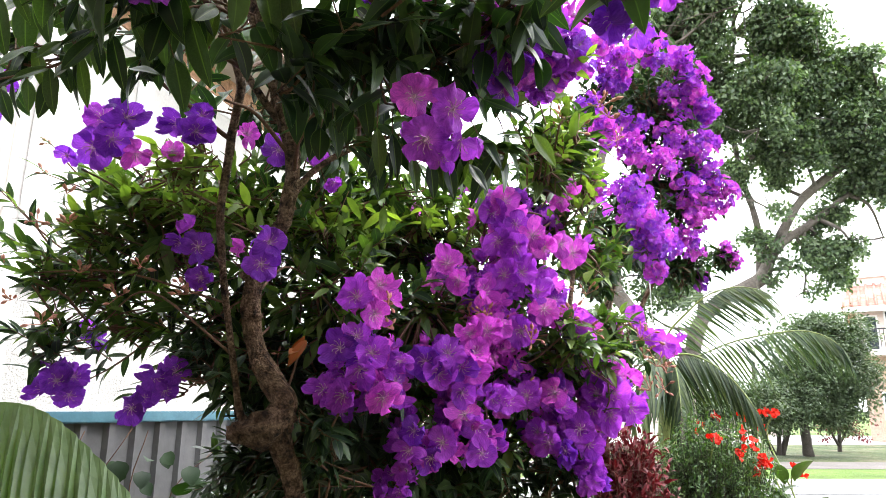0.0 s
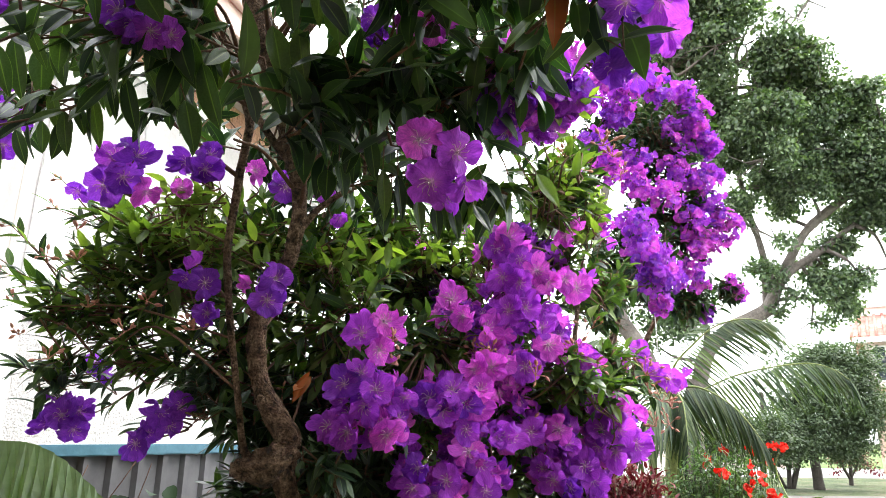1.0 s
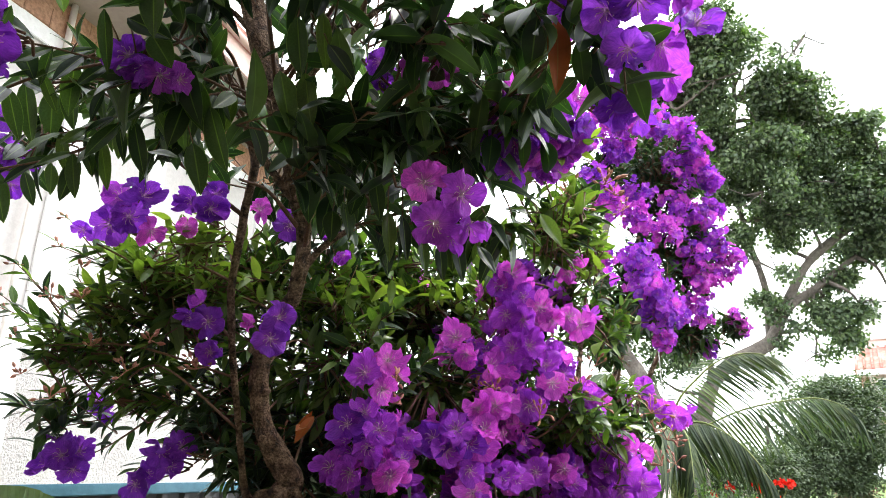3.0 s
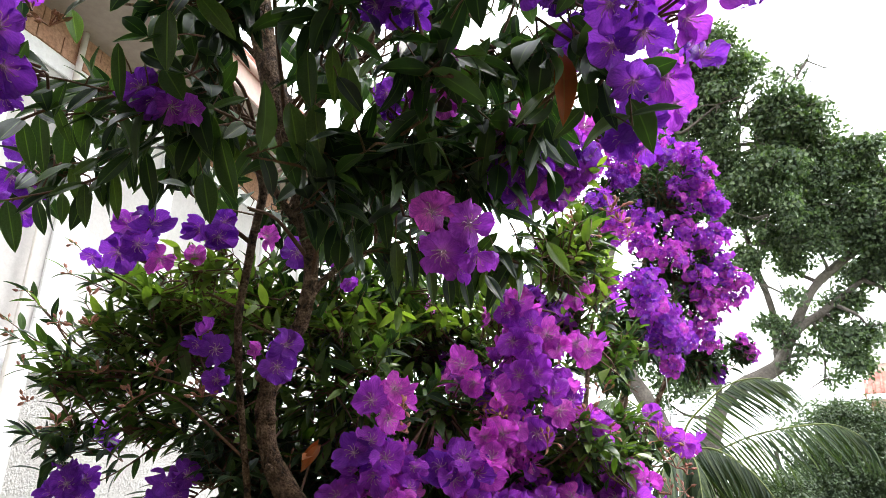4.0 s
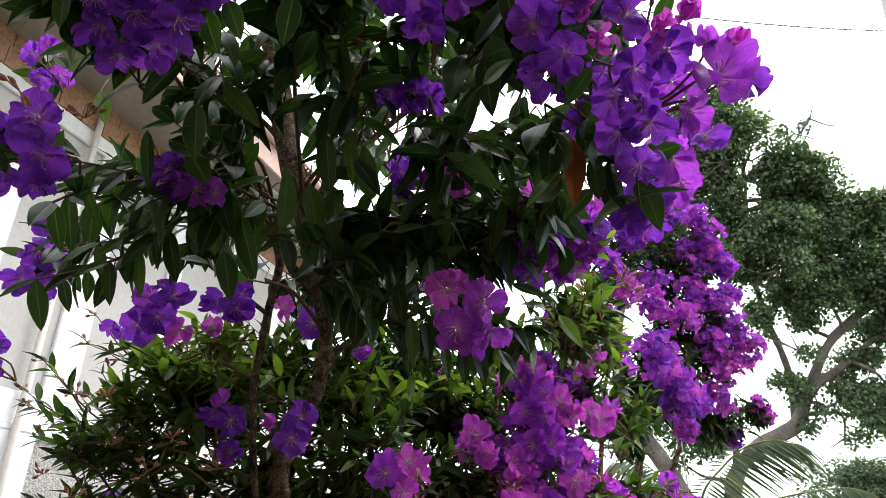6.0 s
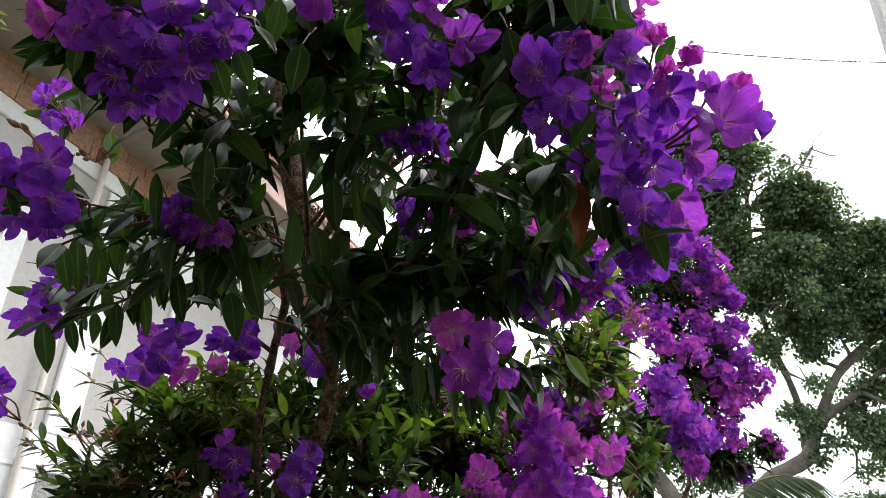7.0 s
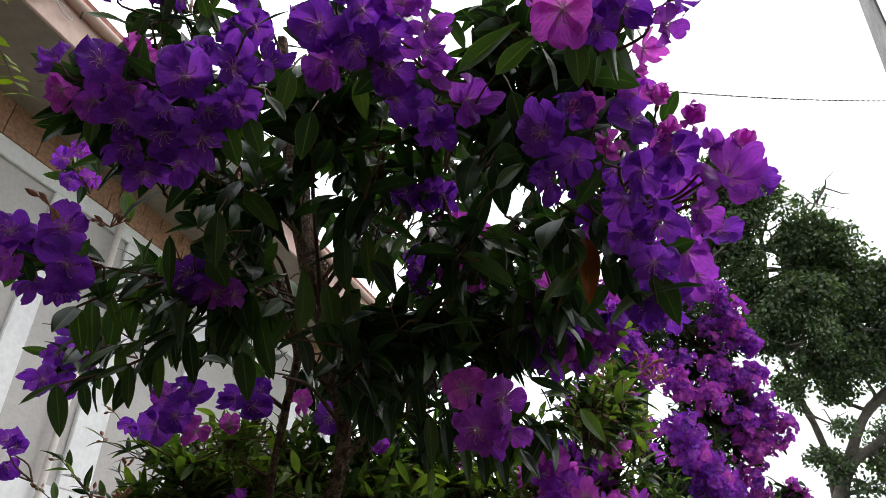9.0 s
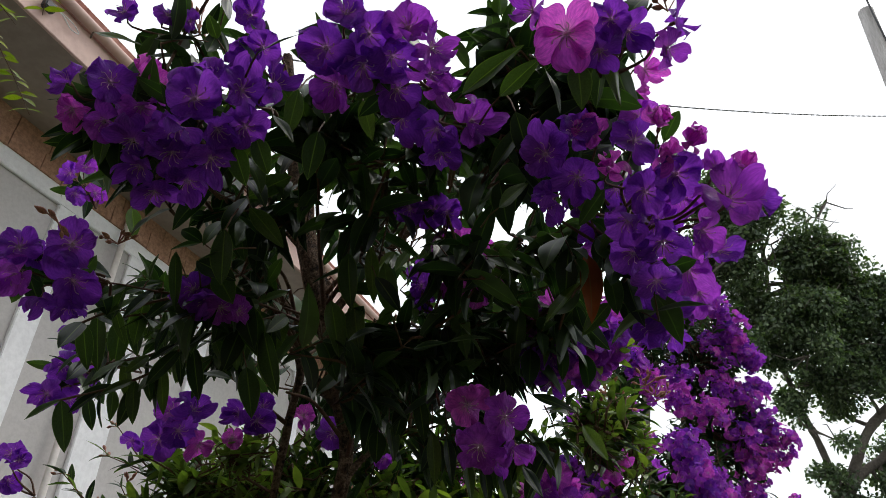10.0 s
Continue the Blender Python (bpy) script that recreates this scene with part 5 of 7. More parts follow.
STAMENS, CALYX_MESH = stamens_mesh(), calyx_mesh()
PETAL_MESH = [[shaped_mesh("petal", s, m) for s in PETALS] for m in PETAL]
LEAF_MESH = [shaped_mesh("leaf", s, LEAF_ONE) for s in LEAVES]
HANGING_MESH = [shaped_mesh("leaf", s, LEAF_ONE) for s in LEAVES_HANGING]
LIT_MESH = [shaped_mesh("leaf", s, LIT_LEAF_ONE) for s in LEAVES_HANGING]


def flower_frames(centre, radius, count, outward, size):
    """Poses of a cluster's flowers: packed over a rounded head, facing out and up."""
    out, tries = [], 0
    while len(out) < count and tries < 400:
        tries += 1
        d = unit(rng.normal(0, 1, 3))
        if d @ outward < -0.35:
            continue
        p = np.asarray(centre) + d * radius * rng.uniform(0.15, 0.95)
        if any(np.linalg.norm(p - q[:3, 3]) < 0.037 * size for q in out):
            continue
        n = unit(0.85 * d + 0.4 * outward + np.array([0, 0, 0.1]) + jitter(0.4))
        m = frame_along(p, unit(np.cross(n, jitter(1.0))), n, size * rng.uniform(0.85, 1.12))
        out.append(m)
    return out


def petal_turns(scale_cup):
    """The poses of five petals round a flower: unevenly spread, some lifted, some drooping or curled."""
    lop = rng.uniform(0, 2 * math.pi)
    for k in range(5):
        a = 2 * math.pi * (k + rng.uniform(-0.2, 0.2)) / 5
        lift = scale_cup + 0.28 * math.cos(a - lop) + rng.uniform(-0.3, 0.35)
        t = Matrix.Rotation(a, 4, "Z") @ Matrix.Translation((0, 0.003, 0.0012 * k)) @ Matrix.Rotation(lift, 4, "X") @ Matrix.Rotation(rng.uniform(-0.32, 0.32), 4, "Y")
        yield np.array(t @ Matrix.Diagonal((rng.uniform(0.95, 1.2), rng.uniform(0.88, 1.06), rng.uniform(0.8, 1.5), 1)))


def whole_flower(hue, cup):
    b = Batch()
    for t in petal_turns(cup):
        b.add(PETALS[rng.integers(5)], t)
    return b.mesh("flower", [PETAL[hue]])


WHOLE = [[whole_flower(h, c) for c in (-0.15, 0.05, 0.25, 0.6)] for h in range(3)]


def add_flowers(tree, clusters, heart, view_side, singles, hue_bias, far_batch, twigs, masses, plain=0, size=1.0, leaf_batch=None, leaf=0.11, shapes=PETALS):
    """Flower heads of one tree: the nearest as flowers with petals, the rest joined."""
    made = 0
    hearts = np.array([q[:3] for q in masses])
    for x, y, z, r, n in clusters:
        c = np.array([x, y, z])
        outward = unit(0.55 * unit(c - heart) + view_side)
        head_hue = rng.uniform(-0.75, 0.75)
        frames = flower_frames(c, max(r, 0.035), n, outward, size)
        near = hearts[np.argmin(np.linalg.norm(hearts - c, axis=1))]
        root = near + 0.2 * (c - near)
        neck = c - outward * 0.07 + np.array([0, 0, -0.02])
        bend = 0.45 * root + 0.55 * neck + np.array([0, 0, -0.03]) + jitter(0.02)
        twigs.tube(smooth_path([(*root, 0.0042), (*bend, 0.0034), (*neck, 0.0026), (*c, 0.002)], 3), 5)
        if leaf_batch is not None:
            for k in range(7):
                f = 0.1 + 0.6 * (k // 2) / 3
                q = bend + (c - bend) * f
                side = unit(np.cross(c - bend, jitter(1.0)))
                y_axis = unit(0.35 * unit(c - bend) + side + np.array([0, 0, -0.15]))
                leaf_batch.add(LEAVES[rng.integers(len(LEAVES))], frame_along(q, y_axis, np.array([0, 0, 1]) + jitter(0.3), leaf * rng.uniform(0.7, 1.15)))
        for m in frames:
            hue = int(np.clip(round(hue_bias + head_hue + rng.normal(0, 0.5)), 0, 2))
            twigs.tube([(*c, 0.0018), (*(m[:3, 3] - 0.02 * unit(m[:3, 2])), 0.0018)], 4, cap=False)
            cup = rng.choice([-0.15, 0.05, 0.25, 0.65], p=[0.3, 0.35, 0.22, 0.13])
            if made < singles:
                ob = place(CALYX_MESH, "flower", None, m, tree)
                place(STAMENS, "stamen_tuft", None, np.eye(4), ob)
                for t in petal_turns(cup):
                    place(PETAL_MESH[hue][rng.integers(5)], "petal", None, t, ob)
                made += 1
            elif made < singles + plain:
                place(WHOLE[hue][rng.integers(4)], "flower", None, m, tree)
                made += 1
            else:
                for t in petal_turns(cup):
                    far_batch.add(shapes[rng.integers(5)], m @ t, hue)


def add_sprays(tree, masses, heart, singles, batch, twigs, shapes, size, hang, up=0.35, slot=0, centre_twigs=True, twig=(0.1, 0.2), pair_count=(3, 6), lit_share=0.0, above=1.85, bare=None, lean=(0, 0, 0)):
    """Leafy twigs through the masses of a crown: opposite pairs of leaves along each twig."""
    made = 0
    for x, y, z, rx, ry, rz, n in masses:
        c, r = np.array([x, y, z]), np.array([rx, ry, rz])
        for _ in range(n):
            d = unit(rng.normal(0, 1, 3))
            p = c + d * r * rng.uniform(0.25, 1.0) ** 0.6
            if bare is not None:
                k = bare[np.argmin(np.abs(bare[:, 2] - p[2]))]
                if np.hypot(p[0] - k[0], p[1] - k[1]) < 0.3 and p[1] < k[1] + 0.05:
                    continue
            grow = unit(0.6 * d + 0.35 * unit(p - heart) + np.array([0, 0, up]) + np.array(lean) + jitter(0.35))
            long = rng.uniform(*twig)
            base = p - grow * long
            if centre_twigs:
                root = c + (base - c) * 0.15 + np.array([0, 0, -0.25 * rz])
                bend = 0.5 * (root + base) + jitter(0.03)
                twigs.tube([(*root, 0.004), (*bend, 0.0035), (*base, 0.0028), (*p, 0.0015)], 5, cap=False)
            else:
                twigs.tube([(*base, 0.003), (*p, 0.0015)], 4, cap=False)
            pairs = rng.integers(*pair_count)
            side = unit(np.cross(grow, jitter(1.0)))
            for k in range(pairs):
                s = (k + 0.6) / pairs
                q = base + grow * long * s
                side = unit(np.cross(grow, side))
                for sign in (1, -1):
                    if rng.uniform() < 0.08:
                        continue
                    spread = 1.0 - 0.55 * s
                    y_axis = unit(grow * (1.1 - spread * 0.6) + sign * side * spread + np.array([0, 0, -hang]) + jitter(0.14))
                    m = frame_along(q, y_axis, np.array([0, 0, 1]) + 0.4 * grow + jitter(0.3), size * rng.uniform(0.65, 1.15) * (1.05 - 0.35 * s))
                    if made < singles:
                        place(LEAF_MESH[rng.integers(len(LEAF_MESH))], "leaf", None, m, tree)
                        made += 1
                    else:
                        # Above the set height a share of leaves takes the lit colour.
                        batch.add(shapes[rng.integers(len(shapes))], m, slot if q[2] > above and rng.uniform() < lit_share else 0)


def add_limbs(tree, starts, masses, name="limb", thick=0.0075):
    """Limbs from points of the trunk to the heart of each leaf mass."""
    for x, y, z, rx, ry, rz, n in masses[::2]:
        c = np.array([x, y, z - 0.2 * rz])
        s = min(starts, key=lambda q: np.linalg.norm(q[:3] - c) + 0.8 * max(0.0, q[2] - c[2] + 0.1))
        mid = 0.5 * (s[:3] + c) + np.array([0, 0, 0.08]) + jitter(0.03)
        b = Batch()
        b.tube(smooth_path([(*s[:3], min(thick, 0.8 * s[3])), (*mid, thick * 0.75), (*c, thick * 0.45)], 6), 7, 0.15)
        part(name, b.mesh(name, [TWIG]), None, tree)


def add_blooms(tree, rows, masses, twigs, leaf_batch=None, leaf=0.11):
    """Single flowers, each with the way that it faces; tone 5 is a half-closed one that shows its pink backs."""
    hearts = np.array([q[:3] for q in masses])
    spots = np.array([q[:3] for q in rows])
    for x, y, z, yaw, pitch, size, tone in rows:
        a, e = radians(yaw), radians(pitch)
        p, n = np.array([x, y, z]), np.array([math.cos(e) * math.cos(a), math.cos(e) * math.sin(a), math.sin(e)])
        n = unit(n + jitter(0.12))
        m = frame_along(p, unit(np.cross(n, jitter(1.0))), n, 0.97 * size)
        neck = p - n * 0.06 * size + np.array([0, 0, -0.01])
        head = spots[np.linalg.norm(spots - p, axis=1) < 0.13].mean(axis=0) + np.array([0, 0.05, -0.02])
        near = hearts[np.argmin(np.linalg.norm(hearts - head, axis=1))]
        root = head + unit(near - head) * min(0.1, 0.6 * np.linalg.norm(near - head))
        twigs.tube(smooth_path([(*root, 0.0036), (*(0.5 * (root + neck) + jitter(0.015)), 0.003), (*neck, 0.0024), (*(p - 0.015 * size * n), 0.0018)], 3), 5, cap=False)
        ob = place(CALYX_MESH, "flower", None, m, tree)
        place(STAMENS, "stamen_tuft", None, np.eye(4), ob)
        cup = 1.0 if tone == 5 else rng.choice([-0.12, 0.05, 0.2, 0.42], p=[0.25, 0.35, 0.27, 0.13])
        hue = 2 if tone == 5 else tone
        for t in petal_turns(cup):
            place(PETAL_MESH[hue][rng.integers(5)], "petal", None, t, ob)
        for k in range(2 if leaf_batch is not None and x < 0.24 else 0):
            side = unit(np.cross(n, jitter(1.0)))
            leaf_batch.add(LEAVES[rng.integers(len(LEAVES))], frame_along(neck - n * 0.03, unit(side - 0.35 * n + np.array([0, 0, -0.25])), n + jitter(0.4), leaf * rng.uniform(0.7, 1.1)))


def add_hanging_leaves(tree, rows, twigs):
    """Large single leaves, from stalk to tip, each on a short stalk to the nearest twig."""
    paths = [smooth_path([(*q, 0.0045 - 0.0007 * i) for i, q in enumerate(r)], 8) for r in TWIG_PATHS]
    for p in paths:
        twigs.tube(p, 6)
    on = np.vstack([p[:, :3] for p in paths])
    for p in paths:
        for k in range(3, len(p) - 1, 5):
            q, grow = p[k, :3], unit(p[k + 1, :3] - p[k - 1, :3])
            for sign in (1, -1):
                y_axis = unit(0.35 * grow + np.array([0.25 * sign, 0.55 * sign, -0.8]) + jitter(0.25))
                place(HANGING_MESH[rng.integers(3)], "leaf", None, frame_along(q, y_axis, np.array([0.1, -0.8, 0.35]) + jitter(0.4), rng.uniform(0.08, 0.13)) @ np.diag([rng.uniform(0.65, 0.95), 1, 1, 1]), tree)
    for bx, by, bz, tx, ty, tz, wide in rows:
        b, e = np.array([bx, by, bz]), np.array([tx, ty, tz])
        long = np.linalg.norm(e - b)
        m = frame_along(b, e - b, np.array([0.1, -0.8, 0.35]) + jitter(0.3), 1.0)
        m[:3, 0] *= long * max(0.2, min(wide, 0.55)) / 0.4
        m[:3, 1] *= long
        m[:3, 2] *= long
        # Leaves on the bright right-hand side get the lit copy.
        place((LIT_MESH if bx > 0.05 and by > 1.4 else HANGING_MESH)[rng.integers(3)], "leaf", None, m, tree)
        q = on[np.argmin(np.linalg.norm(on - b, axis=1))]
        if np.linalg.norm(q - b) > 0.2:
            q = b - unit(e - b) * 0.05 + np.array([0, 0.05, 0.03])
        twigs.tube([(*q, 0.0022), (*(0.5 * (q + b) + np.array([0, 0, 0.006])), 0.0018), (*b, 0.0014)], 5, cap=False)


def add_low_sprays(rows, batch, twigs):
    """Long leafy shoots reaching out of the lower crown, with opposite pairs of narrow leaves and a tuft at the tip."""
    for ax, ay, az, ex, ey, ez, leaf, pairs in rows:
        a, e = np.array([ax, ay, az]), np.array([ex, ey, ez])
        long = np.linalg.norm(e - a)
        mid = 0.5 * (a + e) + np.array([0, 0, -0.06 * long]) + jitter(0.01)
        path = smooth_path([(*a, 0.0042), (*mid, 0.0032), (*e, 0.0014)], 10, 0.4)
        twigs.tube(path, 5)
        side = unit(np.array([0, -0.7, 0.5]) + jitter(0.5))
        for k in range(pairs + 1):
            s = 0.3 + 0.7 * k / pairs
            i = min(len(path) - 2, int(s * (len(path) - 1)))
            q, grow = path[i, :3], unit(path[i + 1, :3] - path[i, :3])
            side = unit(np.cross(grow, side) + jitter(0.15))
            for sign in (1, -1):
                y_axis = unit(grow * (0.55 + 0.5 * s) + sign * side * (0.9 - 0.35 * s) + jitter(0.12))
                batch.add(LEAVES_NARROW[rng.integers(4)], frame_along(q, y_axis, np.array([0, -0.3, 1]) + jitter(0.35), leaf * rng.uniform(0.75, 1.2)), 1 if rng.uniform() < 0.35 else 0)


def add_buds(tree, clusters, outward):
    for x, y, z, r, n in clusters:
        b = Batch()
        c = np.array([x, y, z])
        for _ in range(n + 3):
            d = unit(outward + jitter(0.6))
            q = c + d * rng.uniform(0.3, 1.0) * max(r, 0.02) * 1.3
            b.tube([(*c, 0.0016), (*q, 0.0014)], 4, cap=False)
            b.add(BUD_SHAPE, frame_along(q, unit(d + jitter(0.3)), jitter(1), rng.uniform(0.9, 1.4)))
        part("bud_cluster", b.mesh("bud_cluster", [BUD]), None, tree, "pinkish brown downy flower buds")


def near_tree():
    t = thing("flowering_tree", "purple-flowering tree with a scarred brown trunk and glossy ribbed leaves", "tree", group="flowering trees")
    starts = []
    for name, rows, rough in (("trunk", TRUNK, 0.34), ("stem", STEM, 0.25), ("bough", FORK, 0.2), ("bough", SIDE, 0.2), ("bough", LEADER, 0.2), ("bough", REACH, 0.2)):
        p = smooth_path(rows, 7, 0.28)
        b = Batch()
        b.tube(p, 16 if name == "trunk" else 9, rough)
        part(name, b.mesh(name, [BARK]), None, t, "scarred brown trunk with pruning knots" if name == "trunk" else "")
        starts += list(p[10:])
    burl = Batch()
    burl.tube(smooth_path([(*BURL[0], 0.02), (*BURL[1], 0.034), (*BURL[2], 0.042), (*BURL[3], 0.03)], 7), 16, 0.9)
    part("burl", burl.mesh("burl", [BARK]), None, t, "swollen knobbly burl at the fork")
    for k in (26, 33, 47, 60, 70):
        q = smooth_path(TRUNK, 7)[k]
        d = unit(np.array([math.cos(k * 2.1), -0.8, 0.35]))
        e = q[:3] + d * (q[3] + 0.02)
        knots = Batch()
        knots.tube([(*q[:3], 0.013), (*(q[:3] + d * q[3]), 0.013), (*e, 0.010), (*(e + d * 0.002), 0.004)], 9, 0.3)
        part("cut_stub", knots.mesh("cut_stub", [BARK]), None, t)
    heart = np.array([-0.45, 1.8, 2.6])
    twigs, leaves = Batch(), Batch()
    add_limbs(t, starts, CROWN_LEAVES)
    add_limbs(t, starts, LOW_LEAVES, thick=0.0045)
    add_sprays(t, CROWN_LEAVES, heart, 190, leaves, twigs, LEAVES, 0.15, 0.5, 0.1, twig=(0.12, 0.26), pair_count=(3, 6), bare=smooth_path(TRUNK, 7))
    add_sprays(t, [(*q[:6], round(1.1 * q[6])) for q in LOW_LEAVES], np.array([-0.5, 1.95, 1.8]), 0, leaves, twigs, LEAVES_NARROW, 0.118, 0.12, 0.15, 1, twig=(0.14, 0.3), pair_count=(5, 9), lit_share=0.85, above=1.68, lean=(-0.35, -0.6, 0.1))
    add_sprays(t, SHADED_LEAVES, np.array([-0.5, 1.95, 1.5]), 0, leaves, twigs, LEAVES, 0.105, 0.3, 0.1, twig=(0.1, 0.2), pair_count=(3, 6), lean=(0, -0.4, 0))
    add_low_sprays(LOW_SPRAYS, leaves, twigs)
    add_hanging_leaves(t, HANGING_LEAVES, twigs)
    add_blooms(t, CROWN_BLOOMS, CROWN_LEAVES, twigs, leaves, 0.11)
    add_blooms(t, LOW_BLOOMS, LOW_LEAVES, twigs)
    part("twigs", twigs.mesh("twigs", [TWIG]), None, t, kind="stuff")
    part("leaves", leaves.mesh("leaves", [LEAF, LIT_LEAF]), None, t, kind="stuff")
    add_buds(t, [q for q in BUDS if q[1] < 2.2 and q[0] < 0.4], np.array([0, -0.4, 0.5]))
    add_buds(t, [(q[3], q[4], q[5], 0.016, 0) for q in LOW_SPRAYS[::2]], np.array([-0.4, -0.2, 0.5]))
    young = Batch()
    tw = Batch()
    # Pale tips along the lower crown's top stand in for light on it.
    add_sprays(t, [(*q[:6], q[6] + 4) for q in YOUNG_LIT_TIPS if q[0] < 0], heart, 0, young, tw, LEAVES_NARROW, 0.1, 0.0, 0.5, lean=(-0.2, -0.4, 0))
    part("young_lit_leaves", young.mesh("young_lit_leaves", [YOUNG_LIT]), None, t, "yellow-green young leaves and tips coloured as lit", "stuff")
    part("tip_twigs", tw.mesh("tip_twigs", [TWIG]), None, t, kind="stuff")
    b = Batch()
    b.add(LEAVES[3], frame_along(ORANGE, np.subtract(ORANGE_TIP, ORANGE), (0.25, -1, 0.2), float(np.linalg.norm(np.subtract(ORANGE_TIP, ORANGE)))))
    part("orange_leaf", b.mesh("orange_leaf", [RUSTY]), None, t, "one dying orange leaf hanging down")
    for k in range(3):
        b = Batch()
        b.add(LEAVES[3], frame_along((-0.46 + 0.03 * k, 1.9 - 0.03 * k, 1.58 + 0.03 * k), (0.3 - 0.3 * k, -0.3, 0.5 - 0.5 * k), (0.1, -1, 0.3), 0.1))
        part("brown_leaf", b.mesh("brown_leaf", [RUSTY]), None, t, "dying brown leaf")


def cascade():
    t = thing("flowering_shrub", "dense flowering shrub covered in magenta and purple blooms", "shrub", group="flowering trees")
    starts = []
    for rows in ([(0.02, 2.5, 0, 0.024), (0.05, 2.5, 0.6, 0.02), (0.0, 2.5, 1.3, 0.016), (0.15, 2.5, 2.1, 0.01)], [(0.15, 2.5, 0, 0.022), (0.3, 2.5, 0.7, 0.018), (0.45, 2.6, 1.4, 0.014), (0.6, 2.8, 2.2, 0.009)], [(0.0, 2.45, 0, 0.02), (-0.2, 2.4, 0.7, 0.016), (-0.25, 2.35, 1.5, 0.01)]):
        p = smooth_path(rows, 7)
        b = Batch()
        b.tube(p, 9, 0.2)
        part("stem", b.mesh("stem", [BARK]), None, t)
        starts += list(p[4:])
    heart = np.array([0.25, 2.7, 1.6])
    twigs, leaves, blooms = Batch(), Batch(), Batch()
    add_limbs(t, starts, CASCADE_LEAVES, thick=0.007)
    add_sprays(t, CASCADE_LEAVES, heart, 120, leaves, twigs, LEAVES, 0.12, 0.15, 0.3, 1, twig=(0.14, 0.28), pair_count=(4, 7), lit_share=0.75, above=1.3, lean=(0.15, -0.45, 0.15))
    add_blooms(t, [(*q[:6], 1 if q[6] == 0 and i % 3 else q[6]) for i, q in enumerate(CASCADE_BLOOMS)], CASCADE_LEAVES, twigs)
    add_flowers(t, [(x + 0.01, y + 0.04, z, 1.15 * r, round(1.1 * n)) for x, y, z, r, n in CASCADE_FLOWERS], heart, np.array([0.1, -0.5, 0.75]), 200, 1.3, blooms, twigs, CASCADE_LEAVES, 0, 0.84, leaves, 0.1)
    part("twigs", twigs.mesh("twigs", [TWIG]), None, t, kind="stuff")
    part("leaves", leaves.mesh("leaves", [LEAF, LIT_LEAF]), None, t, kind="stuff")
    if blooms.n:
        part("flowers", blooms.mesh("flowers", PETAL_FAR), None, t, kind="stuff")
    add_buds(t, [q for q in BUDS if q[0] >= 0.4 or q[1] >= 2.2], np.array([0.2, -0.3, 0.6]))
    young, tw = Batch(), Batch()
    add_sprays(t, [q for q in YOUNG_LIT_TIPS if q[0] >= 0], heart, 0, young, tw, LEAVES, 0.08, -0.1, 0.8)
    part("young_lit_leaves", young.mesh("young_lit_leaves", [YOUNG_LIT]), None, t, "yellow-green young leaves and tips coloured as lit", "stuff")
    part("tip_twigs", tw.mesh("tip_twigs", [TWIG]), None, t, kind="stuff")


def far_flowering_tree():
    t = thing("flowering_tree", "second flowering tree with dense heads of violet blooms", "tree", group="flowering trees")
    starts = []
    for rows in ([(0.95, 4.6, 0, 0.05), (1.0, 4.6, 0.9, 0.042), (1.1, 4.6, 1.8, 0.034), (1.25, 4.5, 2.6, 0.024), (1.4, 4.4, 3.3, 0.012)], [(1.0, 4.6, 0.9, 0.03), (1.2, 4.6, 1.7, 0.024), (1.5, 4.5, 2.4, 0.014)]):
        p = smooth_path(rows, 7)
        b = Batch()
        b.tube(p, 10, 0.25)
        part("trunk" if rows[0][2] == 0 else "bough", b.mesh("trunk", [BARK]), None, t)
        starts += list(p[6:])
    heart = np.array([1.2, 4.6, 2.6])
    twigs, leaves, blooms = Batch(), Batch(), Batch()
    add_limbs(t, starts, FAR_LEAVES, thick=0.012)
    add_sprays(t, FAR_LEAVES, heart, 0, leaves, twigs, LEAVES_SMALL, 0.115, 0.2, 0.25)
    add_flowers(t, [(x, y, z, 1.3 * r, round(1.5 * n)) for x, y, z, r, n in FAR_FLOWERS], heart, np.array([0.15, -0.6, 0.1]), 0, 1.1, blooms, twigs, FAR_LEAVES, 300, 0.68, shapes=PETALS_SMALL)
    part("twigs", twigs.mesh("twigs", [TWIG]), None, t, kind="stuff")
    part("leaves", leaves.mesh("leaves", [LEAF_FAR]), None, t, kind="stuff")
    part("flowers", blooms.mesh("flowers", PETAL_FAR), None, t, "dense violet and magenta flower heads", "stuff")


near_tree()
cascade()
far_flowering_tree()

# == the big street tree and the trees across the road
BOLE = [(5.09, 14.67, -0.1, 0.265), (5.05, 14.39, 1.05, 0.248), (5.03, 14.2, 1.86, 0.240), (5.2, 14, 2.67, 0.231)]
BOUGH_A = [(5.17, 14.06, 2.44, 0.171), (5.36, 13.88, 3.19, 0.154), (5.86, 13.75, 3.73, 0.145), (6.63, 13.66, 4.12, 0.141), (6.92, 13.51, 4.76, 0.111), (7.4, 13.3, 5.62, 0.090), (7.87, 13.19, 6.09, 0.094), (8.58, 13.07, 6.61, 0.068), (9.17, 12.93, 7.19, 0.043)]
BOUGH_B = [(6.63, 13.65, 4.18, 0.094), (7.1, 13.48, 4.87, 0.086), (7.63, 13.4, 5.22, 0.086), (8.23, 13.29, 5.68, 0.060), (8.7, 13.21, 6.03, 0.034)]
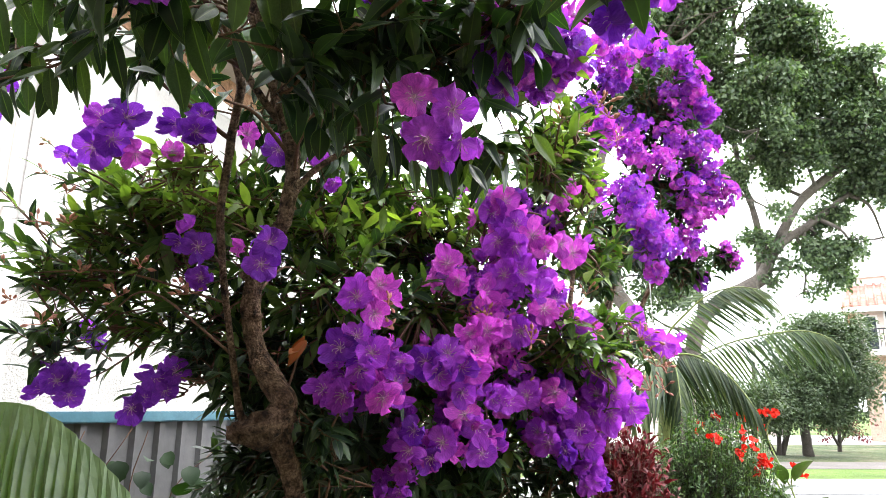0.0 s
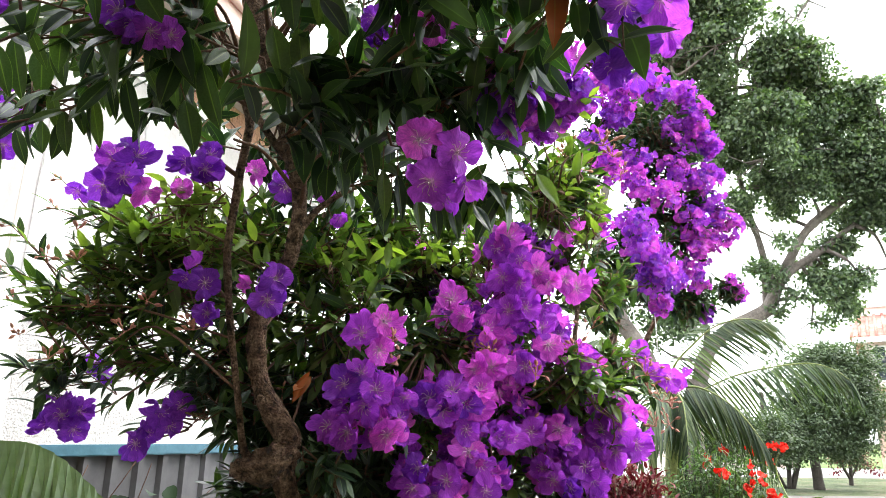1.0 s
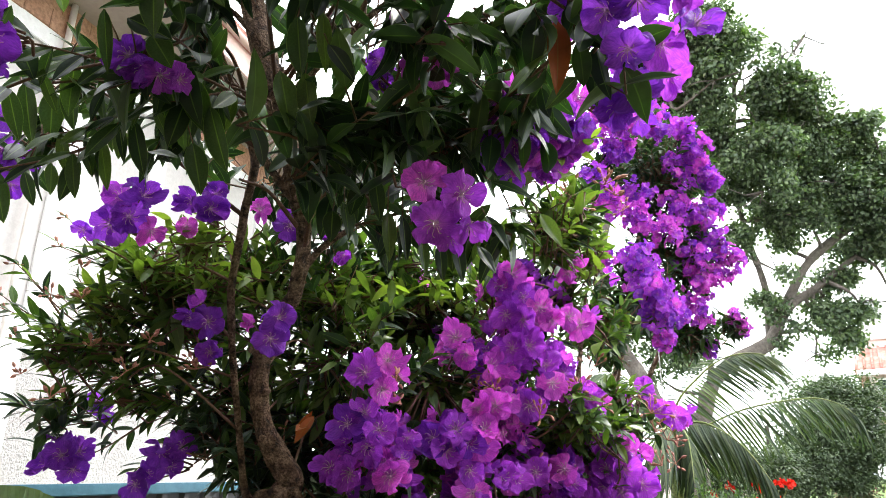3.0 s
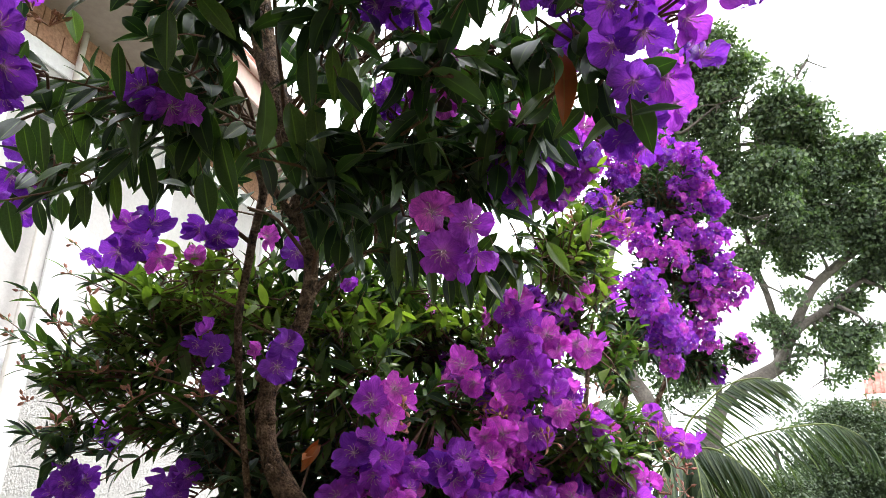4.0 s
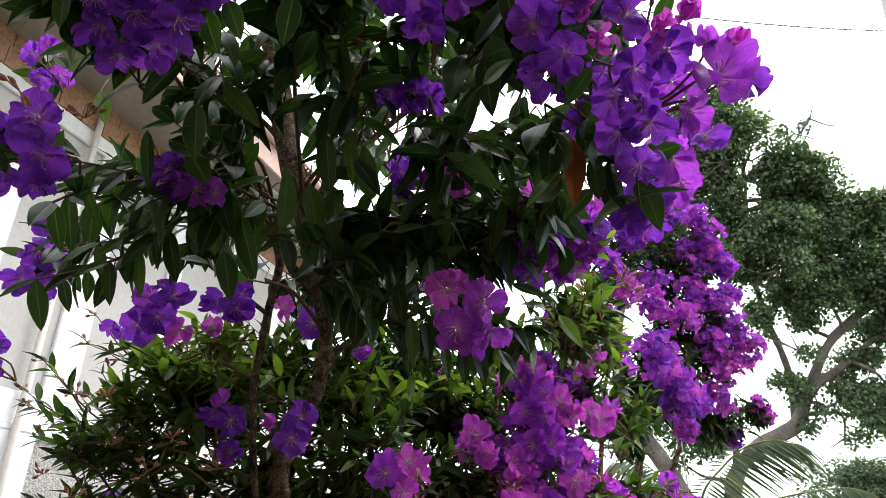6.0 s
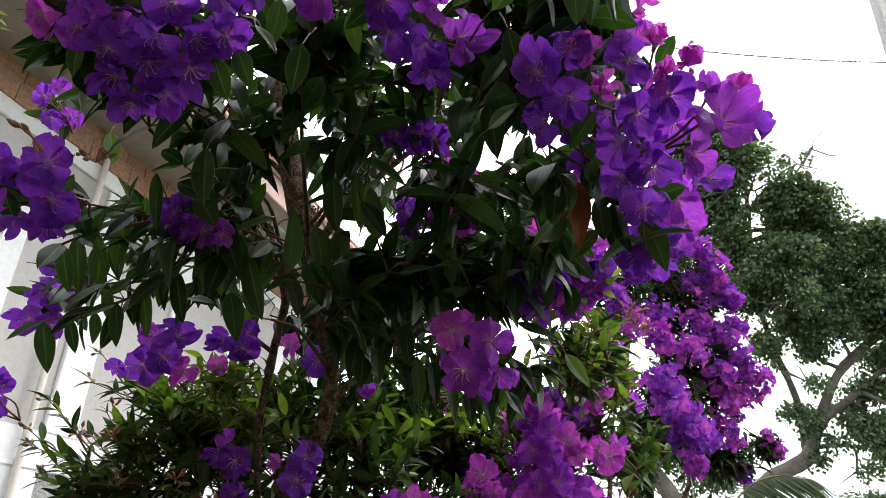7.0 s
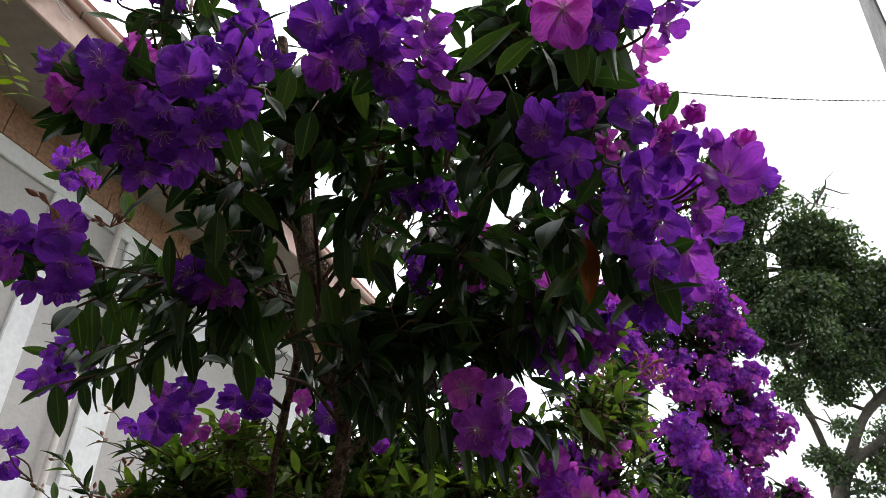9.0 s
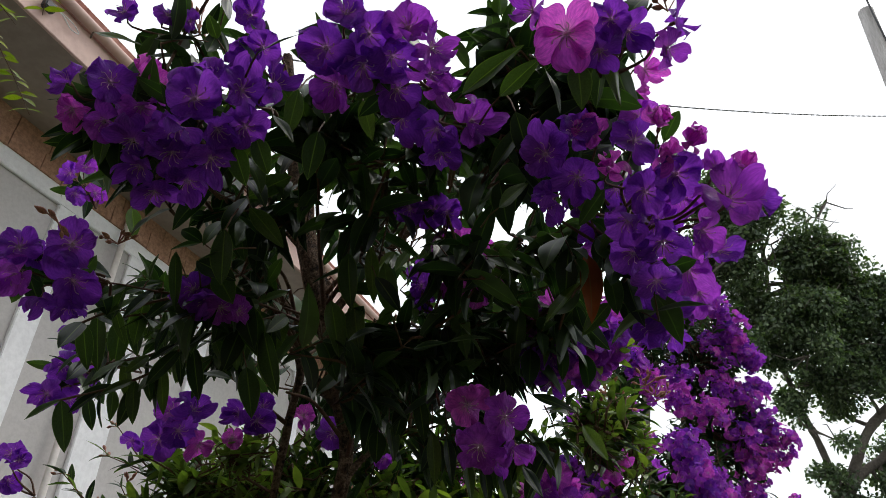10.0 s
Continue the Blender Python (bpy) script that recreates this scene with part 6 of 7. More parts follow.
BOUGH_C = [(4.87, 13.69, 1.84, 0.182), (4.33, 13.54, 2.46, 0.173), (3.76, 13.32, 3.35, 0.165), (3.35, 13.17, 3.96, 0.157), (3.12, 13.07, 4.4, 0.132), (3.01, 12.8, 5.52, 0.099), (3.46, 12.37, 7.3, 0.074), (4.49, 12, 8.86, 0.050)]
BOUGH_D = [(6.72, 13.84, 4.22, 0.078), (6.66, 13.59, 5.27, 0.069), (6.29, 13.31, 6.44, 0.061), (6.05, 12.97, 7.85, 0.052), (6.17, 12.63, 9.25, 0.035)]
BOUGH_E = [(5.09, 14.17, 1.98, 0.128), (5.09, 14.06, 2.44, 0.120), (5.29, 13.95, 2.9, 0.103), (5.38, 13.78, 3.59, 0.068), (5.2, 13.59, 4.4, 0.043)]
FAR_CROWN_TOP = [(5.22, 11.45, 9.35, 0.52, 0.42, 0.42, 48), (5.91, 11.64, 9.12, 0.58, 0.49, 0.49, 62), (5.19, 11.86, 8.66, 0.52, 0.47, 0.47, 53), (6.42, 11.76, 8.97, 0.58, 0.44, 0.44, 56), (4.86, 11.66, 8.96, 0.41, 0.41, 0.47, 41), (5.54, 11.94, 8.57, 0.52, 0.41, 0.41, 46)]
FAR_CROWN_A = [
    (4.98, 10.97, 10.11, 0.51, 0.44, 0.4, 46), (4.81, 11.38, 9.87, 0.46, 0.51, 0.58, 59), (5.2, 11.24, 9.77, 0.63, 0.57, 0.51, 73), (6.05, 11.56, 9.65, 0.58, 0.54, 0.49, 62),
    (6.87, 11.57, 9.72, 0.52, 0.51, 0.47, 53), (6.91, 10.99, 9.67, 0.31, 0.34, 0.38, 28), (5.12, 11.22, 8.82, 0.61, 0.47, 0.42, 61), (4.62, 12.02, 9, 0.53, 0.59, 0.65, 73),
    (6.69, 11.48, 8.92, 0.51, 0.47, 0.43, 50), (7.04, 11.44, 8.96, 0.27, 0.3, 0.54, 34), (5.39, 12.34, 8.64, 0.6, 0.53, 0.48, 59), (6.17, 11.91, 8.33, 0.55, 0.43, 0.39, 48),
    (6.98, 12.23, 8.58, 0.69, 0.49, 0.45, 65),
]
FAR_CROWN_B = [
    (7.59, 11.97, 8.27, 0.44, 0.41, 0.37, 36), (5.6, 12.25, 7.86, 0.58, 0.51, 0.47, 59), (6.19, 11.85, 7.59, 0.68, 0.54, 0.5, 78), (7.23, 12.31, 7.8, 0.58, 0.51, 0.47, 59),
    (8.19, 12.45, 8.14, 0.53, 0.5, 0.45, 50), (8.56, 12.07, 8.2, 0.58, 0.43, 0.39, 50), (8.82, 12.55, 7.56, 0.71, 0.52, 0.47, 71), (5.74, 12.59, 7.08, 0.47, 0.44, 0.4, 40),
    (6.15, 12.04, 6.82, 0.56, 0.49, 0.45, 59), (7.18, 12.66, 7.22, 0.53, 0.52, 0.47, 53), (7.91, 12.56, 7.05, 0.52, 0.51, 0.46, 53), (8.54, 12.39, 6.72, 0.57, 0.5, 0.46, 59),
    (4.91, 11.91, 7, 0.33, 0.37, 0.33, 26),
]
FAR_CROWN_C = [
    (6.77, 12.98, 6.65, 0.53, 0.39, 0.36, 40), (7.27, 12.64, 6.45, 0.46, 0.35, 0.32, 33), (8.1, 12.89, 6.55, 0.47, 0.36, 0.33, 33), (6.09, 13.12, 6.28, 0.33, 0.29, 0.26, 18),
    (6.23, 13.13, 5.78, 0.26, 0.23, 0.21, 12), (7.06, 13.19, 6.26, 0.29, 0.31, 0.29, 17), (6.63, 12.92, 5.45, 0.27, 0.3, 0.27, 17), (6.6, 13.54, 4.96, 0.26, 0.16, 0.14, 8),
    (6.61, 13.29, 4.61, 0.14, 0.13, 0.12, 4), (8.71, 13.31, 6.08, 0.48, 0.45, 0.41, 40), (8.2, 13.54, 5.28, 0.4, 0.44, 0.4, 34), (8.19, 12.94, 4.75, 0.4, 0.4, 0.4, 30),
    (7.6, 13.02, 4.49, 0.25, 0.27, 0.34, 19),
]
FAR_CROWN_D = [
    (8.04, 13.25, 4.15, 0.23, 0.25, 0.23, 12), (7.77, 13.7, 5.07, 0.17, 0.18, 0.21, 7), (6.8, 13.51, 4.01, 0.14, 0.14, 0.14, 4), (7.59, 13.77, 3.89, 0.26, 0.26, 0.23, 13),
    (7.04, 13.25, 4.34, 0.14, 0.15, 0.14, 4), (9.14, 12.91, 5.94, 0.58, 0.64, 0.69, 88), (9.1, 13.28, 4.95, 0.5, 0.5, 0.4, 44), (9.14, 12.16, 7.5, 0.57, 0.63, 0.69, 88),
    (4.14, 13.55, 4.18, 0.53, 0.49, 0.44, 51), (4.72, 13.68, 3.86, 0.46, 0.51, 0.46, 47), (4.54, 14.2, 3.35, 0.36, 0.34, 0.31, 23), (3.29, 13.63, 4.19, 0.47, 0.51, 0.59, 59),
    (4.05, 12.42, 8.15, 0.6, 0.66, 1.07, 132),
]
FAR_CROWN = FAR_CROWN_TOP + FAR_CROWN_A + FAR_CROWN_B + FAR_CROWN_C + FAR_CROWN_D
ROUND_TREE = [
    (12.54, 21.32, 3.68, 1.17, 0.82, 0.82, 151),
    (11.57, 21.08, 2.76, 1.42, 0.97, 0.97, 232),
    (12.63, 21.17, 2.42, 0.97, 0.97, 1.06, 174),
    (10.64, 20.8, 2.06, 1.04, 0.87, 0.87, 151),
    (11.86, 20.97, 1.39, 0.96, 0.52, 0.52, 104),
    (9.9, 20.47, 1.55, 0.85, 0.68, 0.68, 81),
    (11.57, 20.79, 3.97, 1.06, 0.53, 0.53, 81),
    (8.94, 20, 1.62, 1, 0.75, 0.75, 139),
    (7.78, 20.03, 1.51, 0.91, 0.7, 0.7, 116),
]
PLUM_TREE = [
    (13.5, 23.31, 0.98, 0.81, 0.5, 0.5, 26),
]
BEHIND_TREE = [
    (17.39, 34.06, 5, 2.6, 1.15, 1.15, 24), (18.84, 34, 5.28, 1.44, 1.15, 1.15, 14),
]


def crown_clumps(batch, masses, leaf, clump, per, shape, flat=0.6):
    """Clumps of leaves through the masses of a crown, with an uneven edge."""
    for x, y, z, rx, ry, rz, n in masses:
        c, r = np.array([x, y, z]), np.array([rx, ry, rz])
        for _ in range(n):
            d = unit(rng.normal(0, 1, 3))
            p = c + d * r * rng.uniform(0.05, 1.0) ** 0.5 * (1.0 if rng.uniform() < 0.8 else 1.28)
            if flat > 0.61 and noise.noise(Vector(p) * 1.1) < -0.2:
                continue
            for _ in range(per):
                q = p + rng.normal(0, 1, 3) * clump * np.array([1, 1, flat])
                y_axis = unit(q - p + np.array([0, 0, -0.25 * clump]) + jitter(0.5 * clump))
                batch.add(shape[rng.integers(len(shape))], frame_along(q, y_axis, np.array([0, 0, 1]) + jitter(0.4), leaf * rng.uniform(0.7, 1.25)))


def crown_lumps(batch, masses, leaf, share, per, shape):
    """Rounded lumps of leaves, thick on their upper side, through the masses of a crown."""
    for x, y, z, rx, ry, rz, n in masses:
        c, r = np.array([x, y, z]), np.array([rx, ry, rz])
        for _ in range(max(2, round(n * share))):
            p = c + unit(rng.normal(0, 1, 3)) * r * rng.uniform(0.05, 1.0) ** 0.5
            if noise.noise(Vector(p) * 1.1) < -0.14:
                continue
            size = rng.uniform(0.14, 0.36)
            for _ in range(int(per * size / 0.26)):
                d = unit(rng.normal(0, 1, 3) + np.array([0, 0, 0.45]))
                q = p + d * size * np.array([1, 1, 0.75]) * rng.uniform(0.5, 1.12)
                y_axis = unit(0.5 * d + np.array([0, 0, -0.4]) + jitter(0.7))
                batch.add(shape[rng.integers(len(shape))], frame_along(q, y_axis, 0.6 * d + np.array([0, 0, 0.4]) + jitter(0.6), leaf * rng.uniform(0.7, 1.25)))


BROAD = [blade(1.0, w, 2, 2, 0.25, d, widest=0.5) for w, d in ((0.6, 0.2), (0.7, 0.4), (0.55, 0.1))]
SLIM = [blade(1.0, w, 2, 2, 0.25, d, widest=0.45) for w, d in ((0.26, 0.2), (0.32, 0.35))]
SMALL = [blade(1.0, w, 1, 2, 0.0, d, widest=0.5) for w, d in ((0.5, 0.2), (0.6, 0.4))]


def street_tree():
    t = thing("street_tree", "large spreading street tree with grey limbs and dark leaf clumps", "tree", group="trees")
    starts = []
    for name, rows in (("trunk", BOLE), ("bough", BOUGH_A), ("bough", BOUGH_B), ("bough", BOUGH_C), ("bough", BOUGH_D), ("bough", BOUGH_E)):
        if name == "trunk":
            rows = [(rows[0][0], rows[0][1], -0.1, rows[0][3] * 1.3)] + rows
        p = smooth_path(rows, 6)
        b = Batch()
        b.tube(p, 12, 0.2)
        part(name, b.mesh(name, [GREY_BARK]), None, t)
        if name != "trunk":
            starts += list(p[4:])
    tw = Batch()
    for x, y, z, rx, ry, rz, n in FAR_CROWN:
        c = np.array([x, y, z])
        s = min(starts, key=lambda q: np.linalg.norm(q[:3] - c))
        tw.tube(smooth_path([(*s[:3], 0.05), (*(0.5 * (s[:3] + c) + jitter(0.15)), 0.035), (*c, 0.015)], 4), 5)
        for _ in range(4):
            e = c + rng.normal(0, 0.7, 3) * np.array([rx, ry, rz])
            tw.tube([(*c, 0.018), (*(0.5 * (c + e) + jitter(0.06)), 0.012), (*e, 0.006)], 4)
    part("branches", tw.mesh("branches", [GREY_BARK]), None, t, kind="stuff")
    lv = Batch()
    crown_lumps(lv, FAR_CROWN, 0.1, 0.62, 125, BROAD)
    part("crown", lv.mesh("crown", [STREET_LEAF]), None, t, "dark green leaf clumps with sky between", "stuff")


def small_tree(name, label, masses, trunks, leaf, clump, per, mat=ROUND_LEAF):
    t = thing(name, label, "tree", group="trees")
    for rows in trunks:
        b = Batch()
        b.tube(smooth_path(rows, 5), 8, 0.2)
        part("trunk", b.mesh("trunk", [DARK_BARK]), None, t)
    lv = Batch()
    crown_clumps(lv, masses, leaf, clump, per, SMALL)
    part("crown", lv.mesh("crown", [mat]), None, t, kind="stuff")


street_tree()
small_tree("lawn_tree", "rounded grey-green tree with short dark trunks on the lawn", ROUND_TREE,
           [[(11.05, 21.0, 0, 0.16), (11.0, 21.0, 1.0, 0.13), (10.9, 21.0, 2.0, 0.1), (10.7, 21, 3.0, 0.05)], [(10.4, 21.4, 0, 0.09), (10.7, 21.4, 0.8, 0.08), (11.1, 21.3, 2.0, 0.05)],
            [(10.35, 21.4, 0, 0.08), (10.4, 21.4, 0.9, 0.06), (10.3, 21.3, 2.0, 0.04)], [(10.3, 21.5, 0, 0.08), (9.9, 21.4, 0.8, 0.06), (9.5, 21.3, 1.5, 0.04)]], 0.095, 0.15, 72)
small_tree("plum_tree", "small dark red-leaved tree on the lawn", PLUM_TREE, [[(13.3, 23.3, 0, 0.07), (13.35, 23.3, 0.5, 0.06), (13.45, 23.3, 1.2, 0.03)], [(13.32, 23.32, 0.3, 0.05), (13.7, 23.3, 0.9, 0.03)], [(13.3, 23.3, 0.3, 0.05), (13.0, 23.3, 0.9, 0.03)]], 0.1, 0.13, 40, WINE_LEAF)
small_tree("distant_tree", "pale green distant tree behind the lawn", BEHIND_TREE, [[(16.5, 36, 0, 0.3), (16.5, 36, 2, 0.2), (16.5, 36, 4, 0.1)]], 0.25, 0.28, 30)


# == the palm and the garden plants
LEAFLET_SHAPES = [blade(1.0, w, 2, 7, 0.35, d, widest=0.28) for w, d in ((0.044, 0.28), (0.038, 0.4), (0.042, 0.52))]
LEAFLET_MESH = [shaped_mesh("leaflet", s, PALM_LEAF_ONE) for s in LEAFLET_SHAPES]


def frond(parent, rows, leaflet, count, near, back, single=True, back_share=1.0):
    """An arching frond: a rachis along rows with two ranks of narrow hanging leaflets."""
    path = np.array(smooth_path([(*q, 0.013 - 0.0105 * i / (len(rows) - 1)) for i, q in enumerate(rows)], 8))
    b = Batch()
    b.tube(path, 6)
    f = part("frond", b.mesh("frond", [RACHIS]), None, parent)
    lv = Batch()
    last = len(path) - 1
    for k in range(count):
        s = 0.06 + 0.93 * k / (count - 1)
        i = min(last - 1, int(s * last))
        p = path[i, :3] + (path[i + 1, :3] - path[i, :3]) * (s * last - i)
        ahead = unit(path[i + 1, :3] - path[i, :3])
        ln = leaflet * (0.62 + 0.5 * math.sin(math.pi * (0.15 + 0.78 * s))) * rng.uniform(0.93, 1.05)
        for rank in (near, back):
            y_axis = unit(ahead * (0.2 + 0.5 * s) + np.array(rank) + jitter(0.035))
            up = np.cross(ahead, y_axis)
            m = frame_along(p, y_axis, (up if up[2] > 0 else -up) + np.array([0, -0.5, 0.3]) + jitter(0.15), ln * (back_share if rank is back else 1.0))
            if single:
                place(LEAFLET_MESH[rng.integers(3)], "leaflet", None, m, f)
            else:
                lv.add(LEAFLET_SHAPES[rng.integers(3)], m)
    if not single:
        part("leaflets", lv.mesh("leaflets", [PALM_LEAF]), None, f, kind="stuff")


def palm():
    t = thing("palm", "feather palm with long arching green fronds", "palm")
    h = (2.05, 6.2, 1.72)
    b = Batch()
    b.tube(smooth_path([(2.05, 6.3, -0.05, 0.12), (2.05, 6.3, 0.7, 0.1), (2.06, 6.25, 1.3, 0.08), (2.05, 6.2, 1.76, 0.05)], 6), 12, 0.1)
    part("trunk", b.mesh("trunk", [RACHIS]), None, t, "ringed green palm trunk")
    FROND_HIGH = [(2.05, 6.2, 1.72), (2.05, 6.06, 2.09), (2.23, 5.9, 2.33), (2.35, 5.77, 2.44), (2.46, 5.66, 2.48), (2.57, 5.56, 2.48), (2.69, 5.46, 2.44)]
    FROND_LONG = [(2.05, 6.2, 1.72), (2.14, 6.12, 1.83), (2.34, 6.05, 1.93), (2.59, 5.92, 2.04), (2.86, 5.8, 2.1), (3.12, 5.7, 2.12), (3.27, 5.61, 2.06), (3.35, 5.53, 1.96)]
    FROND_LOW = [(2.05, 6.2, 1.72), (2.04, 6.1, 1.89), (2.16, 5.89, 1.93), (2.29, 5.75, 1.86), (2.41, 5.63, 1.73), (2.49, 5.52, 1.57), (2.55, 5.45, 1.42)]
    FROND_LEFT = [(2.05, 6.2, 1.72), (1.96, 5.97, 1.82), (1.86, 5.8, 1.87), (1.74, 5.66, 1.8), (1.64, 5.55, 1.63), (1.58, 5.44, 1.45)]
    FROND_FRONT = [(2.05, 6.2, 1.72), (2.02, 5.97, 1.81), (2.01, 5.83, 1.85), (2.01, 5.73, 1.76), (1.99, 5.64, 1.59), (1.96, 5.55, 1.43)]
    FROND_REAR = [(2.05, 6.2, 1.72), (2, 6.26, 1.89), (1.8, 6.26, 2.21), (1.58, 6.29, 2.41), (1.35, 6.37, 2.39), (1.2, 6.5, 2.18)]
    frond(t, FROND_HIGH, 0.5, 58, (0.25, -0.45, -0.75), (-0.5, 0.6, -0.1), back_share=0.5)
    frond(t, FROND_LONG, 0.5, 62, (0.12, -0.35, -0.95), (0.25, 0.85, 0.0))
    frond(t, FROND_LOW, 0.52, 56, (0.0, -0.35, -0.9), (0.4, 0.5, -0.35))
    frond(t, FROND_LEFT, 0.55, 50, (0.25, -0.4, -0.9), (-0.4, 0.3, -0.8), False)
    frond(t, FROND_FRONT, 0.5, 46, (0.4, -0.3, -0.8), (-0.4, 0.0, -0.8), False)
    frond(t, FROND_REAR, 0.5, 44, (-0.3, -0.5, -0.6), (0.2, 0.8, -0.2), False)


palm()


def pleated_frond():
    """A broad undivided palm blade near the path, pleated along its ribs."""
    t = thing("young_palm", "young palm with one broad pleated green blade", "palm")
    edge = smooth_path([(-0.992, 1.226, 1.441, 0), (-0.925, 1.223, 1.454, 0), (-0.87, 1.222, 1.456, 0), (-0.814, 1.224, 1.45, 0), (-0.758, 1.231, 1.423, 0), (-0.703, 1.242, 1.377, 0), (-0.647, 1.256, 1.32, 0), (-0.602, 1.27, 1.262, 0), (-0.571, 1.288, 1.188, 0)], 6)
    ribs, rows = len(edge) - 1, 14
    v, uv = [], []
    for j, q in enumerate(edge):
        c = j / ribs
        for i in range(rows + 1):
            s = i / rows
            fold = (0.0065 if j % 2 else -0.0065) * min(1.0, 5 * s)
            v.append((q[0] + (0.02 + 0.1 * c) * s + 0.003 * math.sin(2.1 * j), q[1] - 0.12 * s * (1 - s) - 0.04 * s + fold, q[2] - 0.55 * s))
            uv.append((c, s))
    n = rows + 1
    f = [[j * n + i, j * n + i + 1, (j + 1) * n + i + 1, (j + 1) * n + i] for j in range(ribs) for i in range(rows)]
    b = Batch()
    b.add((np.array(v), f, np.array(uv)), np.eye(4))
    part("blade", b.mesh("blade", [FAN_LEAF], False), None, t)
    st = Batch()
    st.tube(smooth_path([(-1.5, 1.4, -0.05, 0.02), (-1.45, 1.35, 0.7, 0.016), (-1.3, 1.27, 1.3, 0.012), (-0.99, 1.23, 1.438, 0.008), (-0.865, 1.228, 1.452, 0.004)], 5), 8)
    part("stalk", st.mesh("stalk", [RACHIS]), None, t)


pleated_frond()


def bush(name, label, centre, radii, count, leaf, mat, per=9, base=0.0, stem=TWIG, shapes=SLIM):
    t = thing(name, label, "bush")
    tw, lv = Batch(), Batch()
    c, r = np.array(centre), np.array(radii)
    for _ in range(count):
        d = unit(rng.normal(0, 1, 3))
        if d[2] < -0.5:
            d[2] *= -1
        p = c + d * r * rng.uniform(0.5, 1.06)
        root = np.array([c[0] + 0.3 * d[0] * r[0], c[1] + 0.3 * d[1] * r[1], base])
        mid = 0.5 * (root + p) + jitter(0.04)
        tw.tube([(*root, 0.004), (*mid, 0.0025), (*p, 0.001)], 4, cap=False)
        grow = unit(p - mid)
        for k in range(per):
            q = p - grow * 0.028 * k
            y_axis = unit(grow * 0.35 + jitter(0.6))
            lv.add(shapes[k % 2], frame_along(q, y_axis, np.array([0, 0, 1]) + jitter(0.4), leaf * rng.uniform(0.7, 1.2)))
    part("stems", tw.mesh("stems", [stem]), None, t, kind="stuff")
    part("leaves", lv.mesh("leaves", [mat]), None, t, kind="stuff")
    return t


bush("green_bush", "feathery bright green bush beside the palm", (2.08, 5.35, 0.74), (0.56, 0.45, 0.7), 1300, 0.056, BUSH_LEAF, 17, stem=DARK_BARK)
bush("red_bush", "wine-red foliage bush under the flowers", (1.02, 3.9, 0.84), (0.36, 0.32, 0.54), 480, 0.062, WINE_LEAF, 12, shapes=LEAVES_SMALL)


def ground_cover():
    t = thing("ground_cover", "broad-leaved climber against the fence, darkened for shade", "plant")
    for k in range(140):
        s = rng.uniform(-0.1, 2.2)
        q = np.array([-1.75, 2.35, 0]) + np.array([0.342, 0.94, 0]) * s + np.array([0.94, -0.342, 0]) * rng.uniform(0.08, 0.4) + np.array([0, 0, rng.uniform(0.75, 1.25)])
        m = frame_along(q, unit(np.array([0.2, -0.35, -0.7]) + jitter(0.45)), np.array([0.5, -0.8, 0.4]) + jitter(0.3), rng.uniform(0.06, 0.11))
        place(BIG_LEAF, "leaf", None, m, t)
    tw = Batch()
    for k in range(10):
        s = -0.2 + 0.25 * k
        q = np.array([-1.68, 2.3, 0]) + np.array([0.342, 0.94, 0]) * s
        tw.tube(smooth_path([(*q, 0.006), (*(q + np.array([0.05, -0.05, 0.5]) + jitter(0.05)), 0.005), (*(q + np.array([0.02, -0.03, 1.0]) + jitter(0.06)), 0.003), (*(q + np.array([0.1, -0.05, 1.32]) + jitter(0.06)), 0.002)], 5), 5)
    part("stems", tw.mesh("stems", [TWIG]), None, t, kind="stuff")


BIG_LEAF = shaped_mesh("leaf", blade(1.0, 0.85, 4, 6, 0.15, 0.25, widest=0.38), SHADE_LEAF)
ground_cover()


def canna(x, y, z, heads):
    t = thing("canna", "red canna lily on a tall stalk", "flower", group="cannas")
    b = Batch()
    b.tube(smooth_path([(x, 5.55, -0.02, 0.009), (x + 0.02, 5.55, 0.45 * z, 0.008), (x, y + 0.12, 0.85 * z, 0.006), (x, y, z, 0.005)], 4), 6)
    part("stalk", b.mesh("stalk", [RACHIS]), None, t)
    for k in range(3):
        lf = Batch()
        lf.add(blade(1.0, 0.3, 4, 7, 0.3, 0.3), frame_along((x, 5.55, (0.35 + 0.14 * k) * z), unit((math.cos(2.2 * k + x * 9), math.sin(2.2 * k + x * 9), 1.1)), (0, 0, 1), 0.4))
        part("leaf", lf.mesh("leaf", [PALM_LEAF]), None, t)
    fl = Batch()
    for _ in range(heads):
        c = np.array([x, y, z]) + jitter(0.035)
        for k in range(4):
            fl.add(petal_shape(0.044, 0.4, 0.25, k), frame_along(c, jitter(1) + np.array([0, -0.3, 0.4]), jitter(1)))
    part("flower_head", fl.mesh("flower_head", [SCARLET]), None, t, "scarlet ruffled petals")


CANNAS = [
    (2.24, 5.84, 1.31, 3), (2.01, 5.03, 1.25, 4), (2.39, 5.83, 1.36, 2), (2.57, 5.82, 1.37, 3),
    (2.75, 5.82, 1.37, 4), (2.83, 5.81, 1.41, 4), (2.24, 5.03, 1.25, 3), (2.38, 5.07, 1.07, 4),
    (2.33, 5.05, 1.14, 3), (2.16, 5.05, 1.14, 3), (2.86, 5.55, 0.99, 3), (2.29, 5.09, 1, 2),
]
for x, y, z, n in CANNAS:
    canna(x, y, z, n)


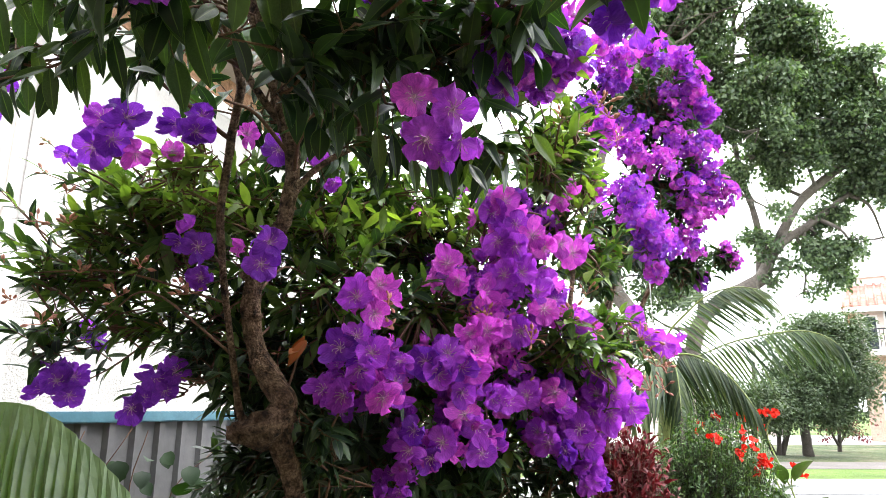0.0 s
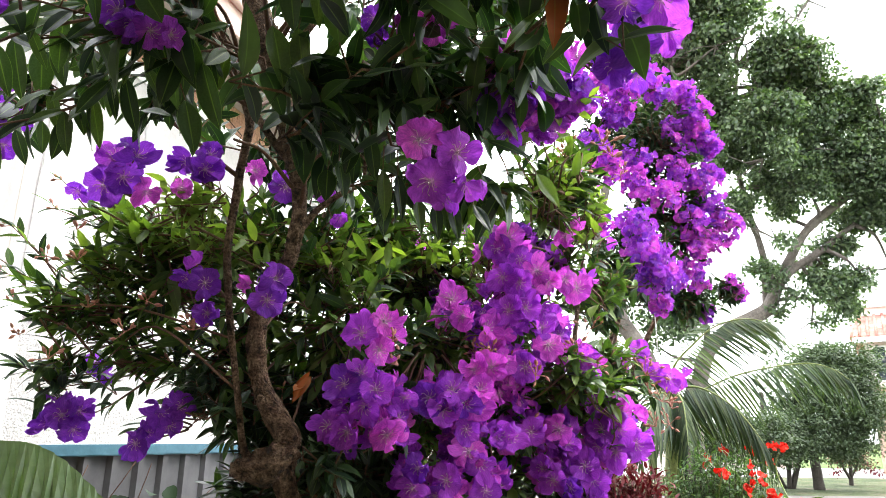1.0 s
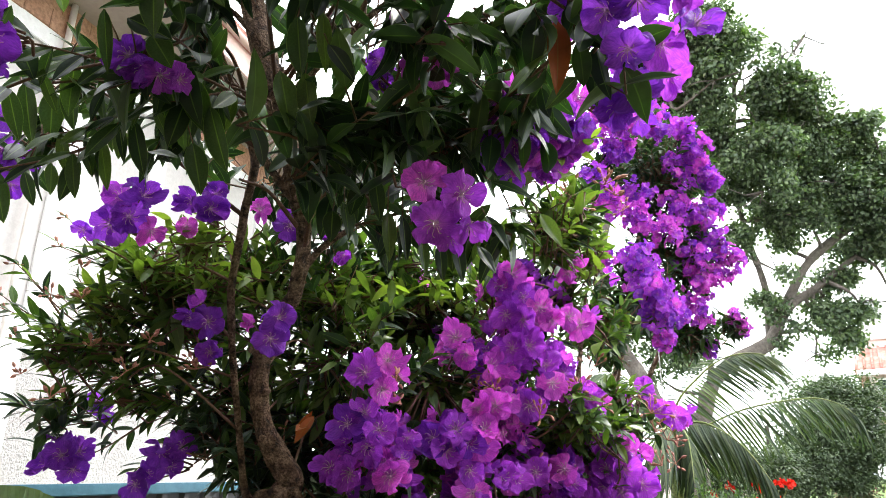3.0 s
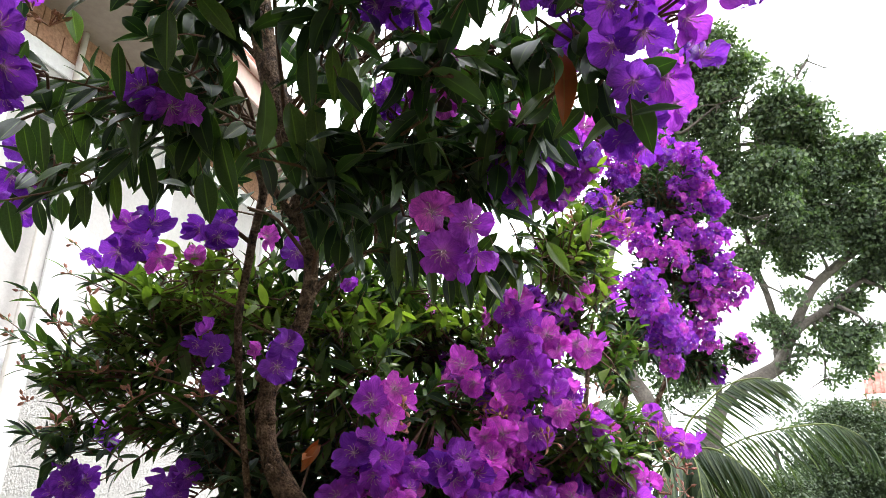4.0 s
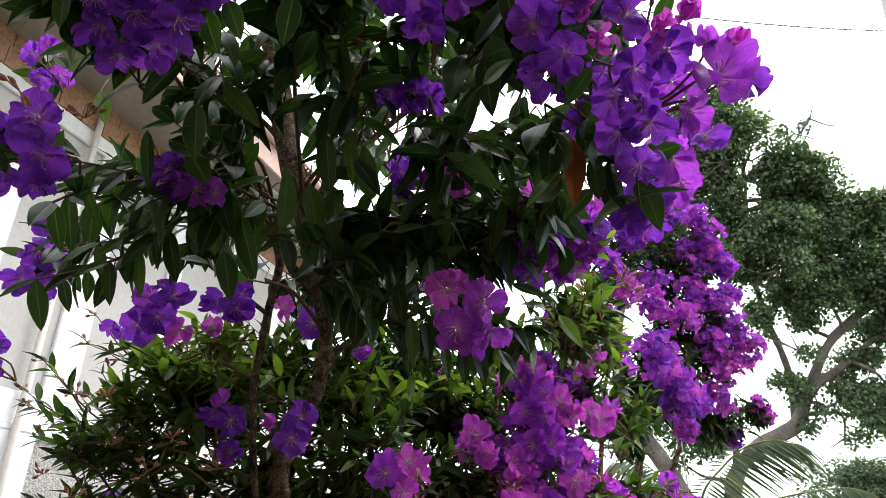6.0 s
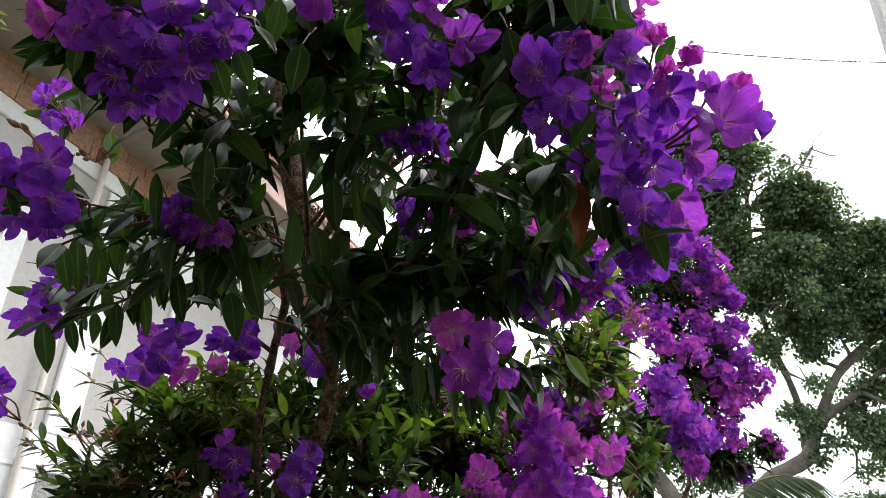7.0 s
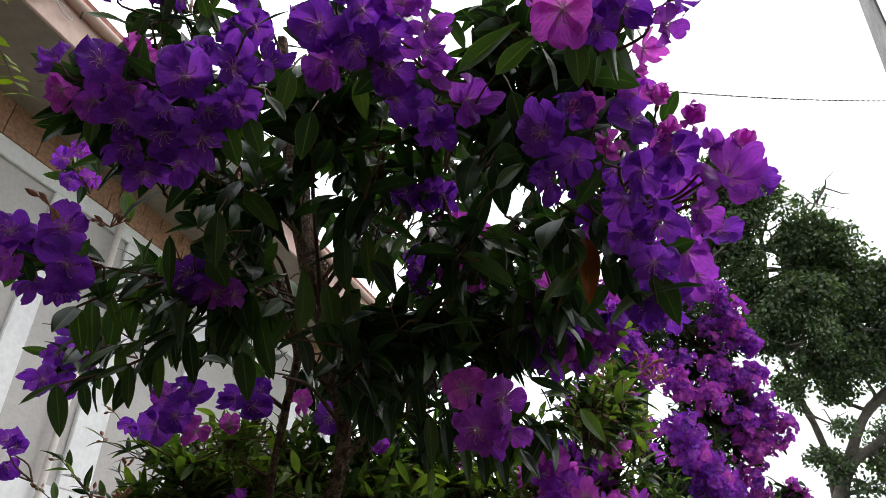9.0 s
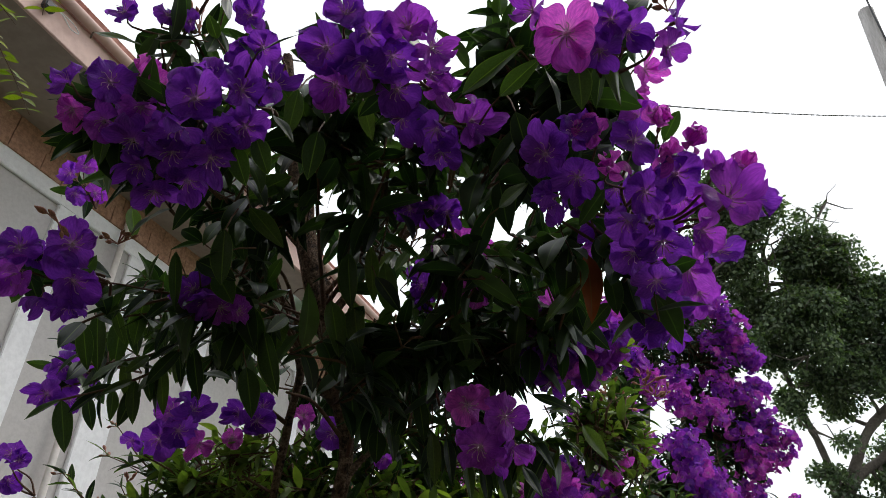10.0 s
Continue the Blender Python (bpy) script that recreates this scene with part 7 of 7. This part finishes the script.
def hanging_vine():
    t = thing("hanging_vine", "yellow-green compound leaves hanging from a vine", "vine")
    tw = Batch()
    for k, (a, e, n, size) in enumerate((((-1.86, 1.26, 3.64), (-1.7, 1.46, 3.335), 11, 0.066), ((-1.9, 1.16, 3.78), (-1.75, 1.28, 3.63), 5, 0.075), ((-1.62, 1.15, 3.83), (-1.65, 1.27, 3.66), 4, 0.07))):
        a, e = np.array(a), np.array(e)
        hang = 0.5 * (a + e) + np.array([0.015, 0, -0.01])
        path = smooth_path([(*a, 0.0025), (*hang, 0.0018), (*e, 0.001)], 8)
        tw.tube(path, 5)
        for i in range(n):
            q = path[int((i + 0.5) / n * (len(path) - 1)), :3]
            for sign in (1, -1):
                m = frame_along(q, unit(np.array([sign * 0.9, 0.25 * sign, -0.25])) + jitter(0.2), jitter(0.6) + np.array([0, -1, 0.5]), size * rng.uniform(0.8, 1.2))
                part("leaflet", VINE_LEAFLET, None, t).matrix_basis = Matrix([list(r) for r in m])
    tw.tube(smooth_path([(-2.2, 1.0, 3.8, 0.004), (-1.9, 1.16, 3.8, 0.004), (-1.62, 1.15, 3.83, 0.004), (-1.3, 1.1, 3.95, 0.003)], 5), 6)
    part("stems", tw.mesh("stems", [TWIG]), None, t, kind="stuff")


VINE_LEAFLET = shaped_mesh("leaflet", LEAVES_SMALL[0], VINE_LEAF)
hanging_vine()


def eave_lamp():
    """A small dark floodlight on the fascia with its pale cable hanging in a loop."""
    t = thing("floodlight", "small dark floodlight with a looped pale cable on the fascia", "lamp")
    t.matrix_basis = HM
    part("bracket", slab((1.32, -2.43, 7.02), (1.37, -2.37, 7.08), None, 0.004), DARK_STEEL, t)
    part("housing", slab((1.35, -2.46, 6.94), (1.43, -2.34, 7.04), None, 0.012), DARK_STEEL, t)
    c = Batch()
    c.tube(smooth_path([(1.36, -2.4, 7.06, 0.006), (1.38, -2.25, 7.05, 0.006), (1.37, -2.12, 7.0, 0.006), (1.36, -2.02, 7.04, 0.006), (1.37, -2.12, 7.08, 0.006), (1.34, -2.3, 7.1, 0.006)], 6), 6)
    part("cable", c.mesh("cable", [CORD]), None, t, "pale looped cable")


eave_lamp()


# == a low wall and the building across the street
def boundary_wall():
    w = thing("boundary_wall", "low pale rendered wall behind the lawn", "wall", kind="structure")
    part("wall", slab((-60, 38.0, 0), (19, 38.2, 1.5), None, 0.01), PINK_WALL, w)
    part("coping", slab((-60, 37.95, 1.5), (19, 38.25, 1.58), None, 0.01), CONCRETE, w)


boundary_wall()


def apartment():
    h = thing("apartment_building", "pink rendered building with red tile roof and balcony", "building", (18.8, 31.3, 0))
    h.rotation_euler = (0, 0, radians(-33))
    part("base_wall", slab((0.5, 0, 0), (14, 9, 3.9)), PINK_BRICK, h, "pale brick ground floor")
    part("wall", slab((0.5, 0.3, 3.9), (14, 9, 6.1)), PINK_WALL, h)
    rf = bmesh.new()
    vs = [rf.verts.new(p) for p in ((0.0, -0.6, 6.1), (14.6, -0.6, 6.1), (14.6, 9.5, 6.1), (0.0, 9.5, 6.1), (0.35, 2.2, 7.5), (12, 2.2, 7.5), (12, 6, 7.5), (0.35, 6, 7.5))]
    for q in ((0, 1, 5, 4), (1, 2, 6, 5), (2, 3, 7, 6), (3, 0, 4, 7), (4, 5, 6, 7), (3, 2, 1, 0)):
        rf.faces.new([vs[i] for i in q])
    roof = part("roof", rf, ROOF_TILE, h, "red terracotta tile roof")
    for k in range(44):
        x = 0.1 + 0.33 * k
        top = min(1.0, max(0.12, (x + 0.1) / 0.35))
        b = Batch()
        b.tube([(x, -0.62, 6.13, 0.07), (x, -0.6 + 2.8 * top, 6.13 + 1.4 * top, 0.07)], 6)
        part("tile_row", b.mesh("tile_row", [ROOF_TILE]), None, roof)
    part("dormer", slab((0.3, 2.3, 6.2), (1.9, 5.5, 8.1)), PINK_WALL, h)
    dg = bmesh.new()
    vs = [dg.verts.new(p) for p in ((0.15, 2.1, 7.9), (2.05, 2.1, 7.9), (1.1, 2.1, 10.2), (0.15, 5.6, 7.9), (2.05, 5.6, 7.9), (1.1, 5.6, 10.2))]
    for q in ((0, 1, 2), (5, 4, 3), (0, 2, 5, 3), (2, 1, 4, 5), (1, 0, 3, 4)):
        dg.faces.new([vs[i] for i in q])
    part("gable", dg, WHITE_PAINT, h)
    part("fascia", slab((0.1, -0.66, 5.86), (14.5, -0.56, 6.1)), WHITE_PAINT, h)
    part("balcony", slab((0.9, -1.0, 3.85), (5, 0.3, 4.08)), PINK_WALL, h)
    rail = part("railing", slab((0.9, -1.0, 4.98), (5, -0.94, 5.05)), DARK_STEEL, h)
    for k in range(28):
        part("baluster", slab((0.92 + 0.15 * k, -0.98, 4.08), (0.95 + 0.15 * k, -0.95, 4.98)), DARK_STEEL, rail)
    for x, z, w, g in ((0.85, 4.2, 0.45, 1.5), (1.7, 4.1, 1.2, 1.8), (3.6, 4.2, 1.6, 1.6), (1.2, 0.1, 1.0, 2.1), (3.4, 0.9, 1.6, 1.4)):
        y = 0.3 if 3.9 < z < 6 else 0.0
        fr = part("window", slab((x - 0.08, y - 0.05, z - 0.08), (x + w + 0.08, y + 0.02, z + g + 0.08)), WHITE_PAINT, h)
        part("pane", slab((x, y - 0.06, z), (x + w, y - 0.045, z + g)), GLASS, fr)


apartment()


# == pole, cable and cord
def pole_and_wire():
    p = thing("power_pole", "weathered grey timber power pole", "pole", (8.17, 9.38, 0))
    p.rotation_euler = (0, radians(4), 0)
    p.location.x = 7.23
    b = Batch()
    b.tube([(0, 0, -0.05, 0.2), (0, 0, 6, 0.18), (0, 0, 13.45, 0.145)], 14, 0.05)
    part("shaft", b.mesh("shaft", [POLE_WOOD]), None, p)
    c = Batch()
    c.tube([(0.03, -0.17, 9, 0.02), (0.06, -0.17, 12, 0.02), (-0.02, -0.19, 13.2, 0.02), (-0.1, -0.25, 14.5, 0.02)], 6)
    part("conduit", c.mesh("conduit", [DARK_STEEL]), None, p)
    w = thing("overhead_cable", "thin twisted overhead service cable", "cable")
    a, e = np.array([-3.0, 4.3, 7.18]), np.array([8.1, 9.5, 10.54])
    for ph in (0, math.pi):
        b = Batch()
        pts = []
        for i in range(241):
            s = i / 240
            q = a + (e - a) * s + np.array([0, 0, -1.2 * s * (1 - s)])
            t = 2 * math.pi * i / 6 + ph
            pts.append((q[0], q[1] + 0.006 * math.cos(t), q[2] + 0.006 * math.sin(t), 0.007))
        b.tube(pts, 4)
        part("strand", b.mesh("strand", [WIRE_COAT]), None, w)
    d = thing("clothes_line", "pale thin line hanging from a branch", "line")
    b = Batch()
    b.tube([(1.4, 4.35, 2.4, 0.004), (1.4, 4.35, 1.8, 0.004)], 5)
    part("strand", b.mesh("strand", [CORD]), None, d)


pole_and_wire()
